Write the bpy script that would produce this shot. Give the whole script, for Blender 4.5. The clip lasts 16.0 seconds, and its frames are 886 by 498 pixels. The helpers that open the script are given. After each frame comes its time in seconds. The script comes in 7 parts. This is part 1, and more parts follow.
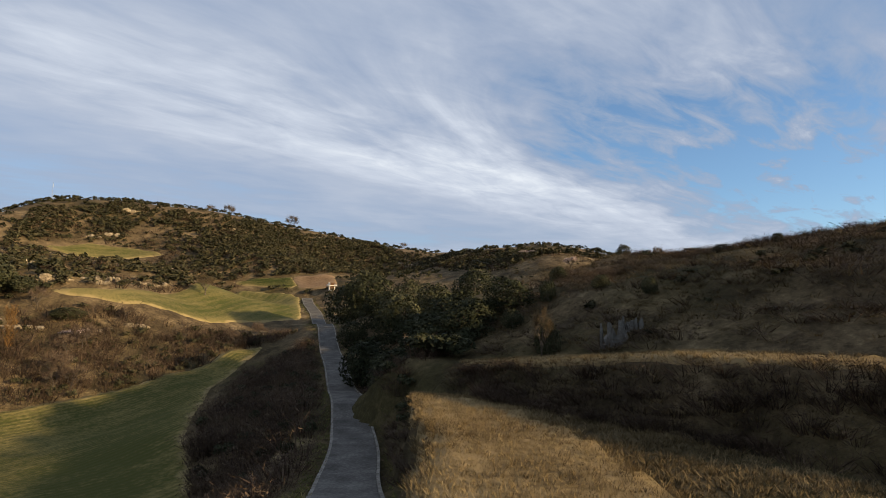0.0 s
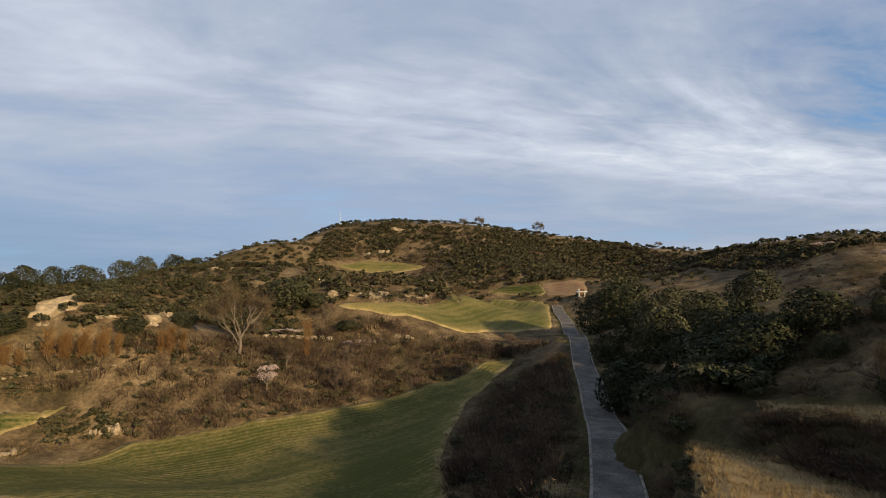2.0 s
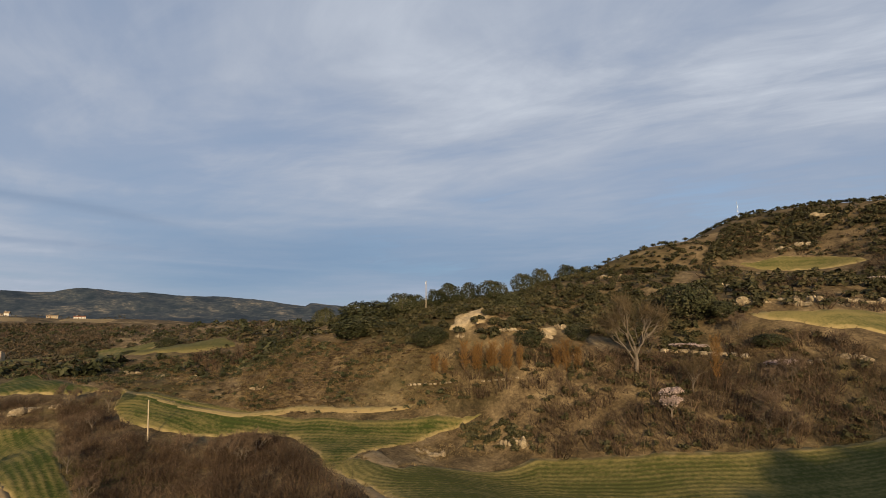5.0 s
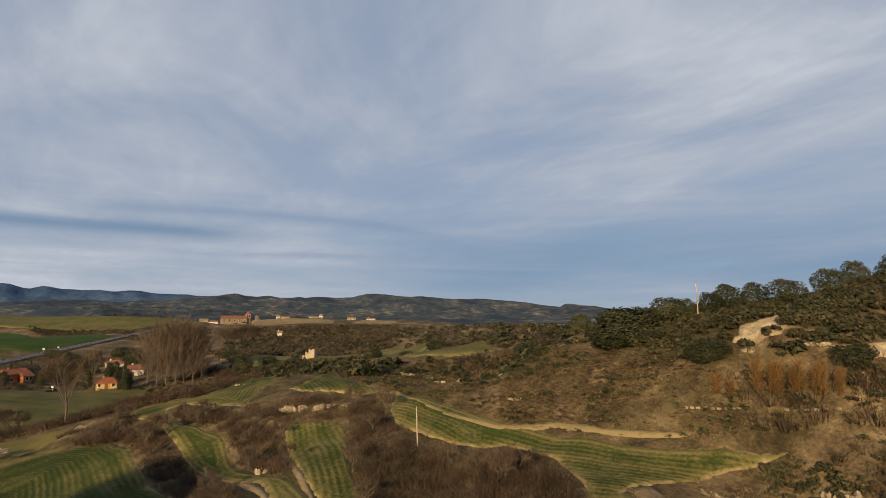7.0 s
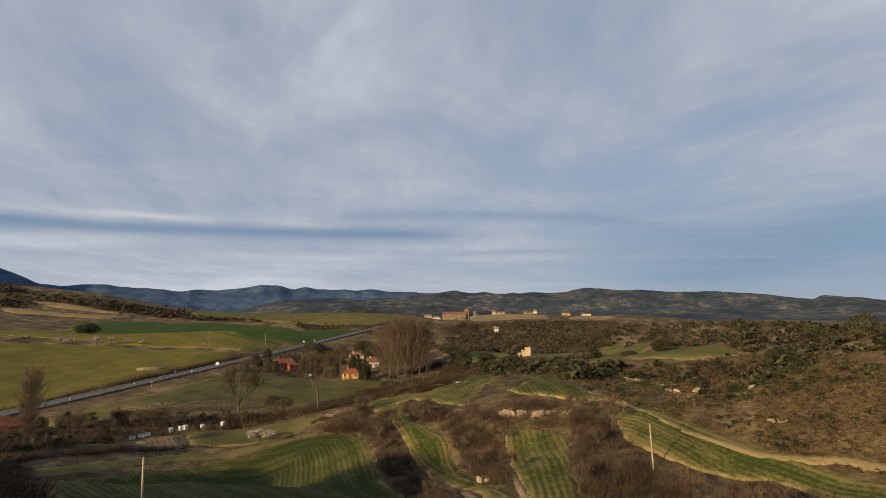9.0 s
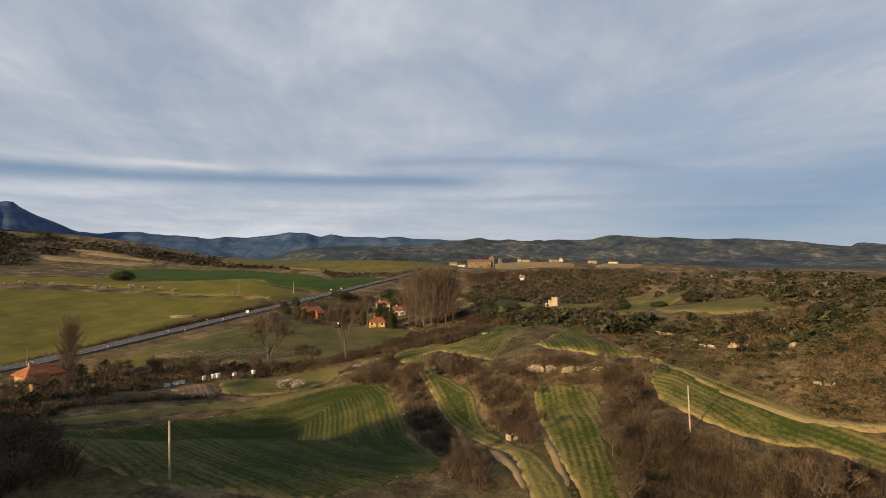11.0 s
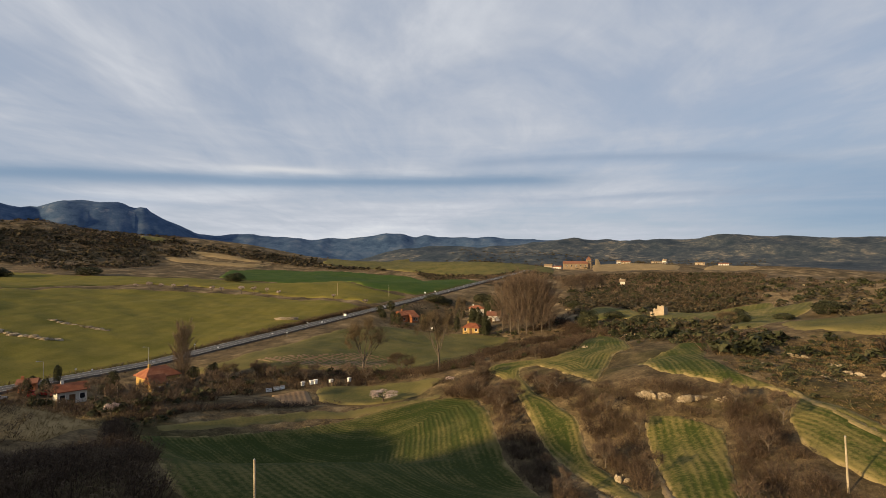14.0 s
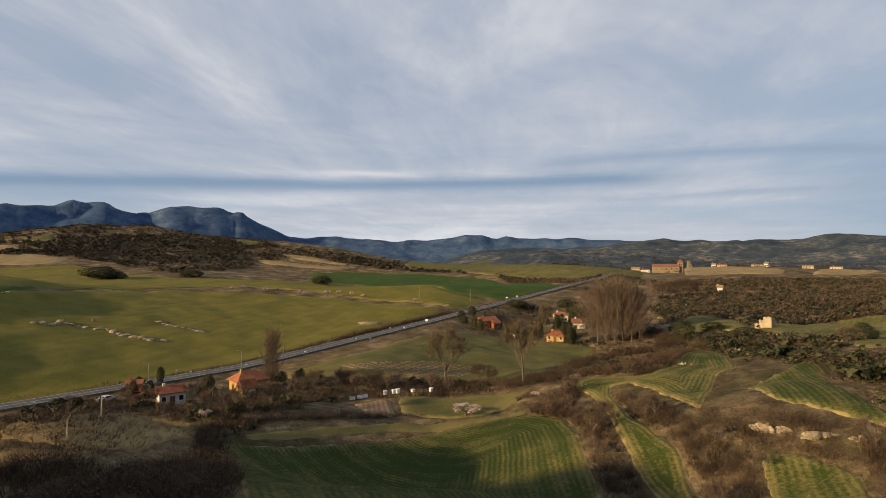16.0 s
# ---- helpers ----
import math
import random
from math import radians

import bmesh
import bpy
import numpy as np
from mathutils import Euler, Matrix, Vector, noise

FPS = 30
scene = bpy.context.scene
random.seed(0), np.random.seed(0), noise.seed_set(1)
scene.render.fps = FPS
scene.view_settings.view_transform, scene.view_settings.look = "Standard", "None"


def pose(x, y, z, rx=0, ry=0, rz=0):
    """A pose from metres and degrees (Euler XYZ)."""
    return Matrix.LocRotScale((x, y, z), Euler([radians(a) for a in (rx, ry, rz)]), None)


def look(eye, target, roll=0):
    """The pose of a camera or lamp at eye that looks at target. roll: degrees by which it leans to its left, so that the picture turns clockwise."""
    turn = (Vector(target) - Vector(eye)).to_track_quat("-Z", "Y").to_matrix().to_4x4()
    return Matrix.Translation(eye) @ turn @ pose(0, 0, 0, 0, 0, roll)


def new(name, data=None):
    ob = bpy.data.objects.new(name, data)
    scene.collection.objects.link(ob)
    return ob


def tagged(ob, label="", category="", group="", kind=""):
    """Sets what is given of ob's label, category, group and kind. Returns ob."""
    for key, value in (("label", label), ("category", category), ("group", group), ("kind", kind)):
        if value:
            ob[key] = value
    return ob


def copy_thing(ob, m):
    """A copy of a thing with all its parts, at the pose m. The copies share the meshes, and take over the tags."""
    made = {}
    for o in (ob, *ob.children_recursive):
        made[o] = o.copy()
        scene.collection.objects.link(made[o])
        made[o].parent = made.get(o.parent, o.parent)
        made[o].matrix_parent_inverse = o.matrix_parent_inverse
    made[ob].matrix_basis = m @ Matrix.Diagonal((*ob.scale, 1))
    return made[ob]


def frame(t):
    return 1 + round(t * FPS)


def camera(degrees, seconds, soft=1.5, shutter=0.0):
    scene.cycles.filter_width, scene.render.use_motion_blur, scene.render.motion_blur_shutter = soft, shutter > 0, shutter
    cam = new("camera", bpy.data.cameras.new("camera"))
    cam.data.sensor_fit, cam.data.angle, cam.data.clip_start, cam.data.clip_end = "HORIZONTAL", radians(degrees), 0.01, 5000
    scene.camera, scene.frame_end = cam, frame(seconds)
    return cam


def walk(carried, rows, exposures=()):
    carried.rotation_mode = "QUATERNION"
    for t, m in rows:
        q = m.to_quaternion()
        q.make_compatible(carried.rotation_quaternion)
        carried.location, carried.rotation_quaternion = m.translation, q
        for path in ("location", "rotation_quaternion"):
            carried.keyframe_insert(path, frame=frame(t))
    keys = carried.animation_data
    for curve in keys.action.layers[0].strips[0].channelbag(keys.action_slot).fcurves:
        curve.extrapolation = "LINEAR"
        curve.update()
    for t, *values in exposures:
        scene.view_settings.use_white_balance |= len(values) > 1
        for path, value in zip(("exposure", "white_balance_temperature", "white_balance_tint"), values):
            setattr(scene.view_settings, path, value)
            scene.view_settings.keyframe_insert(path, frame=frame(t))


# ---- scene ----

# ---- camera: seconds, place, pitch up, roll, heading to the left of +y ----
cam = camera(77.85, 16.0, soft=0.8)
PATH = [
    (0.0, -0.0, 0.0, 30.0, 6.88, 0.38, 0.0),
    (0.5, -0.01, 1.06, 30.5, 6.86, 0.12, 5.97),
    (1.0, -0.15, 2.21, 30.88, 6.95, 0.1, 12.53),
    (1.5, -0.43, 3.42, 31.15, 6.99, 0.0, 19.08),
    (2.0, -0.83, 4.6, 31.35, 7.1, 0.01, 25.62),
    (2.5, -1.43, 5.8, 31.52, 7.15, 0.03, 32.1),
    (3.0, -2.29, 6.98, 31.66, 7.38, -0.01, 38.58),
    (3.5, -3.3, 8.04, 31.8, 7.4, -0.07, 45.06),
    (4.0, -4.42, 8.97, 32.01, 7.51, -0.09, 51.68),
    (6.5, -10.92, 11.77, 33.86, 7.38, -0.03, 84.26),
    (7.0, -12.35, 11.84, 34.11, 7.53, -0.03, 90.81),
    (7.5, -13.81, 11.76, 34.34, 7.58, -0.09, 97.22),
    (8.0, -15.2, 11.54, 34.6, 7.56, -0.19, 103.56),
    (8.5, -16.58, 11.1, 34.89, 7.64, -0.24, 109.32),
    (9.0, -18.01, 10.47, 35.23, 7.02, -0.1, 112.73),
    (9.5, -19.22, 9.85, 35.61, 5.22, 0.08, 114.08),
    (9.7, -19.56, 9.66, 35.75, 4.06, 0.05, 114.32),
    (10.2, -20.11, 9.31, 36.06, 2.3, 0.0, 114.71),
    (10.9, -20.64, 8.85, 36.45, 1.55, 0.0, 115.25),
    (12.0, -21.62, 8.09, 37.09, 1.43, -0.03, 116.1),
    (12.5, -22.41, 7.65, 37.43, 1.47, 0.01, 116.25),
    (13.0, -23.3, 7.16, 37.84, 1.53, 0.11, 118.43),
    (13.5, -24.19, 6.62, 38.29, 1.51, 0.11, 121.97),
    (14.0, -25.03, 6.02, 38.77, 1.48, 0.07, 125.05),
    (14.5, -25.84, 5.34, 39.28, 1.53, 0.13, 128.49),
    (15.0, -26.53, 4.64, 39.73, 1.63, 0.17, 130.38),
    (15.5, -27.13, 3.93, 40.17, 1.62, 0.19, 131.96),
    (16.0, -27.71, 3.15, 40.69, 1.6, 0.15, 133.43),
]
walk(cam, [(t, pose(x, y, z, 90 + p, 0, h) @ pose(0, 0, 0, 0, 0, r)) for t, x, y, z, p, r, h in PATH],
     [(0.0, 0.02, 6250, 10), (1.5, 0.0, 6250, 10), (3.5, -0.19, 6250, 10), (7.0, -0.24, 6450, 10), (9.5, -0.19, 6600, 10), (12.0, 0.0, 6780, 10), (16.0, 0.02, 6780, 10)])

# ---- light: a low winter sun from the east hill's side, thin streaky cloud ----
SUN_HIGH, SUN_TURN = 14.0, 111.0
lamp = bpy.data.lights.new("sun", "SUN")
lamp.energy, lamp.angle, lamp.color = 8.3, radians(1.6), (1.0, 0.73, 0.40)
sun = new("sun", lamp)
sun.matrix_world = look((0, 0, 300), Vector((0, 0, 300)) - Vector((math.sin(radians(SUN_TURN)) * math.cos(radians(SUN_HIGH)),
                        math.cos(radians(SUN_TURN)) * math.cos(radians(SUN_HIGH)), math.sin(radians(SUN_HIGH)))))


def wire(tree, kind, **values):
    """A node with its settings and inputs: plain values, or sockets to link from."""
    node = tree.nodes.new(kind)
    for key, value in values.items():
        if key.startswith("i_"):
            name = key[2:]
            spot = node.inputs[int(name)] if name.isdigit() else node.inputs[name.replace("_", " ")]
            if isinstance(value, bpy.types.NodeSocket):
                tree.links.new(value, spot)
            else:
                spot.default_value = value
        else:
            setattr(node, key, value)
    return node


def ramp(tree, fac, stops):
    """A colour ramp; stops: position and colour."""
    node = tree.nodes.new("ShaderNodeValToRGB")
    tree.links.new(fac, node.inputs[0])
    e = node.color_ramp.elements
    while len(e) < len(stops):
        e.new(0.5)
    for k, (at, c) in enumerate(stops):
        e[k].position, e[k].color = at, (*c, 1) if len(c) == 3 else c
    return node.outputs[0]


def maths(tree, op, a, b=0.0, clamp=False):
    return wire(tree, "ShaderNodeMath", operation=op, i_0=a, i_1=b, use_clamp=clamp).outputs[0]


def blend(tree, fac, a, b, mode="MIX"):
    return wire(tree, "ShaderNodeMix", data_type="RGBA", blend_type=mode, i_0=fac, i_6=a, i_7=b).outputs[2]


world = bpy.data.worlds.new("sky")
scene.world = world
world.use_nodes = True
wt = world.node_tree
wt.nodes.clear()
sky = wire(wt, "ShaderNodeTexSky", sky_type="NISHITA", sun_disc=False, sun_elevation=radians(SUN_HIGH), sun_rotation=radians(SUN_TURN), air_density=1.0, dust_density=0.2, ozone_density=3.0)
clear = wire(wt, "ShaderNodeVectorMath", operation="SCALE", i_0=sky.outputs[0], i_Scale=0.18).outputs[0]
way = wire(wt, "ShaderNodeTexCoord").outputs["Generated"]
sep = wire(wt, "ShaderNodeSeparateXYZ", i_0=way)
up = maths(wt, "MAXIMUM", sep.outputs[2], 0.0)
lift = maths(wt, "ADD", up, 0.10)
deck = wire(wt, "ShaderNodeCombineXYZ", i_0=maths(wt, "DIVIDE", sep.outputs[0], lift), i_1=maths(wt, "DIVIDE", sep.outputs[1], lift), i_2=0.0).outputs[0]
dx, dy = maths(wt, "DIVIDE", sep.outputs[0], lift), maths(wt, "DIVIDE", sep.outputs[1], lift)


def along(ax, ay, bias=0.0):
    """A straight measure across the cloud deck."""
    return maths(wt, "ADD", maths(wt, "ADD", maths(wt, "MULTIPLY", dx, ax), maths(wt, "MULTIPLY", dy, ay)), bias)


def hump(value, wide):
    """1 where value is 0, falling off smoothly over that width."""
    k = maths(wt, "DIVIDE", value, wide)
    return maths(wt, "POWER", 2.718, maths(wt, "MULTIPLY", maths(wt, "MULTIPLY", k, k), -1.0))


drawn = wire(wt, "ShaderNodeCombineXYZ", i_0=maths(wt, "MULTIPLY", along(0.78, 0.63), 0.42), i_1=along(-0.63, 0.78), i_2=0.3).outputs[0]
veil = wire(wt, "ShaderNodeTexNoise", i_Vector=drawn, i_Scale=1.1, i_Detail=9.0, i_Roughness=0.58, i_Distortion=0.9).outputs[0]
combed = wire(wt, "ShaderNodeCombineXYZ", i_0=maths(wt, "MULTIPLY", along(0.90, 0.43), 0.5), i_1=along(-0.43, 0.90), i_2=2.1).outputs[0]
fibre = wire(wt, "ShaderNodeTexNoise", i_Vector=combed, i_Scale=3.4, i_Detail=8.0, i_Roughness=0.62, i_Distortion=1.3).outputs[0]
flock = wire(wt, "ShaderNodeTexNoise", i_Vector=drawn, i_Scale=6.5, i_Detail=6.0, i_Roughness=0.6, i_Distortion=0.5).outputs[0]
broad = wire(wt, "ShaderNodeTexNoise", i_Vector=deck, i_Scale=0.55, i_Detail=4.0, i_Roughness=0.55, i_Distortion=0.4).outputs[0]
# long flat bars of cloud low over the horizon
bars_at = wire(wt, "ShaderNodeCombineXYZ", i_0=maths(wt, "MULTIPLY", sep.outputs[0], 1.6), i_1=maths(wt, "MULTIPLY", sep.outputs[1], 1.6), i_2=maths(wt, "MULTIPLY", sep.outputs[2], 17.0)).outputs[0]
bars = wire(wt, "ShaderNodeTexNoise", i_Vector=bars_at, i_Scale=1.4, i_Detail=6.0, i_Roughness=0.55, i_Distortion=0.3).outputs[0]
low = wire(wt, "ShaderNodeMapRange", i_0=sep.outputs[2], i_1=0.08, i_2=0.30, i_3=0.9, i_4=0.0).outputs[0]
grain = wire(wt, "ShaderNodeMix", i_0=low, i_2=veil, i_3=bars).outputs[0]
wave = maths(wt, "MULTIPLY", maths(wt, "SUBTRACT", veil, 0.5), 1.6)
bearing = maths(wt, "MULTIPLY", maths(wt, "ARCTAN2", maths(wt, "MULTIPLY", sep.outputs[0], -1.0), sep.outputs[1]), 57.2958)


def within(value, lo, hi, soft):
    """1 between two bounds, easing to 0 outside them."""
    rise = wire(wt, "ShaderNodeMapRange", interpolation_type="SMOOTHSTEP", i_0=value, i_1=lo - soft, i_2=lo + soft).outputs[0]
    fall = wire(wt, "ShaderNodeMapRange", interpolation_type="SMOOTHSTEP", i_0=value, i_1=hi - soft, i_2=hi + soft, i_3=1.0, i_4=0.0).outputs[0]
    return maths(wt, "MULTIPLY", rise, fall)


def streak(first, last, soft, middle, height, bow, thick, ragged):
    """A long flat band of cloud between two bearings, bowed over its middle."""
    off = maths(wt, "SUBTRACT", bearing, middle)
    rise = maths(wt, "SUBTRACT", height, maths(wt, "MULTIPLY", maths(wt, "MULTIPLY", off, off), bow))
    torn = maths(wt, "MULTIPLY", maths(wt, "SUBTRACT", bars, 0.5), ragged)
    return maths(wt, "MULTIPLY", hump(maths(wt, "ADD", maths(wt, "SUBTRACT", sep.outputs[2], rise), torn), thick), within(bearing, first, last, soft))


# a bright bank of cirrus to the north, a clear gap with small flocks beside it
bank = maths(wt, "MULTIPLY", hump(maths(wt, "ADD", along(-0.64, 0.77, -2.02), wave), 0.46), hump(along(0.77, 0.64, -1.7), 2.3))
gap = maths(wt, "MULTIPLY", hump(maths(wt, "ADD", along(-0.64, 0.77, -0.85), wave), 0.62), hump(along(0.77, 0.64, -3.1), 1.45))
cover = maths(wt, "ADD", maths(wt, "MULTIPLY", grain, 0.52), maths(wt, "ADD", maths(wt, "MULTIPLY", broad, 0.36), maths(wt, "MULTIPLY", fibre, 0.12)))
cover = maths(wt, "ADD", maths(wt, "MULTIPLY", maths(wt, "SUBTRACT", cover, 0.5), 1.12), 0.488)
flecks = maths(wt, "MULTIPLY", maths(wt, "SUBTRACT", flock, 0.43), maths(wt, "ADD", maths(wt, "MULTIPLY", gap, 1.5), maths(wt, "MULTIPLY", bank, 0.45)))
cover = maths(wt, "ADD", maths(wt, "ADD", cover, flecks), maths(wt, "SUBTRACT", maths(wt, "MULTIPLY", bank, 0.20), maths(wt, "MULTIPLY", gap, 0.31)))
lower_left = within(bearing, 40.0, 98.0, 14.0)
pale_south = wire(wt, "ShaderNodeMapRange", interpolation_type="SMOOTHSTEP", i_0=bearing, i_1=85.0, i_2=130.0, i_3=0.0, i_4=0.065).outputs[0]
cover = maths(wt, "ADD", cover, pale_south)
mask = ramp(wt, cover, [(0.28, (0.06, 0.06, 0.06)), (0.38, (0.66, 0.66, 0.66)), (0.46, (0.90, 0.90, 0.90)), (0.60, (1, 1, 1))])
tone = ramp(wt, cover, [(0.34, (0.32, 0.40, 0.53)), (0.46, (0.375, 0.435, 0.55)), (0.56, (0.475, 0.525, 0.62)), (0.66, (0.60, 0.645, 0.725)), (0.80, (0.82, 0.85, 0.88))])
veiled = wire(wt, "ShaderNodeMapRange", interpolation_type="SMOOTHSTEP", i_0=bearing, i_1=25.0, i_2=80.0, i_3=0.0, i_4=0.9).outputs[0]
skyline = blend(wt, maths(wt, "MAXIMUM", mask, veiled), clear, tone)
blue_low = maths(wt, "MULTIPLY", maths(wt, "MULTIPLY", lower_left, hump(maths(wt, "SUBTRACT", sep.outputs[2], 0.10), 0.085)), maths(wt, "SUBTRACT", 1.25, bars, True))
skyline = blend(wt, maths(wt, "MULTIPLY", blue_low, 0.9), skyline, (0.225, 0.345, 0.51, 1))
# slate bars in the south-west, a bright sliver over them
for first, last, soft, middle, height, bow, thick, ragged, strong, colour in (
        (111, 190, 6, 122, 0.148, 0.000012, 0.0135, 0.022, 0.85, (0.20, 0.31, 0.46, 1)), (92, 124, 4, 113, 0.182, 0.00005, 0.0075, 0.022, 0.55, (0.27, 0.36, 0.50, 1)),
        (93, 120, 9, 108, 0.120, 0.00003, 0.0055, 0.03, 0.40, (0.27, 0.36, 0.50, 1)), (150, 178, 8, 160, 0.100, 0.00003, 0.010, 0.03, 0.35, (0.27, 0.38, 0.54, 1)),
        (137, 146, 3, 141, 0.162, 0.00002, 0.0045, 0.01, 0.7, (0.70, 0.72, 0.76, 1))):
    skyline = blend(wt, maths(wt, "MULTIPLY", streak(first, last, soft, middle, height, bow, thick, ragged), strong), skyline, colour)
glow = wire(wt, "ShaderNodeBackground", i_Color=skyline, i_Strength=1.0)
wire(wt, "ShaderNodeOutputWorld", i_Surface=glow.outputs[0])

# ---- materials ----


def material(name, rough=0.9):
    m = bpy.data.materials.new(name)
    m.use_nodes = True
    t = m.node_tree
    b = t.nodes["Principled BSDF"]
    b.inputs["Roughness"].default_value = rough
    b.inputs["Specular IOR Level"].default_value = 0.06
    return m, t, b


def noise_at(t, size, detail=4.0, rough=0.55, stretch=None, offset=0.0):
    """Noise over real places, with lumps of about that many metres."""
    place = wire(t, "ShaderNodeNewGeometry").outputs["Position"]
    s = (1 / size,) * 3 if stretch is None else tuple(1 / v for v in stretch)
    m = wire(t, "ShaderNodeMapping", i_0=place, i_Scale=s, i_Location=(offset, offset * 1.7, 0)).outputs[0]
    return wire(t, "ShaderNodeTexNoise", i_Vector=m, i_Scale=1.0, i_Detail=detail, i_Roughness=rough).outputs[0]


def relief(t, b, height, strength, distance):
    bump = wire(t, "ShaderNodeBump", i_Height=height, i_Strength=strength, i_Distance=distance)
    t.links.new(bump.outputs[0], b.inputs["Normal"])


def paint(name, colours, sizes=(2.0, 0.25), rough=0.85, bump=0.0, spread=0.0, metal=0.0):
    """A worn surface: noise at two sizes through a ramp of colours, some shift from thing to thing."""
    m, t, b = material(name, rough)
    n = maths(t, "ADD", maths(t, "MULTIPLY", noise_at(t, sizes[0]), 0.55), maths(t, "MULTIPLY", noise_at(t, sizes[1], 6.0, 0.6), 0.45))
    if spread:
        r = wire(t, "ShaderNodeObjectInfo").outputs["Random"]
        n = maths(t, "ADD", n, maths(t, "MULTIPLY", maths(t, "SUBTRACT", r, 0.5), spread))
    k = len(colours)
    c = ramp(t, n, [(0.34 + 0.32 * i / max(1, k - 1), col) for i, col in enumerate(colours)])
    t.links.new(c, b.inputs["Base Color"])
    b.inputs["Metallic"].default_value = metal
    if bump:
        relief(t, b, n, 0.6, bump)
    return m


def foliage(name, colours, spread=0.16, gloss=0.7):
    """Leaves or twigs: every leaf and every plant a little different in colour."""
    m, t, b = material(name, gloss)
    leaf = wire(t, "ShaderNodeNewGeometry").outputs["Random Per Island"]
    plant = wire(t, "ShaderNodeObjectInfo").outputs["Random"]
    wide = noise_at(t, 4.5, 3.0)
    patch = maths(t, "ADD", maths(t, "MULTIPLY", maths(t, "SUBTRACT", wide, 0.5), 2.2), 0.5)
    n = maths(t, "ADD", maths(t, "MULTIPLY", leaf, 0.42), maths(t, "ADD", maths(t, "MULTIPLY", plant, spread), maths(t, "MULTIPLY", patch, 0.58 - spread)))
    k = len(colours)
    t.links.new(ramp(t, n, [(0.18 + 0.64 * i / (k - 1), c) for i, c in enumerate(colours)]), b.inputs["Base Color"])
    return m


def crop(name, green, pale, rows=2.4, patch=0.5, margin=1.8, stripes=0.02):
    """A sown field: drill rows that follow its edge, a paler margin, thin patches."""
    m, t, b = material(name, 0.95)
    edge = wire(t, "ShaderNodeAttribute", attribute_name="edge").outputs["Fac"]
    row = wire(t, "ShaderNodeAttribute", attribute_name="row").outputs["Fac"]
    wob = maths(t, "ADD", row, maths(t, "MULTIPLY", noise_at(t, 9.0), 0.45))
    rows_a = maths(t, "SINE", maths(t, "MULTIPLY", wob, 6.2832 / rows))
    rows_b = maths(t, "SINE", maths(t, "MULTIPLY", wob, 6.2832 / (rows * 4.3)))
    seen = wire(t, "ShaderNodeMapRange", i_0=noise_at(t, 9.0, 3.0, 0.5, None, 21.0), i_1=0.40, i_2=0.60, i_3=0.2, i_4=1.0).outputs[0]
    lines = maths(t, "ADD", maths(t, "MULTIPLY", maths(t, "MULTIPLY", rows_a, seen), stripes), maths(t, "MULTIPLY", rows_b, stripes * 0.6))
    big, fine = noise_at(t, 13.0, 6.0, 0.65), noise_at(t, 0.5, 8.0, 0.75)
    thin = wire(t, "ShaderNodeMapRange", i_0=edge, i_1=0.0, i_2=margin * 5, i_3=0.085, i_4=0.0).outputs[0]
    n = maths(t, "ADD", maths(t, "ADD", maths(t, "MULTIPLY", big, 0.45), thin), maths(t, "ADD", maths(t, "MULTIPLY", fine, 0.55), lines))
    fac = wire(t, "ShaderNodeMapRange", i_0=n, i_1=patch, i_2=patch + 0.17, i_3=0.0, i_4=1.0).outputs[0]
    rim = wire(t, "ShaderNodeMapRange", i_0=maths(t, "ADD", edge, maths(t, "MULTIPLY", maths(t, "SUBTRACT", noise_at(t, 2.5, 5.0, 0.6), 0.5), margin * 4.5)), i_1=margin * 0.2, i_2=margin * 1.2, i_3=0.62, i_4=0.0).outputs[0]
    col = blend(t, fac, (*green[0], 1), (*green[1], 1))
    col = blend(t, rim, col, (*pale, 1))
    t.links.new(col, b.inputs["Base Color"])
    relief(t, b, maths(t, "ADD", fine, maths(t, "MULTIPLY", rows_a, 0.3)), 0.5, 0.15)
    return m


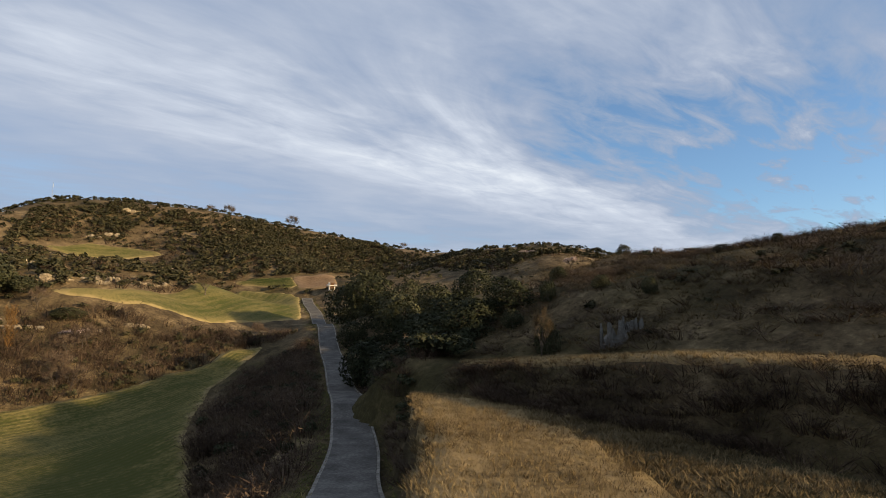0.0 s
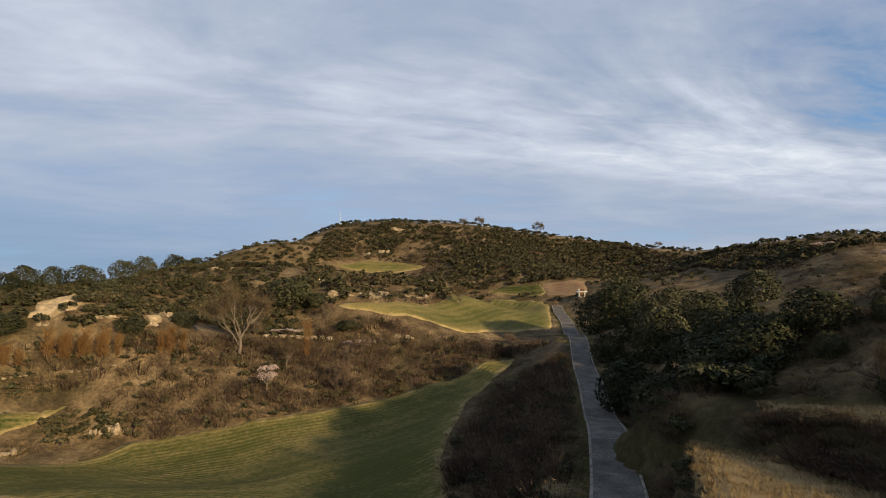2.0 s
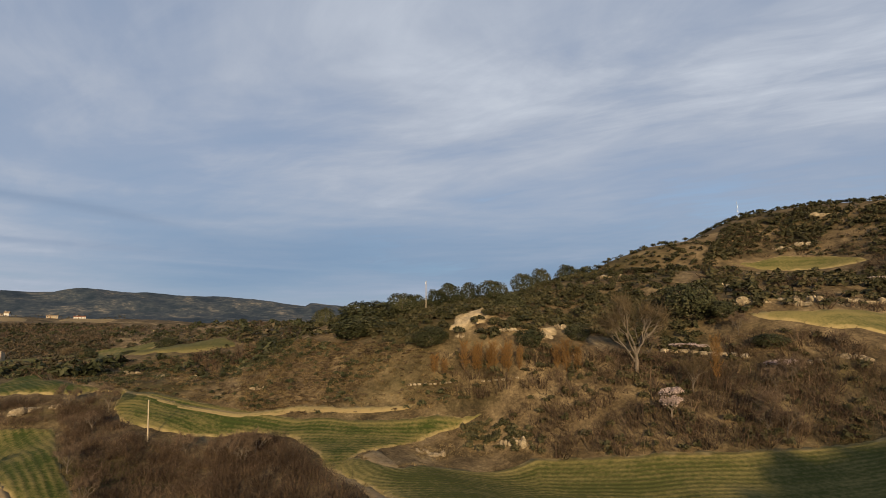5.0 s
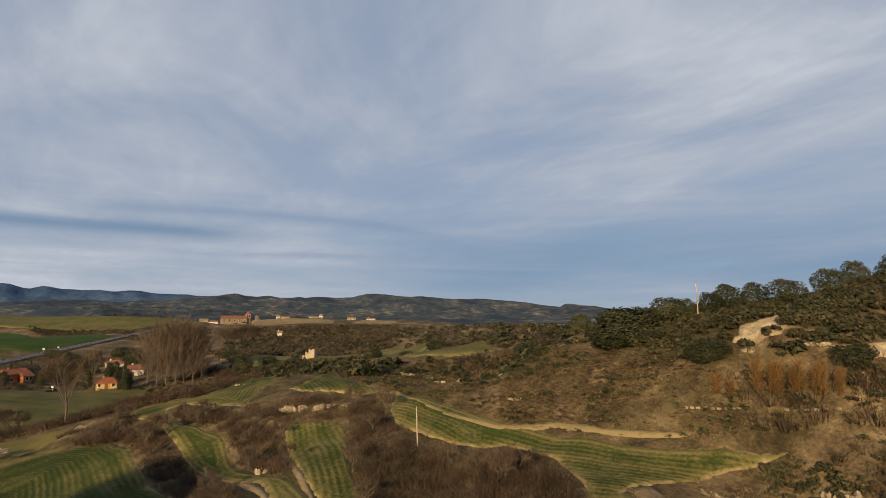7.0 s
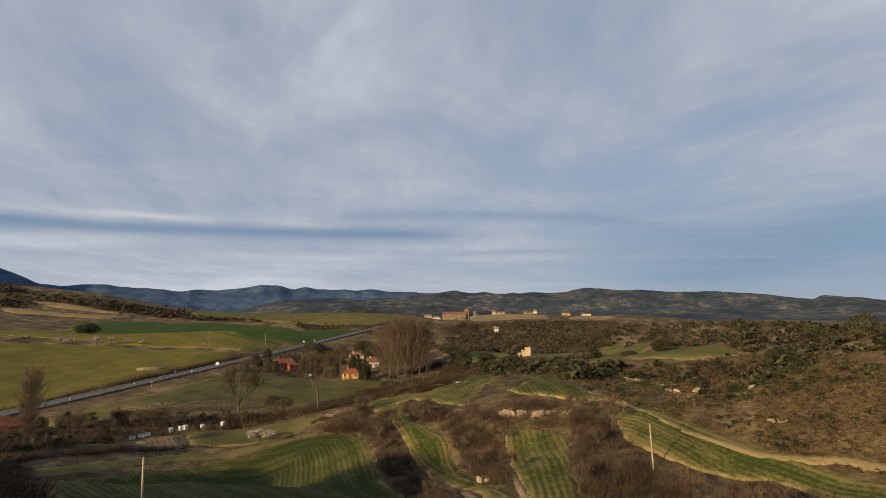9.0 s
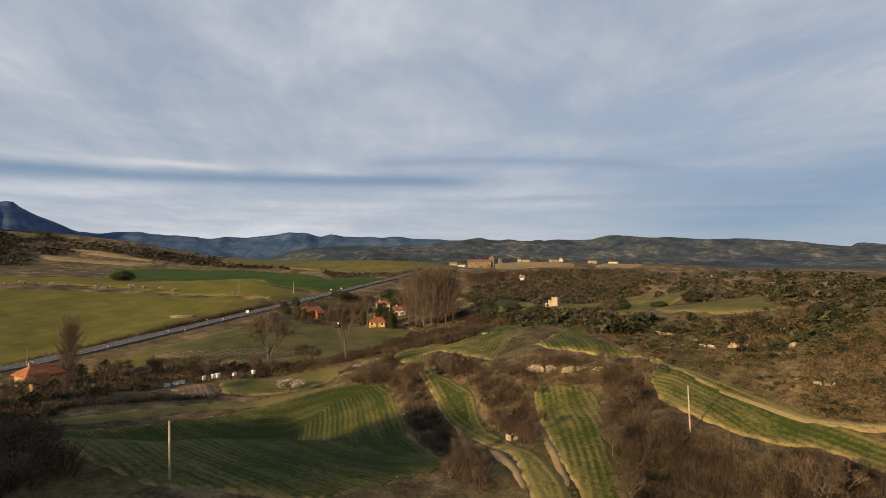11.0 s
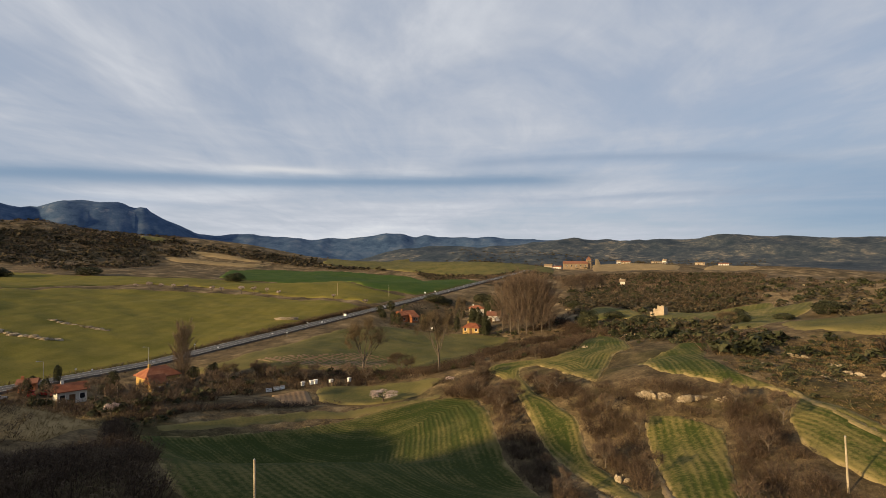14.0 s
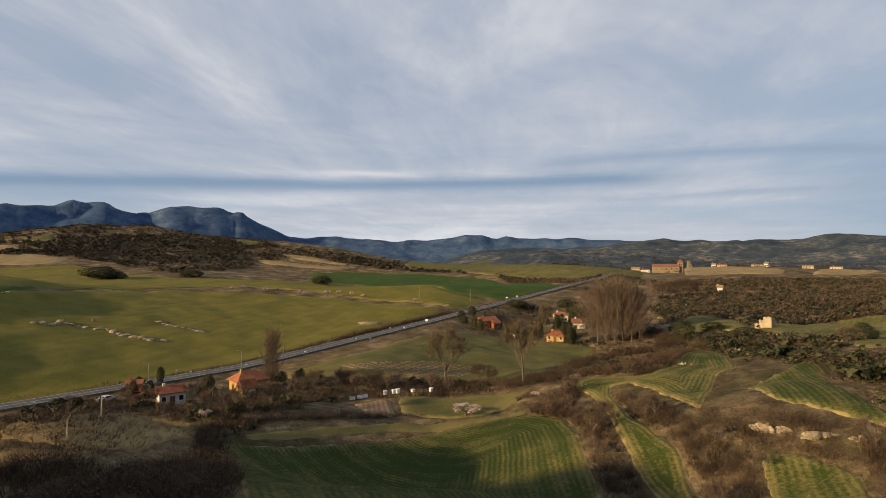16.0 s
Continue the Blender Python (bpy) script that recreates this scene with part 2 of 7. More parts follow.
def soil_of_the_hills():
    """Rough pasture, dry grass and bare earth; woods far off, tinted with haze."""
    m, t, b = material("rough_pasture", 0.95)
    big, mid, fine = noise_at(t, 30.0, 5.0, 0.6), noise_at(t, 4.0, 6.0, 0.65, None, 7.0), noise_at(t, 0.45, 8.0, 0.75)
    n = maths(t, "ADD", maths(t, "MULTIPLY", mid, 0.6), maths(t, "MULTIPLY", fine, 0.4))
    dry = ramp(t, n, [(0.38, (0.038, 0.029, 0.017)), (0.47, (0.082, 0.060, 0.033)), (0.55, (0.148, 0.109, 0.060)), (0.65, (0.27, 0.205, 0.115))])
    moss = ramp(t, n, [(0.36, (0.026, 0.024, 0.011)), (0.5, (0.055, 0.047, 0.020)), (0.64, (0.115, 0.090, 0.042))])
    col = blend(t, wire(t, "ShaderNodeMapRange", i_0=big, i_1=0.50, i_2=0.66).outputs[0], dry, moss)
    spot = wire(t, "ShaderNodeNewGeometry").outputs["Position"]
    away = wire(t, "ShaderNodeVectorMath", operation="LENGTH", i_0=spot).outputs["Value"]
    heath = ramp(t, noise_at(t, 14.0, 6.0, 0.7, (14.0, 14.0, 14.0), 3.0), [(0.40, (0.046, 0.037, 0.021)), (0.49, (0.095, 0.070, 0.040)), (0.57, (0.165, 0.122, 0.069)), (0.66, (0.28, 0.21, 0.125))])
    col = blend(t, wire(t, "ShaderNodeMapRange", i_0=away, i_1=170.0, i_2=300.0, i_4=0.8).outputs[0], col, heath)
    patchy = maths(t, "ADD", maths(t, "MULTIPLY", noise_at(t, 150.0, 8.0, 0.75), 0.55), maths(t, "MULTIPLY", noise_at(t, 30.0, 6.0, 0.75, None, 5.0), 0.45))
    # Blue-grey haze is put into the wooded hills' colour, by distance.
    hazed_wood = ramp(t, patchy, [(0.40, (0.020, 0.031, 0.044)), (0.48, (0.034, 0.046, 0.060)), (0.535, (0.056, 0.065, 0.073)), (0.57, (0.10, 0.099, 0.092)), (0.63, (0.21, 0.185, 0.15))])
    col = blend(t, wire(t, "ShaderNodeMapRange", i_0=away, i_1=900.0, i_2=1600.0).outputs[0], col, hazed_wood)
    # Air blue is painted into the pine slopes past 3 km as haze.
    hazed_pines = ramp(t, noise_at(t, 110.0, 8.0, 0.75), [(0.40, (0.026, 0.052, 0.105)), (0.52, (0.044, 0.078, 0.140)), (0.66, (0.085, 0.115, 0.165))])
    steep = wire(t, "ShaderNodeSeparateXYZ", i_0=wire(t, "ShaderNodeNewGeometry").outputs["True Normal"]).outputs[2]
    crag = maths(t, "SUBTRACT", maths(t, "ADD", noise_at(t, 60.0, 6.0, 0.7, (60.0, 60.0, 140.0), 9.0), 0.20), steep)
    high = wire(t, "ShaderNodeMapRange", i_0=wire(t, "ShaderNodeSeparateXYZ", i_0=spot).outputs[2], i_1=330.0, i_2=420.0).outputs[0]
    bare = maths(t, "MULTIPLY", wire(t, "ShaderNodeMapRange", i_0=crag, i_1=0.0, i_2=0.10).outputs[0], high)
    hazed_pines = blend(t, maths(t, "MULTIPLY", bare, 0.6), hazed_pines, (0.24, 0.25, 0.27, 1))
    col = blend(t, wire(t, "ShaderNodeMapRange", i_0=away, i_1=3000.0, i_2=3500.0).outputs[0], col, hazed_pines)
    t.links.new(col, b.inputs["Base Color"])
    relief(t, b, n, 0.9, 0.5)
    return m


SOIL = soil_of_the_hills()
CROP = crop("winter_wheat", ((0.030, 0.042, 0.010), (0.115, 0.100, 0.036)), (0.28, 0.21, 0.105), 0.9, 0.468, 0.5, 0.045)
CROP_OLIVE = crop("yellowing_wheat", ((0.064, 0.066, 0.018), (0.185, 0.148, 0.055)), (0.32, 0.24, 0.12), 0.8, 0.455, 0.6, 0.03)
CROP_EDGED = crop("terrace_wheat", ((0.036, 0.049, 0.011), (0.155, 0.128, 0.046)), (0.31, 0.235, 0.115), 0.9, 0.455, 0.4, 0.045)
CROP_PALE = crop("thin_wheat", ((0.060, 0.067, 0.018), (0.165, 0.137, 0.053)), (0.33, 0.25, 0.12), 2.2, 0.42, 0.6, 0.03)
PASTURE = crop("meadow_grass", ((0.090, 0.087, 0.017), (0.150, 0.125, 0.030)), (0.14, 0.12, 0.04), 6.0, 0.42, 1.0, 0.006)
PASTURE_DARK = crop("lush_grass", ((0.028, 0.058, 0.011), (0.065, 0.085, 0.018)), (0.10, 0.11, 0.03), 7.0, 0.46, 1.0, 0.006)
OLIVE_GRASS = crop("greyish_grass", ((0.058, 0.062, 0.021), (0.125, 0.107, 0.040)), (0.16, 0.13, 0.06), 5.0, 0.42, 1.0, 0.008)
STUBBLE = crop("straw_stubble", ((0.17, 0.125, 0.062), (0.27, 0.20, 0.105)), (0.24, 0.18, 0.10), 3.0, 0.42, 1.0, 0.01)
EARTH = crop("tilled_earth", ((0.13, 0.082, 0.046), (0.23, 0.155, 0.092)), (0.24, 0.17, 0.09), 1.2, 0.42, 0.6, 0.004)
BARE_EARTH = crop("bare_yellow_earth", ((0.115, 0.082, 0.043), (0.24, 0.18, 0.105)), (0.16, 0.12, 0.065), 1.2, 0.42, 0.5, 0.0)
HAY = crop("dry_grass", ((0.11, 0.075, 0.033), (0.27, 0.195, 0.095)), (0.18, 0.13, 0.06), 9.0, 0.42, 0.8, 0.0)
MARGIN = crop("straw_margin", ((0.085, 0.078, 0.028), (0.225, 0.175, 0.082)), (0.24, 0.18, 0.09), 0.8, 0.45, 0.4, 0.10)
SANDSTONE = crop("crumbling_sandstone", ((0.15, 0.115, 0.068), (0.40, 0.315, 0.195)), (0.13, 0.10, 0.055), 2.0, 0.44, 0.7, 0.0)
ASPHALT = paint("asphalt", [(0.060, 0.060, 0.062), (0.085, 0.085, 0.086), (0.115, 0.114, 0.112)], (2.5, 0.12), 0.85, 0.01)
OLD_ASPHALT = paint("old_asphalt", [(0.050, 0.047, 0.042), (0.095, 0.089, 0.080), (0.175, 0.164, 0.146)], (1.6, 0.15), 0.85, 0.01)
WORN_EDGE = paint("worn_concrete", [(0.10, 0.092, 0.078), (0.19, 0.175, 0.15), (0.30, 0.28, 0.245)], (1.2, 0.15), 0.9, 0.01)
CONCRETE = paint("concrete", [(0.30, 0.28, 0.25), (0.38, 0.36, 0.33), (0.46, 0.44, 0.41)], (1.0, 0.1), 0.9, 0.01)
# ---- the land: round hills and hollows (x, y, radius, height), broad ones first ----
HILLS_1 = [(-315, -895, 180, 51.50), (-531, -755, 110, 29.78), (-164, -931, 110, 19.62), (-838, -191, 110, 17.64), (-386, -638, 110, -11.30), (-862, -1, 110, -17.16), (-730, -519, 110, 15.75), (-718, -305, 70, -9.44), (-505, -352, 70, -9.19), (220, 220, 70, 13.98), (0, -300, 70, 25.15), (-862, -1, 70, 22.28), (-715, -131, 70, 0.40), (-561, -99, 70, 7.65), (-659, -205, 70, -1.03), (-98, -135, 70, -19.66), (-438, 67, 70, 7.74), (-127, 268, 70, 64.62), (-387, -102, 70, -5.63), (-279, -536, 70, 5.13), (-253, -180, 70, -14.83), (-635, -344, 70, 16.60), (-280, 330, 70, 16.10), (-139, -723, 70, 4.36)]
HILLS_2 = [(-340, -330, 45, -13.38), (-478, -245, 45, 3.40), (-322, -296, 45, 11.20), (100, 300, 45, 15.60), (-150, 400, 45, 21.62), (-316, -423, 45, -2.45), (-20, 380, 45, 26.13), (-300, 220, 45, 5.58), (160, 140, 45, 7.52), (-154, -300, 45, -3.65), (200, 0, 45, 15.59), (60, -151, 45, -14.80), (-200, 130, 45, -34.35), (100, -30, 45, 16.93), (-287, -56, 45, 0.38), (-441, -53, 45, 1.48), (-512, -19, 45, -2.97), (42, 216, 45, 27.55), (-260, 150, 30, 8.36), (-68, 290, 30, 3.18), (-101, -212, 30, -1.59), (-262, 57, 30, 8.31), (-172, 201, 30, 7.45), (-220, -263, 30, -1.43)]
HILLS_3 = [(-190, 180, 30, -29.85), (0, -300, 30, -40.54), (-253, -180, 30, -6.30), (-171, 157, 30, 59.10), (-313, 0, 30, 14.91), (-155, 252, 30, -12.41), (-98, -289, 30, -6.29), (-315, -19, 30, -19.07), (-212, -184, 30, 2.33), (-256, -200, 30, 9.84), (-250, 180, 30, 7.17), (-184, -155, 30, 2.70), (-243, 12, 30, -5.80), (60, -220, 30, -16.49), (160, 250, 30, 3.62), (60, -90, 30, -11.83), (-100, 279, 30, -9.27), (-340, 46, 30, 0.67), (130, 60, 30, 4.23), (-6, 257, 30, 10.70), (150, -200, 30, 1.35), (-220, 110, 30, 25.90), (-209, -85, 30, -6.93), (-92, -237, 30, -7.17)]
HILLS_4 = [(-239, 58, 30, -0.10), (-34, 228, 30, -15.15), (-181, 236, 30, 14.72), (-72, 173, 30, 4.54), (-238, -128, 30, -1.69), (-36, 275, 30, 7.09), (70, 70, 30, 25.97), (-98, 96, 30, 15.33), (-171, -15, 20, -1.77), (30, -30, 20, -3.69), (-100, 199, 20, -6.11), (-45, 198, 20, 4.60), (-52, -161, 20, -3.23), (-20, -158, 20, -5.88), (-67, 156, 20, -14.87), (-211, 39, 20, 7.86), (-134, 178, 20, -8.93), (-39, 162, 20, -2.86), (-46, 38, 20, -5.37), (-176, 12, 20, 3.01), (-128, -103, 20, -0.69), (-67, 134, 20, 13.50), (100, 180, 20, -1.18), (20, -150, 20, -2.84)]
HILLS_5 = [(150, -60, 20, 8.52), (100, -120, 20, 17.27), (-15, 174, 20, 3.25), (33, 149, 20, 9.69), (-137, -130, 20, 6.17), (-113, 125, 20, 2.02), (-111, -164, 20, 1.27), (-143, -61, 20, 0.56), (-115, -55, 20, -3.94), (-170, 50, 20, 6.17), (-150, 140, 20, -21.69), (-131, 87, 20, 1.68), (-146, 114, 20, 15.39), (-57, -142, 20, 2.13), (-118, 189, 20, -5.01), (60, 120, 20, 1.47), (-151, -111, 20, -3.62), (7, 181, 20, -0.54), (-180, 80, 20, 9.26), (-79, -49, 20, -13.96), (70, 70, 14, -15.35), (60, -30, 14, 1.06), (-73, 115, 14, -8.47), (-11, 58, 14, 1.97)]
HILLS_6 = [(-86, 19, 14, -2.88), (-43, -69, 14, -8.78), (-133, 19, 14, -7.40), (-68, 49, 14, -15.68), (-129, 39, 14, 8.32), (32, 99, 14, 4.98), (-56, -64, 14, 5.12), (-20, -15, 14, -5.91), (29, 60, 14, -1.93), (100, 30, 14, -1.22), (-105, 16, 14, -0.45), (-103, 62, 14, -1.63), (-74, 5, 14, -11.33), (-64, 85, 14, -14.63), (-85, -5, 14, 9.05), (-34, 125, 14, -2.52), (-114, -15, 14, 1.56), (-41, 100, 14, -2.22), (-112, 0, 14, 9.83), (70, 20, 14, 0.17), (-23, 81, 14, -4.13), (-76, -41, 14, 11.54), (-43, 61, 14, -7.24), (45, 10, 14, 0.80)]
HILLS_7 = [(-86, -24, 14, -8.58), (5, 91, 14, 4.53), (-61, 62, 14, 9.38), (60, 50, 14, -4.70), (-105, -5, 14, -13.02), (-45, 5, 14, -11.36), (-42, -48, 14, 6.28), (30, 43, 14, 2.65), (-56, 22, 14, 9.72), (-103, -32, 14, 3.92), (-85, -98, 14, 4.08), (-110, -84, 14, -0.74), (-20, -70, 14, -5.12), (-122, 67, 14, 4.35), (-30, -120, 14, -1.42), (-65, 95, 14, 12.91), (-50, 115, 14, -4.26), (60, -90, 14, 16.30), (-87, 71, 14, -13.04), (-105, 39, 14, 1.13), (-84, 60, 14, 16.75), (-98, 96, 14, -3.04), (20, -70, 14, -0.08), (-22, 101, 14, 2.67)]
HILLS_8 = [(-43, -81, 14, 12.61), (-30, 20, 8, -2.37), (25, 5, 8, -0.24), (-2, 44, 8, -0.85), (11, 15, 8, -4.93), (-30, 42, 8, -0.27), (8, -5, 8, -2.03), (-0, 22, 8, 2.13), (-56, 22, 8, -5.90), (-23, 50, 8, -0.19), (-46, 38, 8, -1.82), (-40, 50, 8, 0.56), (11, 28, 8, 0.11), (-3, 30, 8, -0.20), (-13, 37, 8, -3.46), (6, 14, 8, 4.17), (0, 0, 8, -0.92), (-24, 41, 8, -2.05), (-15, 0, 8, -0.60), (-11, 58, 8, -3.78), (-15, 10, 8, 1.01), (-45, 5, 8, 3.43), (-12, 20, 8, -7.28), (22, 29, 8, -0.41)]
# (14, -50), (20, -80): unseen, added for shade; hollows past y -200 admit sun.
HILLS_9 = [(45, -300, 45, -16.0), (42, 80, 14, -2.2), (30, 72, 10, -0.8), (14, -50, 19, 11.0), (20, -80, 17, 25.0), (-322, -872, 36, 12.0), (-250, -905, 30, 6.0), (-180, -850, 30, 5.0), (-400, -820, 30, 4.0), (-42, -250, 14, -10.0), (-40, -222, 14, -7.0), (-1, 20, 5, 0.45), (6, 25, 6, -1.0)]
HILLS = np.array(HILLS_9 + HILLS_1 + HILLS_2 + HILLS_3 + HILLS_4 + HILLS_5 + HILLS_6 + HILLS_7 + HILLS_8)
MOUNTAIN = (4250, 420, [(148.8, 118), (150.5, 200), (151.8, 252), (152.6, 290), (153.2, 335), (153.6, 342), (154.2, 338), (155.2, 392), (156.7, 408), (158.2, 416), (159.6, 408), (161.3, 366), (162.2, 358), (163.9, 376), (164.6, 418), (165.2, 424), (166.3, 414), (167.3, 424), (168.3, 386), (170.2, 380), (172.1, 374), (178.9, 320)])
BLUE_RANGE = (4300, 330, [(97.0, 120), (104.1, 158), (107.8, 178), (115.2, 200), (120.7, 214), (125.2, 221), (126.6, 236), (127.5, 223), (129.3, 229), (130.7, 237), (132.5, 228), (134.6, 208), (136.9, 186), (138.7, 158), (141.3, 150), (144.2, 148)])
WOODED_HILLS = (2400, 330, [(78.1, 86.0), (78.3, 71.0), (81.8, 86.0), (86.9, 102.0), (88.2, 105.0), (97.0, 125.0), (101.0, 111.0), (105.4, 101.0), (111.2, 117.0), (115.4, 102.0), (120.3, 80.0), (124.3, 90.0), (127.8, 80.0), (130.7, 58.0), (133.1, 28.0)])

FRONT_HILL = (1750, 150, [(104.0, 10), (109.0, 24), (112.5, 40), (116.0, 48), (119.0, 42), (122.5, 55), (125.5, 44), (128.0, 26), (131.0, 10)])


def lattice(ix, iy, seed):
    v = np.sin(ix * 127.1 + iy * 311.7 + seed * 74.7) * 43758.5453
    return v - np.floor(v)


def bumps(x, y, size, seed=0.0):
    """Smooth value noise from -1 to 1, with lumps of that size in metres."""
    u, v = np.asarray(x) / size, np.asarray(y) / size
    iu, iv = np.floor(u), np.floor(v)
    fu, fv = u - iu, v - iv
    fu, fv = fu * fu * (3 - 2 * fu), fv * fv * (3 - 2 * fv)
    a, b = lattice(iu, iv, seed), lattice(iu + 1, iv, seed)
    c, d = lattice(iu, iv + 1, seed), lattice(iu + 1, iv + 1, seed)
    return 2 * (a + (b - a) * fu + (c - a) * fv + (a - b - c + d) * fu * fv) - 1


def land(x, y):
    """Height of the smooth land at x, y (arrays)."""
    x, y = np.asarray(x, float), np.asarray(y, float)
    z = np.full(x.shape, 25.0)
    for hx, hy, r, h in HILLS:
        z = z + h * np.exp(-((x - hx) ** 2 + (y - hy) ** 2) / (2 * r * r))
    away, turn = np.hypot(x, y), np.degrees(np.arctan2(-x, y))
    for far, wide, crest in (MOUNTAIN, BLUE_RANGE, WOODED_HILLS, FRONT_HILL):
        ends = [(crest[0][0] - 14, 0.0)] + crest + [(crest[-1][0] + 14, 0.0)]
        top = np.interp(turn, [c[0] for c in ends], [c[1] for c in ends])
        rough = 1 + (0.16 * bumps(x, y, far * 0.045, 3) + 0.10 * bumps(x, y, far * 0.018, 8)) * np.clip((far - away) / wide * 2 + 0.25, 0, 1)
        z = z + top * rough * np.exp(-(np.abs(away - far) / wide) ** 2.0)
    return z

# ---- outlines on the map (x, y) ----
BIG_FIELD = [(-29.6, 93.4), (-34.9, 90.9), (-36.1, 84.0), (-40.2, 78.9), (-43.9, 70.9), (-47.6, 63.8), (-53.8, 56.0), (-62.7, 48.9), (-63.6, 35.0), (-62.1, 31.1), (-67.2, 28.7), (-67.5, 24.1), (-58.2, 26.9), (-50.6, 28.1), (-38.5, 26.6), (-29.7, 28.3), (-23.1, 28.4), (-17.4, 28.5), (-12.6, 29.4), (-15.7, 36.6), (-22.3, 49.3), (-30.2, 72.9), (-30.6, 85.7)]
STRIP_FIELD = [(-72.0, 48.0), (-75.1, 42.8), (-77.1, 37.5), (-79.7, 31.9), (-85.2, 26.4), (-93.1, 20.0), (-102.6, 12.0), (-114.0, 0.8), (-115.5, -2.5), (-110.5, 2.2), (-104.9, 1.8), (-97.1, 3.5), (-92.1, 8.8), (-87.0, 19.4), (-80.5, 24.1), (-70.6, 25.1), (-64.8, 24.5), (-65.4, 27.0), (-69.1, 29.7), (-72.7, 41.5)]
TONGUE_FIELD = [(-107.0, -16.2), (-107.7, -12.4), (-105.7, -7.8), (-103.0, -4.9), (-92.9, -3.0), (-82.8, -0.7), (-78.1, 1.2), (-72.9, 2.5), (-70.1, 0.1), (-75.8, -3.1), (-78.8, -5.4), (-92.2, -10.6)]
CURVED_FIELD = [(-139.7, -62.0), (-145.0, -63.9), (-147.8, -61.7), (-148.3, -56.2), (-148.1, -48.3), (-159.7, -46.9), (-185.0, -55.0), (-217.0, -60.7), (-185.5, -43.4), (-156.4, -31.9), (-149.3, -33.9), (-128.1, -29.1), (-117.3, -26.6), (-125.8, -33.5), (-136.1, -41.8), (-141.9, -49.9), (-140.3, -52.7), (-135.6, -50.6), (-116.5, -37.5), (-109.7, -30.2), (-106.4, -25.8), (-103.3, -24.0), (-99.6, -21.9), (-95.5, -19.2), (-90.1, -14.7), (-82.0, -9.5), (-78.5, -6.2), (-74.9, -3.2), (-70.8, -1.4), (-68.8, -4.5), (-73.7, -7.6), (-79.1, -10.6), (-84.0, -14.0), (-89.9, -18.6), (-95.1, -23.4), (-98.7, -27.6), (-102.7, -31.2), (-109.7, -36.8), (-128.9, -49.2), (-135.6, -55.7)]
STRIP_MARGIN = [(-115.8, -0.3), (-111.2, 3.4), (-105.3, 7.6), (-100.0, 12.2), (-96.0, 16.1), (-92.4, 19.9), (-89.2, 26.4), (-83.5, 31.0), (-81.1, 35.6), (-78.7, 40.0), (-78.1, 39.5), (-80.3, 34.8), (-82.5, 30.3), (-88.0, 25.6), (-90.7, 19.7), (-94.3, 15.8), (-98.1, 11.9), (-103.8, 7.3), (-109.9, 3.1)]
SCAR = [(-87.6, 49.4), (-88.0, 50.8), (-90.2, 51.8), (-89.6, 53.6), (-91.4, 55.4), (-89.2, 57.2), (-87.0, 55.6), (-85.6, 56.2), (-84.2, 54.4), (-85.4, 53.0), (-84.8, 51.4), (-86.2, 50.8)]
SCAR_SIDE = [(-78.0, 60.2), (-78.6, 62.0), (-77.2, 63.2), (-75.8, 62.0), (-76.4, 60.6)]
MIDDLE_FIELD = [(-137.3, -26.0), (-150.6, -23.1), (-169.5, -22.3), (-159.6, -16.0), (-138.6, -13.4), (-121.0, -5.8), (-114.8, 0.3), (-114.0, -1.5), (-117.3, -9.9), (-122.5, -17.9)]
LOWER_FIELD = [(-68.1, -83.6), (-78.0, -82.3), (-88.1, -79.9), (-99.6, -77.5), (-111.6, -73.6), (-121.9, -66.9), (-124.9, -61.8), (-122.6, -53.7), (-112.9, -45.5), (-101.1, -36.9), (-93.2, -30.6), (-90.2, -26.9), (-84.6, -22.0), (-80.4, -18.2), (-72.0, -16.0), (-56.7, -20.3), (-49.6, -29.4), (-48.1, -36.2), (-54.3, -50.6)]
GARDEN_PLOT = [(-109.2, -103.5), (-119.2, -101.7), (-109.9, -88.7), (-103.3, -89.8)]
VEGETABLE_PLOT = [(-121.2, -101.3), (-129.7, -94.0), (-133.5, -84.1), (-136.7, -70.5), (-127.5, -71.1), (-118.1, -74.6), (-111.3, -88.3)]
TRACK_STRIP = [(-74.1, -88.9), (-87.7, -86.8), (-105.4, -84.0), (-117.4, -73.9), (-127.0, -66.1), (-125.4, -64.3), (-114.5, -71.5), (-101.8, -80.0), (-85.6, -83.6), (-73.6, -86.0)]
ROUGH_MEADOW = [(-39.7, -83.4), (-45.1, -81.0), (-66.6, -126.9), (-71.6, -107.1), (-62.2, -80.3), (-51.8, -70.8), (-44.8, -73.8), (-39.3, -79.7)]
VALLEY_FIELD = [(-113.3, -146.0), (-125.8, -144.0), (-149.1, -151.2), (-192.4, -162.1), (-218.9, -157.9), (-231.3, -118.7), (-225.4, -100.2), (-182.2, -87.3), (-148.2, -86.4), (-144.9, -108.6), (-125.8, -121.5), (-114.9, -133.2)]
TAN_PATCH = [(-126.8, -136.4), (-141.1, -129.6), (-161.5, -124.4), (-168.2, -110.4), (-154.4, -105.9), (-139.0, -111.9), (-128.1, -124.4)]
MEADOW = [(-38.5, -155.8), (-50.1, -158.4), (-67.5, -161.0), (-90.4, -166.9), (-119.7, -172.1), (-163.1, -183.8), (-201.5, -192.2), (-246.0, -200.9), (-244.4, -230.7), (-233.3, -281.2), (-197.4, -321.0), (-155.6, -346.0), (-106.5, -325.8), (-66.3, -282.0), (-44.1, -253.1)]
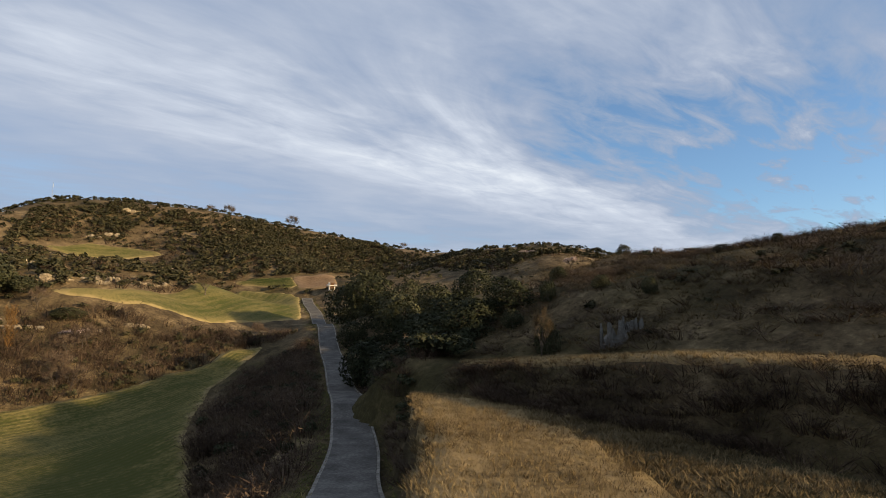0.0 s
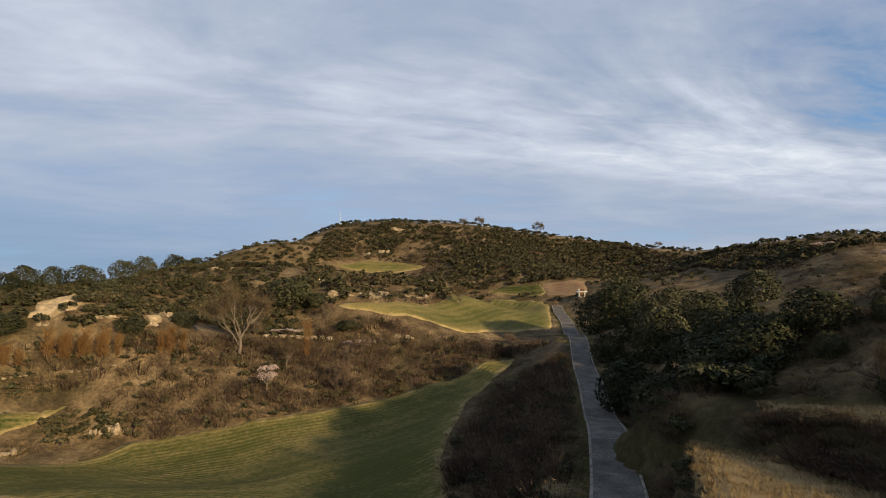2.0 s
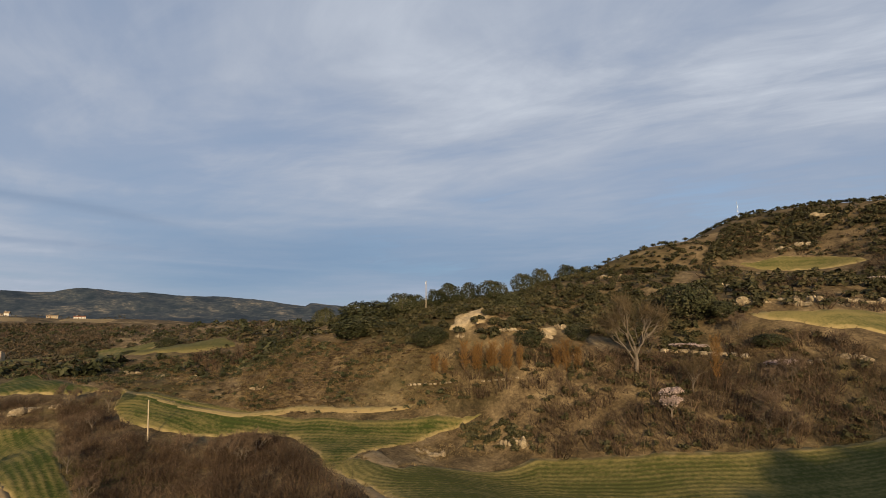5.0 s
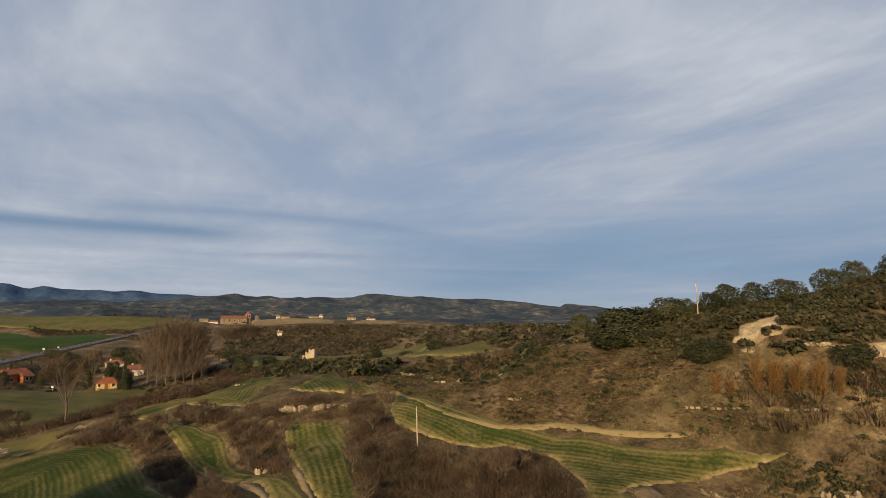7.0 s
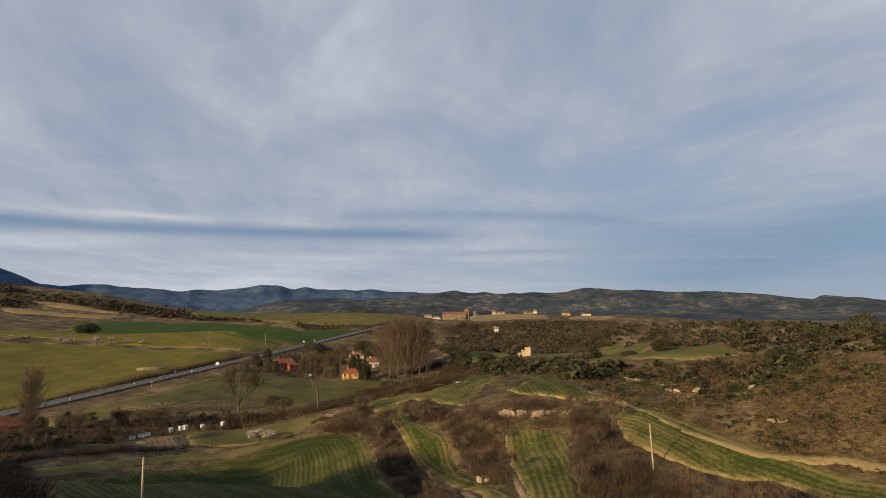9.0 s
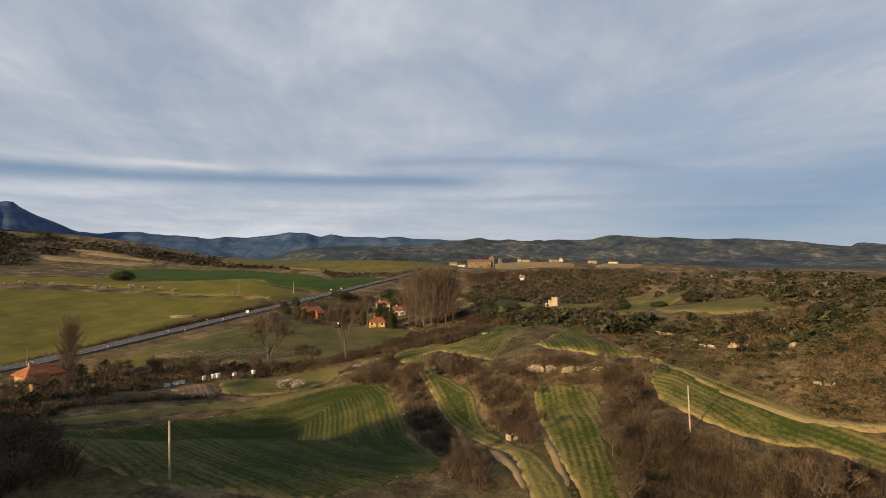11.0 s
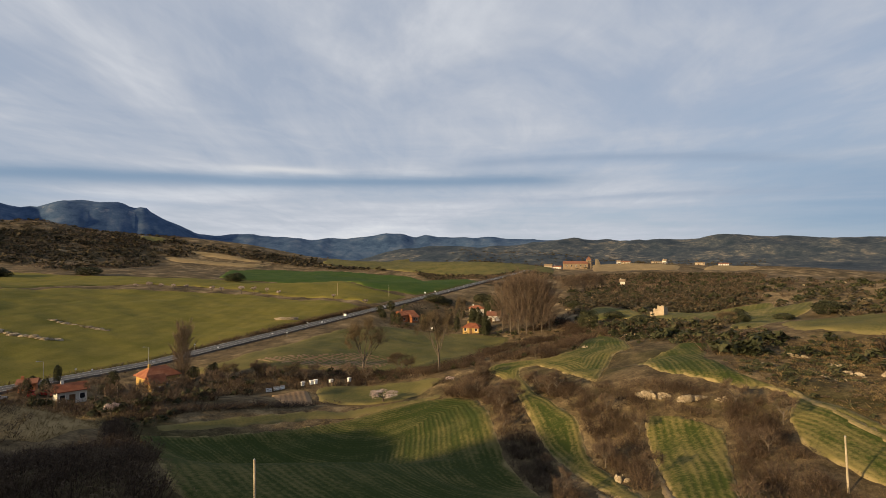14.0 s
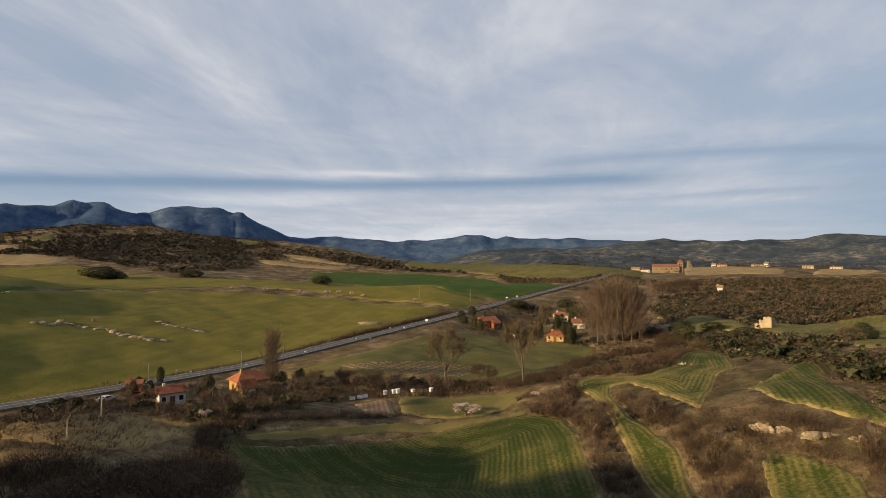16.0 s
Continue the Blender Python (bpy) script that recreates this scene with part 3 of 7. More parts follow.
UPPER_MEADOW = [(-49.8, -290.8), (-67.5, -291.3), (-108.9, -335.9), (-161.3, -361.7), (-207.0, -363.7), (-231.6, -310.2), (-250.4, -247.2), (-256.3, -206.1), (-303.4, -215.1), (-297.5, -243.9), (-350.5, -407.8), (-274.9, -439.0), (-214.8, -470.9), (-187.4, -523.1), (-173.9, -628.8), (-113.6, -634.8), (-75.9, -642.0)]
DARK_MEADOW = [(-407.2, -568.1), (-476.8, -557.0), (-510.2, -476.6), (-530.4, -394.8), (-425.7, -243.0), (-409.7, -225.4), (-343.3, -216.8), (-312.2, -217.3), (-300.5, -246.6), (-356.2, -414.9), (-315.3, -448.5)]
FAR_MEADOW = [(-550.4, -585.0), (-1633.4, -1322.3), (-620.4, -351.4), (-799.8, -337.7), (-557.2, -224.9), (-537.8, -302.0), (-553.4, -421.8)]
STUBBLE_BANK = [(-382.8, -673.3), (-400.6, -671.7), (-434.2, -635.6), (-469.1, -607.8), (-495.7, -592.8), (-456.0, -589.6), (-422.3, -616.8), (-391.0, -647.0)]
STUBBLE_STEP = [(-432.7, -695.5), (-451.5, -677.5), (-478.6, -634.3), (-501.2, -599.9), (-475.6, -616.8), (-447.1, -648.9), (-427.0, -681.1)]
TAN_FIELD = [(-100.0, -722.0), (-124.4, -717.2), (-151.5, -709.4), (-177.8, -667.7), (-158.1, -642.7), (-132.8, -651.4), (-117.4, -663.5), (-90.0, -670.0)]
KNOLL_FIELD = [(-425.0, -795.0), (-443.0, -780.0), (-433.2, -755.5), (-412.3, -741.6), (-401.3, -780.2)]
KNOLL_PADDOCK = [(-164.2, -800.4), (-190.4, -825.4), (-181.4, -774.3), (-161.4, -767.9)]
KNOLL_FALLOW = [(-113.0, -783.1), (-133.0, -783.1), (-144.9, -761.1), (-143.8, -737.6), (-115.3, -744.4)]
DARK_STRIP = [(-58.0, -300.0), (-68.0, -295.5), (-78.9, -314.6), (-84.9, -311.8), (-74.6, -287.6), (-65.3, -274.3), (-52.0, -276.0)]
STUBBLE_PLAIN = [(-642.8, -218.9), (-1776.7, -614.4), (-797.1, -209.4), (-775.5, -147.4), (-722.3, -143.2), (-706.3, -190.3)]
STUBBLE_FAR = [(-567.9, -102.3), (-830.9, -123.9), (-1841.6, -184.3), (-823.5, -63.8), (-752.3, -96.2)]
OCHRE_FIELD = [(-237.5, -49.7), (-319.5, -49.7), (-340.1, -35.7), (-345.8, -16.0), (-250.3, -10.4), (-213.2, -22.5), (-223.4, -35.3)]
OLIVE_FIELD = [(-200.0, -18.2), (-281.8, -15.6), (-292.4, 0.5), (-270.5, 2.3), (-252.1, -3.8), (-193.4, -9.3)]
GRASS_STRIP = [(-198.4, -5.0), (-249.3, 6.9), (-165.3, 23.9), (-160.1, 23.5), (-162.1, 11.7), (-171.5, -0.5)]
FALLOW_FIELD = [(-247.9, -79.8), (-305.1, -93.8), (-283.4, -67.2), (-238.7, -47.5), (-247.5, -61.8), (-246.6, -69.0)]
HILL_FIELD = [(-136.8, 178.2), (-127.2, 193.2), (-112.4, 199.1), (-98.5, 196.5), (-106.3, 192.3), (-120.5, 186.6), (-130.6, 181.6)]
TERRACE_FIELD = [(-67.4, 92.0), (-59.5, 99.2), (-58.9, 123.6), (-64.9, 173.6), (-44.3, 170.1), (-33.0, 129.7), (-36.0, 124.7), (-43.6, 117.5), (-48.8, 105.4), (-57.1, 95.5), (-63.3, 92.9)]
SMALL_FIELD = [(-69.8, 176.6), (-60.2, 180.4), (-50.4, 182.1), (-45.5, 174.5), (-60.3, 175.6)]
PLOUGHED_FIELD = [(-50.4, 182.1), (-36.8, 186.4), (-32.4, 171.5), (-45.5, 174.5)]
DRY_GRASS_SLOPE = [(-1.1, 8), (-1.0, 15), (-1.1, 23), (-1.8, 31), (-2.4, 38), (0.3, 34.5), (3.6, 29.3), (6.2, 22.5), (8.0, 13), (7.5, 8), (3, 7)]
DRY_GRASS_LEDGE = [(1.1, 37.6), (5.2, 32.9), (11.8, 25.3), (18.2, 18.0), (20.7, 20.2), (14.4, 27.4), (8.2, 34.6), (6.0, 36.8), (1.7, 39.5)]
SHADED_FLAT = [(3.5, 29.5), (8.6, 24), (14, 17.5), (16.5, 11), (7.5, 8), (8.0, 13), (6.2, 22.5)]
BANK_FACE = [(-0.4, 34.8), (4.2, 28.9), (10.0, 22.4), (15.9, 15.6), (18.1, 17.9), (10.9, 26.2), (4.9, 33.0), (1.6, 36.6)]
NEAR_SLOPE = [(0.9, 42.7), (8.6, 35.2), (19.8, 22.2), (36, 30), (42, 41), (31, 54), (22.7, 61.8), (8, 60)]
EARTH_BANK_A = [(-93.2, -10.9), (-85.2, -7.8), (-79.4, -5.1), (-75.0, -2.9), (-74.6, -3.6), (-78.3, -5.8), (-82.7, -7.9)]
EARTH_BANK_B = [(-87.1, -16.6), (-80.6, -12.0), (-76.3, -8.8), (-72.6, -6.4), (-72.0, -7.3), (-74.7, -9.1), (-78.1, -12.1)]
EARTH_BANK_C = [(-67.5, 28.7), (-70.0, 31.3), (-65.4, 32.4), (-62.2, 31.6), (-62.6, 29.9)]
EARTH_BANK_D = [(-67.4, 24.3), (-63.0, 25.9), (-58.7, 27.1), (-50.6, 28.3), (-47.9, 26.8), (-50.5, 26.1), (-57.9, 26.3), (-62.4, 25.3)]
LANE = [(-4.1, 23.5), (-4.9, 32.2), (-6.5, 40.9), (-9.0, 52.8), (-13.1, 69.3), (-17.0, 84.0), (-18.8, 91.0), (-20.9, 99.6), (-30.4, 134.6), (-35.1, 146.8), (-41.0, 166.2)]
HIGHWAY = [(60.0, -145.0, 8.6), (-20.0, -152.0, 8.0), (-60.0, -157.0, 7.8), (-111.0, -164.0, 7.7), (-212.0, -184.0, 12.6), (-301.0, -203.0, 17.0), (-397.0, -222.0, 22.5), (-560.0, -256.0, 31.0)]

# ---- where things stand: x, y, height, width ----
OAKS_HILL = [(-106.7, 40.7, 4.7, 9.8), (-113.2, 43.5, 6.1, 11.6), (-115.3, 52.1, 5.3, 7.4), (-132.4, 39.7, 5.4, 3.5), (-117.4, 64.3, 6.4, 4.2), (-116.2, 60.5, 5.2, 4.8), (-120.2, 70.8, 5.5, 3.7), (-114.6, 73.8, 6.0, 6.4), (-101.2, 69.3, 6.2, 6.3), (-128.3, 91.1, 6.7, 6.1), (-134.2, 100.8, 6.4, 4.9), (-74.8, 89.7, 7.4, 8.8), (-69.8, 91.1, 3.4, 5.4), (-110.1, 113.7, 1.7, 7.7), (-86.5, 46.1, 3.5, 5.2), (-102.7, 45.9, 1.5, 6.9), (-75.5, 57.3, 3.2, 3.9), (-74.2, 64.7, 2.7, 3.7), (-59.8, 88.2, 2.0, 4.9), (-143.4, 117.2, 9.4, 5.8), (-144.3, 123.8, 12.0, 5.3), (-114.3, 54.5, 4.9, 4.6), (-114.1, 47.3, 4.3, 4.4)]
OAKS_GROVE = [(-19.6, 117.4, 11.1, 7.2), (-14.6, 111.0, 10.8, 7.9), (-9.1, 87.0, 7.1, 6.2), (-6.1, 97.8, 6.8, 5.0), (-5.8, 73.2, 7.2, 5.2), (-2.4, 61.4, 5.4, 5.0), (-1.1, 82.6, 5.9, 5.1), (1.1, 62.9, 6.5, 5.1), (3.4, 59.4, 5.1, 4.2), (-4.4, 52.8, 4.6, 4.3), (-0.6, 48.8, 4.5, 4.4), (2.2, 46.0, 3.8, 3.7), (5.6, 47.2, 3.6, 3.4), (-8.2, 60.8, 6.0, 3.7), (-13.9, 86.4, 4.8, 3.5), (6.7, 114.9, 9.7, 4.7)]
OAKS_SLOPE = [(6.9, 36.6, 2.9, 1.7), (8.7, 45.6, 1.9, 1.6), (5.6, 44.2, 1.7, 1.8), (20.2, 61.0, 2.0, 1.8), (23.2, 59.6, 0.9, 0.9), (24.9, 48.6, 0.9, 1.7), (12.6, 43.8, 1.3, 1.5), (14.4, 38.2, 1.4, 1.2), (11.0, 52.0, 1.6, 1.8), (27.5, 44.6, 0.9, 0.8), (3.4, 52.0, 2.4, 2.4), (16.5, 66.0, 1.8, 2.4)]
OAKS_VALLEY = [(-306.6, -407.8, 9.0, 17.5), (-234.7, -71.4, 8.2, 9.3), (-247.7, -65.3, 3.0, 8.5), (-224.4, -51.4, 3.0, 4.6), (-232.8, -49.9, 2.5, 8.6), (-216.9, -16.7, 4.2, 7.7), (-219.1, -41.2, 2.4, 3.8), (-157.4, -493.6, 11.2, 31.4), (-166.3, -486.9, 7.2, 18.0), (-223.2, -480.3, 6.8, 22.0), (-303.5, -154.0, 9.5, 10.8), (-323.9, -174.1, 5.9, 10.4), (-294.0, -188.6, 5.3, 13.4), (-300.6, -185.1, 4.0, 10.1), (-300.5, -103.1, 4.2, 8.4), (-256.4, 5.9, 5.4, 10.8), (-148.3, 30.0, 3.4, 6.3), (-232.1, -18.9, 4.3, 5.3), (-245.2, -6.4, 2.5, 6.8)]
BARE_TREES = [(-63.8, 65.9, 11.2, 9.6), (-57.2, 68.9, 4.6, 3.7), (-54.5, 126.4, 5.2, 4.8), (-112.3, 284.1, 8.6, 6.3), (-80.3, 288.4, 8.5, 7.0), (-120.8, 280.4, 6.3, 5.0), (-141.0, -102.7, 17.7, 11.9), (-142.1, -77.5, 17.5, 10.6), (-144.1, -91.9, 6.7, 9.2), (-19.1, 266.8, 3.2, 4.0), (6.2, 34.6, 3.4, 1.3), (23.6, 59.9, 1.6, 1.1), (-119.3, -120.6, 3.9, 6.2), (-111.3, -123.5, 5.3, 6.0), (-121.9, -111.6, 5.2, 6.8), (-200.6, -18.4, 5.0, 6.5), (-158.7, -65.4, 4.3, 5.8), (-234.1, -130.5, 17.8, 2.2)]
POPLARS = [(-104.1, -132.7, 15.2, 4.6), (-235.8, -110.2, 19.7, 8.5), (-232.1, -104.2, 21.8, 8.2), (-229.5, -99.2, 24.0, 8.5), (-230.5, -96.1, 24.1, 8.4), (-232.1, -93.4, 22.9, 8.4), (-233.5, -90.6, 21.5, 7.9), (-236.6, -88.6, 18.5, 7.5), (-242.4, -107.5, 20.9, 8.1), (-241.8, -99.7, 21.5, 7.9), (-240.7, -92.2, 18.9, 6.8)]
FAR_POPLARS = [(-104.1, -132.7, 15.2, 4.6), (-387.7, -144.4, 9.7, 9.7), (-389.7, -140.7, 11.1, 9.7), (-394.4, -137.7, 11.6, 9.7), (-399.0, -134.7, 11.6, 9.7), (-400.6, -130.9, 11.9, 9.7), (-404.9, -128.0, 10.8, 9.7), (-408.8, -125.8, 9.0, 8.3), (-398.0, -208.7, 3.0, 12.8), (-403.7, -202.4, 3.4, 10.2)]
ALMONDS = [(-87.2, 172.3, 3.3, 5.1), (-54.9, 62.5, 3.9, 3.0), (-56.6, 64.6, 3.4, 3.2), (-68.6, 81.4, 2.0, 6.0), (-55.3, 84.2, 2.9, 5.0), (-187.6, -331.3, 3.6, 5.0), (-194.4, -328.5, 4.7, 7.2), (-199.9, -325.9, 3.6, 5.1), (-204.7, -320.4, 3.6, 5.1), (-209.6, -314.9, 3.2, 5.0), (-217.6, -300.1, 4.3, 6.4), (-222.1, -297.5, 3.6, 5.0), (-229.7, -288.2, 4.6, 7.8), (-234.4, -282.7, 4.6, 6.4), (-239.4, -276.4, 4.3, 5.0), (-243.5, -270.3, 3.5, 5.0), (-249.8, -229.3, 3.3, 4.9), (-251.0, -205.5, 3.4, 6.3), (25.8, 165.2, 2.7, 6.2), (31.8, 135.6, 5.5, 4.2), (-71.9, -99.4, 3.4, 2.9), (-118.9, -76.1, 3.7, 7.4), (-132.6, -67.3, 2.2, 2.3)]
WILLOWS = [(-81.6, 44.3, 2.4, 2.8), (-78.8, 47.8, 3.7, 3.0), (-77.4, 49.4, 3.5, 2.8), (-76.1, 51.1, 3.5, 3.0), (-74.5, 52.6, 3.5, 2.8), (-69.1, 58.5, 3.6, 3.3), (-58.0, 74.3, 5.1, 2.9), (-70.2, 57.8, 2.9, 2.5)]
POLES = [(-110.1, 55.3, 6.7), (-89.3, 7.3, 5.2), (-51.1, -29.5, 4.7), (-45.1, -75.6, 2.5), (-50.1, -81.0, 3.2), (-285.8, -218.0, 7.7), (-259.5, -236.0, 7.5), (-86.8, -130.0, 3.3)]
MAST = [(-179.6, 247.2, 8.8)]
LAMPS = [(-110.2, -162.2, 5.1), (-82.1, -159.4, 4.5)]
HOUSES = [(-98.9, -135.2, 6.3, 10.5), (-80.1, -138.0, 4.1, 6.9), (-76.6, -152.6, 2.0, 2.9), (-244.4, -171.3, 7.7, 12.0), (-235.3, -125.3, 4.9, 8.3), (-286.1, -154.3, 6.1, 7.9), (-269.7, -134.1, 5.5, 5.5), (-248.6, -47.7, 4.8, 4.8), (-34.3, 169.5, 1.9, 2.5), (-423.5, -115.5, 4.5, 3.0)]
HIVES = [(-113.0, -108.8, 1.0, 1.4), (-114.7, -108.0, 1.0, 1.4), (-116.1, -107.5, 1.0, 1.1), (-121.2, -105.7, 1.2, 0.9), (-123.1, -104.6, 1.2, 0.9), (-123.9, -103.9, 1.3, 0.9), (-127.1, -101.6, 0.7, 1.0), (-130.6, -98.4, 1.2, 0.9)]
SIGNS = [(-210.8, -180.7, 2.4, 1.9), (-190.4, -174.1, 2.0, 1.0), (-183.9, -176.0, 2.4, 0.7), (-164.7, -165.6, 1.8, 0.7), (-162.8, -172.1, 1.3, 0.7), (-134.2, -163.7, 1.6, 0.8), (-131.7, -173.7, 2.0, 0.8), (-111.5, -161.8, 1.4, 0.9), (-95.1, -163.2, 1.3, 0.7), (-92.8, -167.8, 1.3, 0.7), (-312.1, -209.6, 2.2, 1.5), (-323.1, -209.5, 1.9, 1.1), (-55.3, -151.8, 0.9, 0.5), (-227.2, -142.0, 2.2, 1.3)]
OUTCROPS = [(-84.6, 50.2, 0.9, 1.6), (-86.0, 53.6, 0.7, 1.4), (-75.8, 60.2, 1.8, 2.0), (-65.4, 48.4, 1.8, 3.2), (-66.6, 47.1, 1.0, 1.6), (-68.3, 37.4, 1.0, 4.4), (-80.2, 56.2, 0.8, 3.1), (-67.5, 95.6, 1.8, 5.5), (-63.3, 99.0, 2.2, 6.1), (-62.8, 104.3, 1.6, 2.9), (-63.5, 119.1, 1.7, 6.5), (-76.2, 100.5, 2.4, 2.9), (-125.2, 218.2, 2.2, 9.3), (-128.4, 196.6, 2.1, 8.3), (-123.0, 201.5, 2.1, 5.5), (-110.3, 104.5, 1.8, 5.0), (-111.6, -15.6, 1.7, 5.2), (-111.2, -9.6, 1.4, 5.4), (-111.1, -6.2, 0.9, 2.3), (-88.0, -13.4, 1.2, 1.9), (10.5, 34.3, 2.6, 1.6), (11.9, 34.9, 2.3, 1.4)]
CREST_ROCK = [(36.3, 217.3, 2.8, 13.5), (-78.6, 64.8, 1.2, 2.3), (-50.6, 91.9, 1.1, 3.8), (-58.0, 54.6, 0.5, 0.9), (-64.7, 55.7, 0.5, 0.8), (-161.9, -44.8, 1.2, 3.0)]
WALL_STONES = [(-70.9, -241.2, 1.6, 3.3), (-73.0, -240.4, 2.1, 2.9), (-75.7, -239.5, 1.9, 2.9), (-79.8, -245.6, 2.1, 3.0), (-82.2, -242.4, 1.5, 2.6), (-86.2, -238.4, 1.5, 2.6), (-91.0, -247.7, 2.2, 1.3), (-88.9, -233.6, 1.7, 3.0), (-91.8, -232.4, 1.5, 2.6), (-92.3, -227.3, 2.3, 2.5), (-94.8, -221.4, 2.1, 4.2), (-97.9, -214.4, 2.0, 3.7), (-99.8, -210.8, 1.6, 2.9), (-103.5, -209.9, 1.4, 3.7), (-114.8, -245.3, 1.2, 3.4), (-117.0, -240.0, 1.2, 2.9), (-118.5, -235.9, 0.9, 2.4), (-120.8, -228.9, 1.4, 3.7), (-122.4, -223.3, 1.4, 3.2), (-123.5, -220.0, 0.9, 2.3), (-189.3, -200.2, 2.4, 5.3), (-191.5, -195.9, 2.4, 6.8)]
WALL_STONES += [((a[0] + b[0]) / 2, (a[1] + b[1]) / 2, 0.8 * min(a[2], b[2]), 0.8 * min(a[3], b[3])) for a, b in zip(WALL_STONES, WALL_STONES[1:]) if math.hypot(a[0] - b[0], a[1] - b[1]) < 9.0]
BANK_WALL = [(-82.2, 40.7, 0.6, 0.7), (-81.8, 41.3, 0.6, 0.7), (-81.4, 41.9, 0.6, 0.7), (-81.0, 42.6, 0.6, 0.7), (-80.5, 43.2, 0.6, 0.7), (-80.1, 43.8, 0.6, 0.7), (-79.7, 44.5, 0.6, 0.7), (-79.3, 45.1, 0.6, 0.7), (-79.0, 45.6, 0.6, 0.7), (-76.0, 49.3, 0.6, 0.7), (-75.4, 50.0, 0.6, 0.7), (-74.8, 50.8, 0.6, 0.7), (-74.2, 51.5, 0.6, 0.7), (-73.5, 52.2, 0.6, 0.7), (-72.9, 53.0, 0.6, 0.7)]
PALE_WALL = [(-70.9, 78.9, 0.9, 1.4), (-70.1, 80.0, 0.9, 1.4), (-68.9, 80.8, 0.9, 1.4), (-67.5, 81.3, 0.9, 1.4), (-66.3, 82.0, 0.9, 1.4), (-64.9, 82.5, 0.9, 1.4), (-63.7, 83.1, 0.9, 1.4), (-62.5, 83.7, 0.9, 1.4), (-61.1, 84.2, 0.9, 1.3), (-54.5, 87.8, 0.8, 1.3), (-53.4, 88.8, 0.8, 1.3)]
CHURCH = [(-725.7, -287.1, 15.1, 5.8), (-731.7, -272.1, 9.9, 31.7), (-724.2, -308.2, 8.5, 10.4), (-728.9, -297.4, 5.4, 14.7), (-743.5, -260.8, 6.9, 7.2), (-823.6, -242.8, 10.1, 4.6), (-826.5, -233.0, 4.9, 22.9), (-839.7, -182.6, 8.4, 5.2), (-837.2, -193.2, 3.6, 22.3), (-846.0, -109.0, 4.8, 24.9), (-848.6, -138.6, 4.6, 17.1)]

# ---- scrub and thickets: outlines ----
SCRUB_HILL = [(-152.3, 200.9), (-135.8, 221.7), (-107.8, 226.8), (-84.5, 242.1), (-60.8, 260.4), (-31.7, 267.4), (10.6, 222.1), (24.2, 200.9), (33.3, 155.7), (13.6, 152.5), (3.0, 181.2), (-19.9, 230.0), (-37.4, 187.0), (-53.3, 182.1), (-71.4, 175.9), (-93.4, 186.4), (-112.5, 199.2), (-131.1, 190.0), (-137.3, 177.5), (-138.0, 169.5)]
GROVE_FLOOR = [(-25.6, 134.9), (-24.6, 166.4), (-13.4, 155.8), (2.4, 142.8), (7.2, 72.2), (4.5, 44.0), (0.0, 40.5), (-2.4, 41.0), (-5.0, 48.3), (-11.9, 74.3)]
SCRUB_HILL_FOOT = [(-94.6, 116.3), (-134.9, 174.8), (-89.0, 123.8), (-81.6, 126.4), (-103.6, 187.5), (-94.5, 192.5), (-71.2, 175.5), (-65.1, 174.0), (-58.6, 122.8), (-59.1, 98.6), (-67.2, 91.7), (-73.3, 90.9)]
SCRUB_LEFT = [(-150, 45), (-174, 85), (-172, 140), (-150, 176), (-137, 173), (-89.5, 101), (-67.7, 90.4), (-82, 79.6), (-76.1, 57.7), (-85.6, 45.8), (-93, 40.9), (-108.1, 36.2)]
BROWN_BANK = [(-83.7, 45.8), (-69.7, 63.8), (-65.9, 88.1), (-49.3, 97.4), (-27.6, 103.2), (-25.5, 97.8), (-34.7, 90.5), (-35.9, 83.5), (-39.9, 78.3), (-47.3, 63.4), (-53.4, 55.7), (-62.4, 48.7), (-66.0, 50.3), (-71.2, 47.4), (-68.5, 52.8), (-71.7, 53.0), (-75.1, 46.1), (-79.4, 45.6)]
TUFT_SLOPE = [(-163.2, 25.9), (-109.4, 34.9), (-87.2, 44.7), (-78.4, 46.9), (-75.8, 46.5), (-77.0, 40.7), (-83.2, 28.9), (-93.9, 18.9)]
TUFT_SLOPE_WEST = [(-113.6, 1.8), (-147.6, -11.8), (-161.2, 6.0), (-141.6, 34.3), (-91.7, 22.9), (-99.2, 15.7), (-105.1, 10.0)]
RIGHT_SLOPE = [(13.2, 167.7), (41.5, 185.4), (35.9, 67.1), (34.0, 50.7), (35.1, 39.4), (20.5, 23.6), (16.9, 27.1), (14.8, 29.9), (10.4, 32.2), (10.0, 45.1), (16.4, 137.2)]
LANE_THICKET = [(-26.1, 85.0), (-20.5, 88.5), (-14.1, 66.1), (-9.3, 46.8), (-7.1, 34.6), (-6.3, 27.1), (-6.6, 25.7), (-5.5, 18.8), (-10.8, 26.4), (-14.0, 33.1), (-20.2, 45.4), (-26.4, 66.1), (-28.0, 80.6)]
LANE_BANK = [(-16.2, 86.9), (-7.7, 62.2), (-2.6, 41.4), (-0.8, 19.5), (-0.7, 13.6), (-1.1, 13.4), (-1.4, 14.5), (-2.2, 22.0), (-5.5, 41.4), (-10.0, 62.7)]
WEDGE_BANK = [(-72.0, 35.2), (-73.6, 42.3), (-71.8, 47.4), (-65.5, 50.0), (-63.1, 49.2), (-67.1, 42.1), (-65.3, 35.7)]
THICKET_LEFT = [(-85.5, 18.1), (-80.4, 22.6), (-66.8, 23.4), (-55.2, 25.4), (-42.6, 23.1), (-37.7, 19.9), (-51.9, 14.5), (-67.3, 12.6), (-85.8, 15.2)]
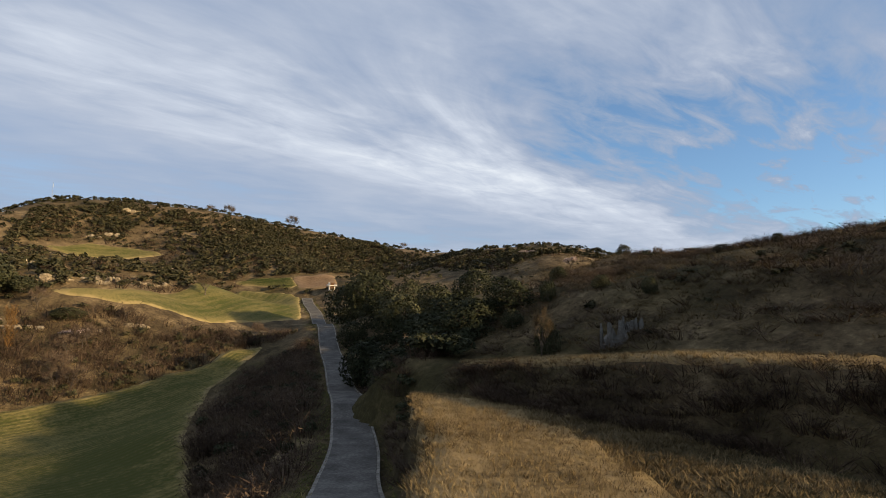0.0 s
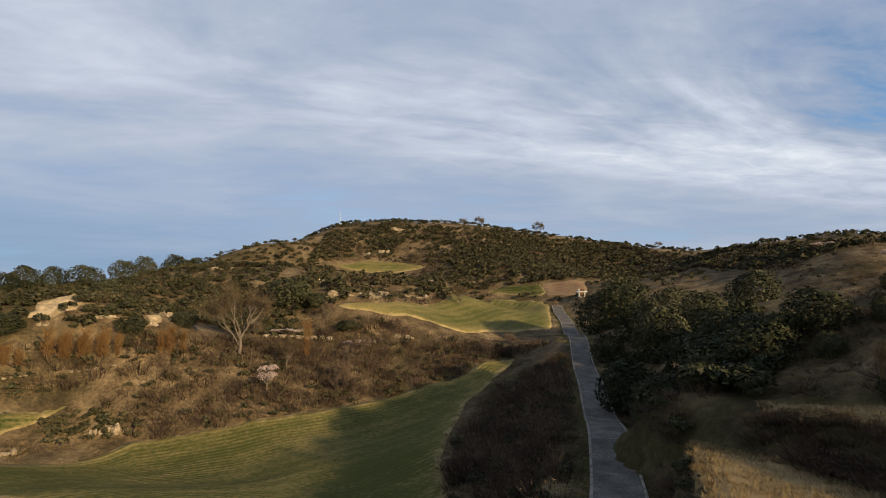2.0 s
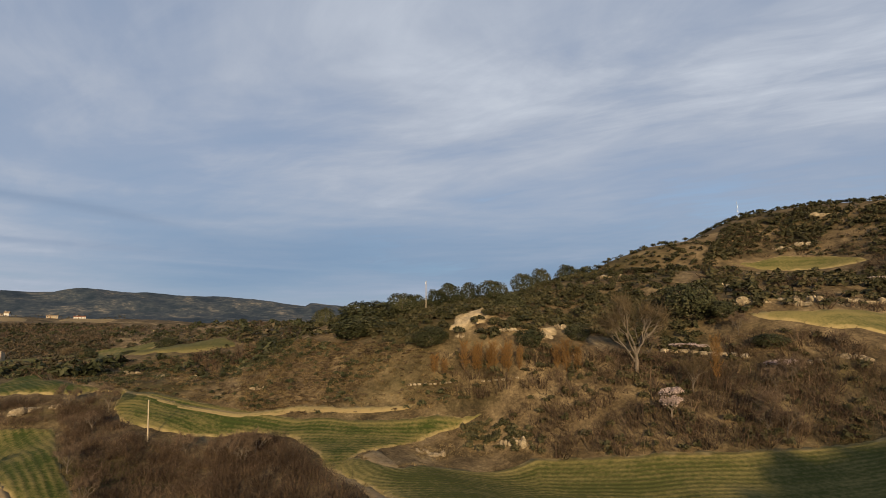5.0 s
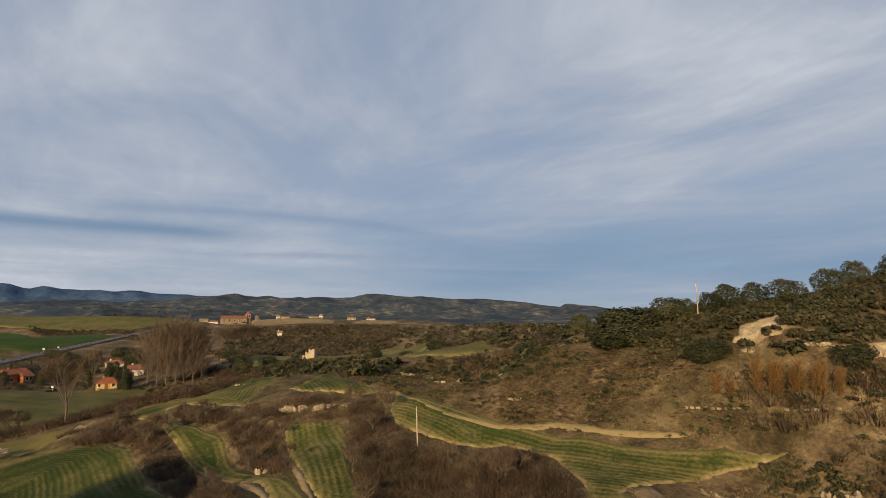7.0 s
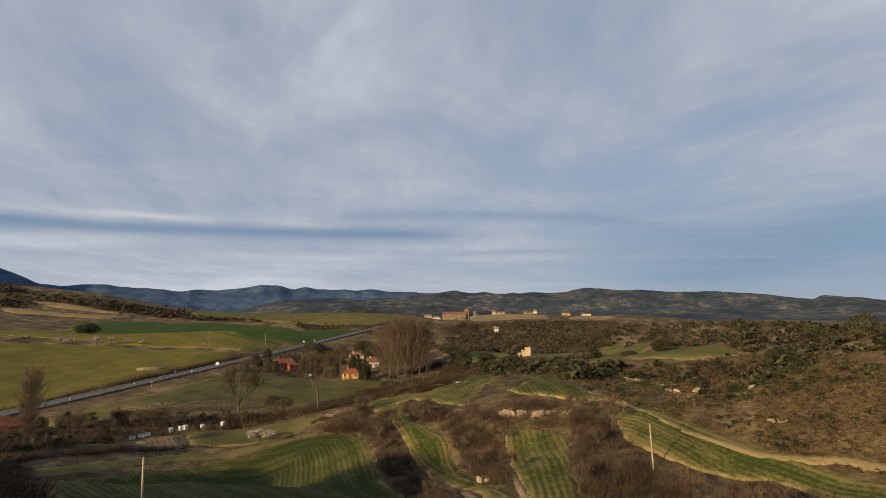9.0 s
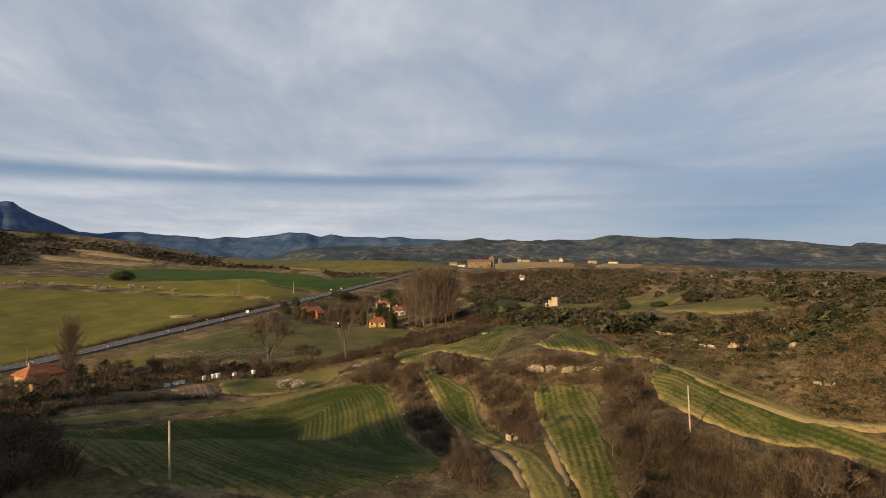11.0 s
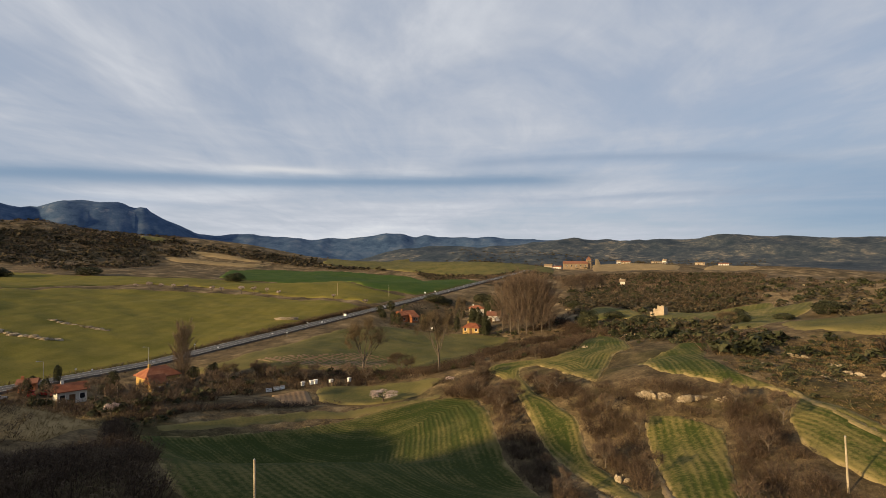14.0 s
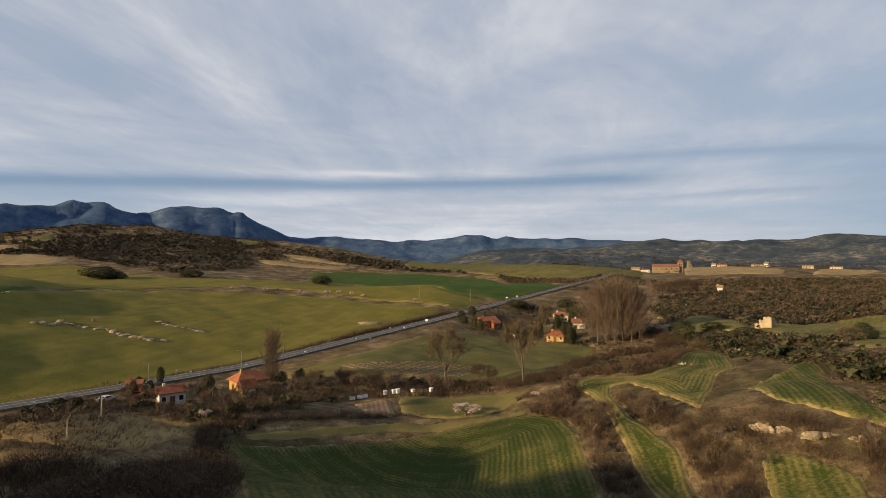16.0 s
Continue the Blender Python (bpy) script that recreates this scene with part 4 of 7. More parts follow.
THICKET_A = [(-130.3, -57.6), (-123.7, -48.1), (-107.8, -35.5), (-99.9, -29.0), (-92.9, -24.4), (-81.3, -15.2), (-74.4, -11.3), (-69.6, -10.2), (-69.7, -11.9), (-72.1, -16.5), (-86.7, -26.9), (-98.6, -35.8)]
THICKET_B = [(-133.2, -47.6), (-119.0, -32.1), (-111.2, -24.8), (-108.0, -17.9), (-103.1, -14.9), (-85.8, -8.9), (-81.1, -9.2), (-83.0, -13.5), (-99.4, -22.3), (-102.8, -24.0), (-113.0, -35.2)]
THICKET_C = [(-109.2, -5.0), (-108.0, 1.4), (-99.4, 3.4), (-92.1, 4.5), (-88.6, 7.8), (-87.5, 14.4), (-81.0, 20.5), (-70.4, 19.1), (-70.3, 2.7), (-80.3, -0.2), (-90.3, -2.4)]
THICKET_D = [(-116.7, -27.8), (-116.5, -15.4), (-113.4, -5.6), (-109.8, 0.5), (-105.4, -4.5), (-107.4, -13.2), (-107.6, -16.8), (-112.0, -24.0)]
STREAM_HEDGE = [(-126.9, -64.6), (-137.4, -61.9), (-145.1, -56.7), (-155.4, -45.5), (-163.5, -44.6), (-142.0, -41.6), (-139.9, -58.6), (-132.8, -58.3), (-117.4, -49.8), (-99.1, -36.6), (-113.1, -47.2), (-120.2, -58.4)]
ROAD_HEDGE = [(-105.6, -135.4), (-118.7, -122.3), (-131.7, -113.6), (-157.6, -101.8), (-156.6, -74.0), (-145.0, -65.6), (-139.9, -73.4), (-135.1, -83.6), (-122.0, -102.7), (-104.5, -112.0), (-85.7, -99.9), (-76.0, -99.6), (-92.0, -133.8)]
HOUSE_HEDGE = [(-39.7, -82.9), (-42.2, -85.0), (-61.4, -149.7), (-72.9, -144.2), (-75.1, -131.9), (-90.5, -130.4), (-99.5, -124.7), (-98.2, -102.4), (-77.8, -89.8), (-69.9, -86.4), (-71.4, -101.3), (-50.9, -78.9), (-44.6, -78.9), (-39.4, -80.8)]
DARK_CORNER = [(-38.6, -74.9), (-43.9, -69.9), (-50.2, -65.9), (-57.5, -69.6), (-69.1, -93.6), (-68.3, -84.1), (-62.6, -69.2), (-48.0, -37.5), (-44.7, -31.0), (-38.5, -34.6), (-34.8, -47.2)]
VALLEY_SCRUB = [(-394.7, -145.6), (-455.2, -125.8), (-490.3, -60.1), (-391.8, 18.7), (-265.2, 62.1), (-152.7, 36.8), (-159.0, 24.2), (-284.9, 2.5), (-330.2, -22.7), (-190.0, -18.3), (-205.7, -37.2), (-265.9, -62.2), (-297.7, -89.6), (-262.8, -91.3)]
VALLEY_SCRUB_NEAR = [(-236.3, -75.3), (-229.0, -51.6), (-173.3, -17.2), (-160.3, 6.0), (-156.9, 22.0), (-141.1, 34.2), (-118.4, 29.1), (-150.6, 6.1), (-140.2, -11.8), (-160.9, -22.0), (-174.8, -36.1), (-214.4, -62.4)]
MID_SCRUB = [(-144.8, -12.5), (-159.0, 6.0), (-158.4, 14.8), (-149.1, 11.3), (-113.3, 1.0), (-119.4, -5.6)]
FAR_WOODS = [(-643.5, -515.8), (-600.5, -339.5), (-641.5, -288.3), (-480.0, -191.7), (-490.6, -149.8), (-514.1, -91.8), (-563.7, -39.3), (-344.8, -22.2), (-240.1, -32.2), (-321.7, -59.0), (-261.7, -57.7), (-304.3, -85.8), (-283.4, -96.4), (-343.8, -133.1), (-364.3, -108.2), (-459.8, -139.7), (-450.5, -183.5), (-437.7, -242.1), (-542.9, -396.2)]
FAR_BELT = [(-1832.9, -1076.5), (-1966.1, -532.2), (-1978.2, -150.6), (-1849.0, -140.7), (-776.5, -203.7), (-613.0, -346.9), (-1616.9, -1308.7), (-550.5, -561.3), (-542.8, -639.5)]
HILL_WOODS = [(-134.9, -798.2), (-221.4, -810.5), (-369.4, -823.4), (-429.0, -765.6), (-495.0, -701.0), (-621.0, -540.2), (-543.5, -440.7), (-517.6, -548.0), (-495.1, -592.1), (-440.1, -673.6), (-373.5, -658.6), (-340.0, -607.8), (-215.9, -511.2), (-207.6, -643.6), (-150.0, -701.4), (-123.1, -707.4)]
ROAD_VERGE = [(-61.3, -160.2), (-90.4, -166.9), (-119.9, -172.4), (-163.6, -184.6), (-202.8, -193.6), (-247.3, -202.1), (-248.5, -199.0), (-196.0, -186.0), (-159.1, -178.4), (-116.2, -165.4), (-89.0, -163.2), (-60.6, -156.8)]
FARM_TREES = [(-263.6, -195.6), (-302.5, -201.0), (-313.7, -183.8), (-335.0, -172.7), (-260.1, -125.5), (-269.8, -141.8), (-240.5, -142.1), (-230.5, -147.6), (-207.8, -148.6), (-230.1, -171.0)]
RIGHT_CREST = [(16, 172), (55, 195), (92, 150), (95, 95), (75, 60), (45, 40), (36, 67), (41, 150)]
GROVE_EDGE = [(-6, 62), (3, 62), (5, 50), (2.5, 41), (0.2, 39), (-2.0, 40.5), (-3.5, 48)]
NEAR_CORNER = [(-34, -70), (-44, -68), (-50, -72), (-53, -80), (-54, -95), (-46, -110), (-36, -95)]
VALLEY_FLOOR = [(-230, -150), (-180, -100), (-150, -60), (-165, -20), (-150, 0), (-240, -20), (-300, -60), (-260, -110)]
HEDGE_LINES = [[(-136, -99), (-144, -89), (-148, -76), (-167, -79), (-200, -88), (-214, -85)], [(-154, -64), (-156, -56), (-162, -51), (-190, -57), (-223, -59)],
               [(-241, -97), (-249, -90), (-231, -72), (-214, -75), (-217, -86)], [(-77, -95), (-90, -91), (-109, -89), (-122, -79), (-134, -69)]]
FRONT_SLOPE = [(-125, 38), (-128, 60), (-118, 85), (-100, 98), (-72, 92), (-68, 80), (-80, 72), (-78, 58), (-88, 46), (-100, 40)]

# ---- ground, fields, roads ----


def inside(x, y, outline):
    """Which of the places lie within the outline."""
    odd = np.zeros(np.shape(x), bool)
    for (ax, ay), (bx, by) in zip(outline, outline[1:] + outline[:1]):
        with np.errstate(divide="ignore", invalid="ignore"):
            odd ^= ((ay > y) != (by > y)) & (x < (bx - ax) * (y - ay) / (by - ay) + ax)
    return odd


def to_edge(x, y, outline, closed=True):
    """Distance to the outline and the nearest place on it."""
    best, nx, ny = np.full(np.shape(x), 1e9), np.array(x, float), np.array(y, float)
    for (ax, ay), (bx, by) in zip(outline, outline[1:] + (outline[:1] if closed else [])):
        dx, dy = bx - ax, by - ay
        k = np.clip(((x - ax) * dx + (y - ay) * dy) / (dx * dx + dy * dy + 1e-9), 0, 1)
        px, py = ax + k * dx, ay + k * dy
        d = np.hypot(x - px, y - py)
        near = d < best
        best, nx, ny = np.where(near, d, best), np.where(near, px, nx), np.where(near, py, ny)
    return best, nx, ny


def rounded(outline, times=2, closed=True):
    """Cuts the corners of an outline a little, so that it runs in curves."""
    if times == 2 and closed:
        outline = [(a[0] + (b[0] - a[0]) * k / 3, a[1] + (b[1] - a[1]) * k / 3) for a, b in zip(outline, outline[1:] + outline[:1]) for k in range(3)]
    for _ in range(times):
        pairs = list(zip(outline, outline[1:] + (outline[:1] if closed else [])))
        out = [] if closed else [outline[0]]
        for a, b in pairs:
            out += [(a[0] * 0.75 + b[0] * 0.25, a[1] * 0.75 + b[1] * 0.25), (a[0] * 0.25 + b[0] * 0.75, a[1] * 0.25 + b[1] * 0.75)]
        outline = out if closed else out + [outline[-1]]
    return outline


def sheet(name, verts, faces, mat, smooth=True):
    """A mesh object from arrays: places, and faces with one number of corners."""
    verts, faces = np.asarray(verts, np.float32), np.asarray(faces, np.int32)
    me = bpy.data.meshes.new(name)
    me.vertices.add(len(verts))
    me.vertices.foreach_set("co", verts.ravel())
    n, k = faces.shape
    me.loops.add(n * k)
    me.loops.foreach_set("vertex_index", faces.ravel())
    me.polygons.add(n)
    me.polygons.foreach_set("loop_start", np.arange(0, n * k, k, dtype=np.int32))
    me.polygons.foreach_set("use_smooth", np.full(n, smooth))
    me.update(calc_edges=True)
    me.materials.append(mat)
    return new(name, me)


SWEEP = (15.24, 2.97, -10.73, 6.00, -6.15, 1.10)
LANE_LINE = rounded([(LANE[0][0] + 16.0, LANE[0][1] - 95.0), (LANE[0][0] + 7.0, LANE[0][1] - 40.0)] + LANE, 3, False)
HIGHWAY_LINE = rounded([(x, y) for x, y, _ in HIGHWAY], 2, False)


def ground_height(x, y):
    """The land with its small bumps; level across the two roads."""
    x, y = np.asarray(x, float), np.asarray(y, float)
    z = land(x, y)
    away = np.hypot(x + 15, y - 8)
    amp = np.clip((away - 12) / 60, 0.12, 1)
    rough = amp * (0.55 * bumps(x, y, 14.0, 1) + 0.28 * bumps(x, y, 5.0, 2)) + np.clip(away / 900 - 0.2, 0, 1) * 2.0 * bumps(x, y, 60.0, 5)
    # the broad meadow lies in one even sweep
    if np.any((x < -30) & (x > -250) & (y < -155) & (y > -350)):
        u, v = (x + 140) / 100, (y + 250) / 100
        even = SWEEP[0] + SWEEP[1] * u + SWEEP[2] * v + SWEEP[3] * u * u + SWEEP[4] * u * v + SWEEP[5] * v * v
        k = np.where(inside(x, y, MEADOW), to_edge(x, y, MEADOW)[0], 0)
        k = np.clip(k / 22, 0, 1)
        z = z + (even - z) * k * k * (3 - 2 * k)
    flat = np.ones(x.shape)
    for line, wide in ((LANE_LINE, 2.2), (HIGHWAY_LINE, 6.0)):
        d, px, py = to_edge(x, y, line, False)
        k = np.clip((wide * 3.5 - d) / (wide * 2.5), 0, 1)
        k = k * k * (3 - 2 * k)
        flat = flat * (1 - k)
        bed = land(px, py) if line is LANE_LINE else np.interp(-px, [-h[0] for h in HIGHWAY], [h[2] for h in HIGHWAY])
        z = np.where(k > 0, z + (bed - z) * k, z)
    z = z + rough * flat
    # the slope over the lane: a steep bank, a grass ledge, then brown hillside up to the crest
    up = (x - 6.5) * 0.754 + (y - 31.7) * 0.657
    run = (x - 6.5) * 0.657 - (y - 31.7) * 0.754
    edge = up + 0.5 * bumps(run, 0 * run, 5.0, 12) + 0.3 * bumps(run, up, 1.7, 13)
    slope = np.interp(edge, [-3.2, -1.0, 0.0, 3.2, 5.2, 8.0, 11.0, 18.0, 29.4, 60.0], [24.9, 26.6, 27.5, 27.65, 28.6, 29.9, 32.0, 34.2, 36.8, 39.0])
    slope = slope + 0.09 * np.clip(run, -8, 7) * np.clip((up + 2.5) / 2.5, 0, 1) * np.clip((24 - up) / 14, 0, 1) + 0.6 * np.clip((run + 5) / 15, 0, 1) * np.clip((up - 2) / 16, 0, 1)
    slope = slope + (0.30 * bumps(x, y, 4.0, 14) + 0.16 * bumps(x, y, 1.6, 15)) * np.clip((up - 2.5) / 4, 0, 1)
    hold = np.clip((up + 3.2) / 1.2, 0, 1) * np.clip((44 - up) / 18, 0, 1) * np.clip((run + 21) / 8, 0, 1) * np.clip((26 - run) / 8, 0, 1)
    hold = hold * hold * (3 - 2 * hold)
    z = z + (slope - z) * hold
    # the level grass shelf above the lane's cut bank
    shelf = np.interp(y, [6, 14, 20, 24, 32, 42, 48], [24.0, 24.6, 24.9, 25.2, 25.3, 24.4, 23.6]) + 0.06 * bumps(x, y, 2.0, 6)
    brink = np.interp(y, [8, 15, 23, 32, 42], [-1.2, -1.1, -1.2, -1.9, -2.6]) + 0.45 * bumps(0 * y, y, 4.5, 7) + 0.25 * bumps(x, y, 1.3, 9)
    k = np.clip((x - brink + 0.7) / 1.3, 0, 1) * np.clip((46 - y) / 6, 0, 1) * np.clip((y - 2) / 4, 0, 1) * np.clip((17 - x) / 3, 0, 1)
    return z + (np.where(up > -2.4, np.clip(shelf - z, 0, None), shelf - z) * np.clip((-0.4 - up) / 2.6, 0, 1) + np.clip(shelf - z, 0, None) * np.clip((up + 3.0) / 2.6, 0, 1)) * k


FIELDS = [
    ("crop_field", BIG_FIELD, CROP_OLIVE, "young winter wheat field on a slope, drill rows, pale margins"),
    ("crop_field", STRIP_FIELD, CROP_EDGED, "curved strip of young green wheat with straw-coloured margins"),
    ("field_margin", STRIP_MARGIN, MARGIN, "pale straw margin along the top of a wheat strip"),
    ("bare_scar", SCAR, SANDSTONE, "bare sandy scar of crumbling rock on a hillside"),
    ("bare_scar", SCAR_SIDE, SANDSTONE, "small bare sandy scar on a hillside"),
    ("crop_field", TONGUE_FIELD, CROP_EDGED, "tongue-shaped terrace of young wheat with bare earth edges"),
    ("crop_field", CURVED_FIELD, CROP_EDGED, "narrow winding terrace of young green wheat"),
    ("crop_field", MIDDLE_FIELD, CROP_EDGED, "small sloping field of bright green wheat"),
    ("crop_field", LOWER_FIELD, CROP, "wide green wheat field with curved drill rows"),
    ("garden_plot", GARDEN_PLOT, EARTH, "bare brown garden plot of tilled earth"),
    ("garden_plot", VEGETABLE_PLOT, OLIVE_GRASS, "overgrown vegetable plot of grey-green grass"),
    ("grass_track", TRACK_STRIP, OLIVE_GRASS, "pale dry grass track along a field"),
    ("rough_meadow", ROUGH_MEADOW, HAY, "rough yellow meadow of dry winter grass"),
    ("valley_field", VALLEY_FIELD, OLIVE_GRASS, "flat grey-green field on the valley floor"),
    ("bare_patch", TAN_PATCH, EARTH, "bare tan earth in the valley field"),
    ("meadow", MEADOW, PASTURE, "wide olive-green meadow beside the main road"),
    ("meadow", UPPER_MEADOW, PASTURE, "green meadow rising towards the wooded hill"),
    ("meadow", DARK_MEADOW, PASTURE_DARK, "strip of dark lush green meadow"),
    ("meadow", FAR_MEADOW, OLIVE_GRASS, "distant meadow of dull green grass"),
    ("stubble_field", STUBBLE_BANK, STUBBLE, "pale stubble field on a low bank"),
    ("stubble_field", STUBBLE_STEP, STUBBLE, "narrow pale stubble strip on a low bank"),
    ("stubble_field", TAN_FIELD, STUBBLE, "tan stubble field under a scrubby knoll"),
    ("hill_field", KNOLL_FIELD, CROP_PALE, "small yellow-green field beside a scrubby knoll"),
    ("hill_field", KNOLL_PADDOCK, OLIVE_GRASS, "small dull green paddock among hill scrub"),
    ("fallow_field", KNOLL_FALLOW, STUBBLE, "small tan fallow field among hill scrub"),
    ("meadow", DARK_STRIP, PASTURE_DARK, "strip of dark lush grass in the meadow"),
    ("stubble_field", STUBBLE_PLAIN, STUBBLE, "pale yellow stubble field near the village"),
    ("stubble_field", STUBBLE_FAR, STUBBLE, "distant straw-coloured stubble field"),
    ("fallow_field", OCHRE_FIELD, CROP_PALE, "yellow-green fallow field among scrub"),
    ("fallow_field", OLIVE_FIELD, CROP_PALE, "small yellow-green fallow field among scrub"),
    ("fallow_field", GRASS_STRIP, OLIVE_GRASS, "dull green grass strip among scrub"),
    ("fallow_field", FALLOW_FIELD, CROP_PALE, "fallow field beside a farm hut"),
    ("hill_field", HILL_FIELD, CROP_PALE, "high yellow-green field under the hilltop scrub"),
    ("terrace_field", TERRACE_FIELD, CROP_PALE, "broad green terrace field above a stone bank"),
    ("terrace_field", SMALL_FIELD, CROP, "small green terrace field at the lane's end"),
    ("ploughed_field", PLOUGHED_FIELD, EARTH, "brown ploughed field at the lane's end"),
    ("bare_bank", EARTH_BANK_A, BARE_EARTH, "bare yellow earth bank beside a terrace"),
    ("bare_bank", EARTH_BANK_B, BARE_EARTH, "bare yellow earth bank below a winding terrace"),
    ("bare_bank", EARTH_BANK_C, BARE_EARTH, "bare yellow earth at the corner of a field track"),
    ("bare_bank", EARTH_BANK_D, BARE_EARTH, "strip of bare yellow earth along a field edge"),
    ("dry_grass_slope", DRY_GRASS_SLOPE, HAY, "slope of tall straw-coloured dry grass"),
    ("dry_grass_ledge", DRY_GRASS_LEDGE, HAY, "ledge of bleached dry grass under a dark bank"),
]


# the stretch of each outline along which it is drilled
DRILLED = {0: (0, 9), 1: (0, 8), 8: (4, 12)}


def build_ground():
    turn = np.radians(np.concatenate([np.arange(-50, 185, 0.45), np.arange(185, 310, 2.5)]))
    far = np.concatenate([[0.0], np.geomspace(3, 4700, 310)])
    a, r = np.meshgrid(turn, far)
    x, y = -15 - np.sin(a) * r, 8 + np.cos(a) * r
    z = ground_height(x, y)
    for _, outline, _, _ in FIELDS:
        ring = rounded(outline)
        px, py = np.array(ring).T
        box = (x > px.min()) & (x < px.max()) & (y > py.min()) & (y < py.max())
        if box.any():
            bx, by = x[box], y[box]
            d = np.where(inside(bx, by, ring), to_edge(bx, by, ring)[0], 0)
            z[box] -= np.clip(d * 0.4, 0, 0.25 + 0.0015 * r[box])
    for line, wide in ((LANE_LINE, 1.7), (HIGHWAY_LINE, 5.0)):
        d = to_edge(x, y, line, False)[0]
        z -= np.where(d < wide + 0.2, 0.12 + 0.0006 * r, 0)
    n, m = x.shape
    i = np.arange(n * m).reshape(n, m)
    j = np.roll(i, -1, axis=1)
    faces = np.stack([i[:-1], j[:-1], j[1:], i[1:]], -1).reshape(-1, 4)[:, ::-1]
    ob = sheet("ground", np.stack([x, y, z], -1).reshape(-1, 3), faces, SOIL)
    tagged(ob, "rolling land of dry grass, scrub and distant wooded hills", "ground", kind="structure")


def build_field(name, outline, mat, label, drilled=None):
    ring = rounded(outline)
    px, py = np.array(ring).T
    away = np.hypot(px.mean() + 15, py.mean() - 8)
    step = 0.4 if name == "bare_scar" else max(0.7, min(away * 0.009, max(np.ptp(px), np.ptp(py)) / 12))
    gx, gy = np.arange(px.min() - step, px.max() + 2 * step, step), np.arange(py.min() - step, py.max() + 2 * step, step)
    x, y = np.meshgrid(gx, gy)
    within = inside(x, y, ring)
    d, nx, ny = to_edge(x, y, ring)
    cell = within[:-1, :-1] | within[1:, :-1] | within[:-1, 1:] | within[1:, 1:]
    snap = ~within
    x, y, d = np.where(snap, nx, x), np.where(snap, ny, y), np.where(snap, 0, d)
    z = ground_height(x, y) + 0.05 + 0.0006 * np.hypot(x + 15, y - 8) - np.where(snap, 0.25 + 0.0008 * away, 0)
    if name == "field_margin":
        z = z + 0.09
    if name == "bare_scar":
        z = z + np.where(snap, 0, 0.25 + 0.45 * bumps(x, y, 2.2, 16) + 0.35 * bumps(x, y, 0.9, 17))
    i = np.arange(x.size).reshape(x.shape)
    faces = np.stack([i[:-1, :-1], i[:-1, 1:], i[1:, 1:], i[1:, :-1]], -1)[cell]
    used = np.unique(faces)
    back = np.zeros(x.size, int)
    back[used] = np.arange(len(used))
    ob = sheet(name, np.stack([x, y, z], -1).reshape(-1, 3)[used], back[faces], mat)
    if drilled:
        row = to_edge(x, y, outline[drilled[0]:drilled[1]], False)[0]
    elif name == "field_margin" or len(outline) > 30:
        row = d
    else:
        # straight rows along the field's longer side
        mid = np.array([px - px.mean(), py - py.mean()])
        across = np.linalg.eigh(mid @ mid.T)[1][:, 0]
        row = (x - px.mean()) * across[0] + (y - py.mean()) * across[1]
    for name, value in (("edge", d), ("row", row)):
        at = ob.data.attributes.new(name, "FLOAT", "POINT")
        at.data.foreach_set("value", value.ravel()[used].astype(np.float32))
    tagged(ob, label, "field", kind="structure")


def ribbon(name, line, offset, wide, lift, mat, thick=0.0, step=1.0):
    """A band along a line, offset to its side, draped over the ground; thick gives it side faces."""
    pts = np.array(line)
    seg = np.hypot(*np.diff(pts, axis=0).T)
    run = np.concatenate([[0], np.cumsum(seg)])
    s = np.arange(0, run[-1], step)
    c = np.stack([np.interp(s, run, pts[:, 0]), np.interp(s, run, pts[:, 1])], -1)
    d = np.gradient(c, axis=0)
    side = np.stack([d[:, 1], -d[:, 0]], -1) / np.hypot(d[:, 0], d[:, 1])[:, None]
    z = ground_height(c[:, 0], c[:, 1]) + lift + 0.0006 * np.hypot(c[:, 0] + 15, c[:, 1] - 8)
    cols = []
    for k, dz in ((-0.5, -thick), (-0.5, 0.0), (0.0, 0.0), (0.5, 0.0), (0.5, -thick)):
        p = c + side * (offset + k * wide)
        cols.append(np.stack([p[:, 0], p[:, 1], z + dz], -1))
    v = np.stack(cols, 1)
    n = len(s)
    i = np.arange(n * 5).reshape(n, 5)
    f = np.stack([i[:-1, :-1], i[:-1, 1:], i[1:, 1:], i[1:, :-1]], -1).reshape(-1, 4)
    return sheet(name, v.reshape(-1, 3), f, mat, False)


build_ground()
for k, row in enumerate(FIELDS):
    build_field(*row, DRILLED.get(k))
tagged(ribbon("lane", LANE_LINE, 0.0, 2.6, 0.06, OLD_ASPHALT, 0.3), "narrow grey country lane of worn asphalt", "lane", kind="structure")
tagged(ribbon("lane_edge", LANE_LINE, -1.38, 0.18, 0.05, WORN_EDGE, 0.3), "pale worn concrete strip along the lane's outer edge", "road edge", kind="structure")
tagged(ribbon("lane_kerb", LANE_LINE, 1.4, 0.16, 0.10, WORN_EDGE, 0.3), "pale concrete gutter edge along the lane", "kerb", kind="structure")
tagged(ribbon("highway", HIGHWAY_LINE, 0.0, 6.6, 0.22, ASPHALT, 0.8, 4.0), "grey two-lane main road through the valley", "road", kind="structure")
WHITE_LINE = paint("road_paint", [(0.30, 0.30, 0.29), (0.48, 0.48, 0.46), (0.62, 0.62, 0.60)], (2.0, 0.2), 0.7)
for offset in (-2.95, 2.95):
    tagged(ribbon("road_line", HIGHWAY_LINE, offset, 0.13, 0.27, WHITE_LINE, 0.02, 4.0), "white edge line painted on the main road", "road marking", kind="structure")
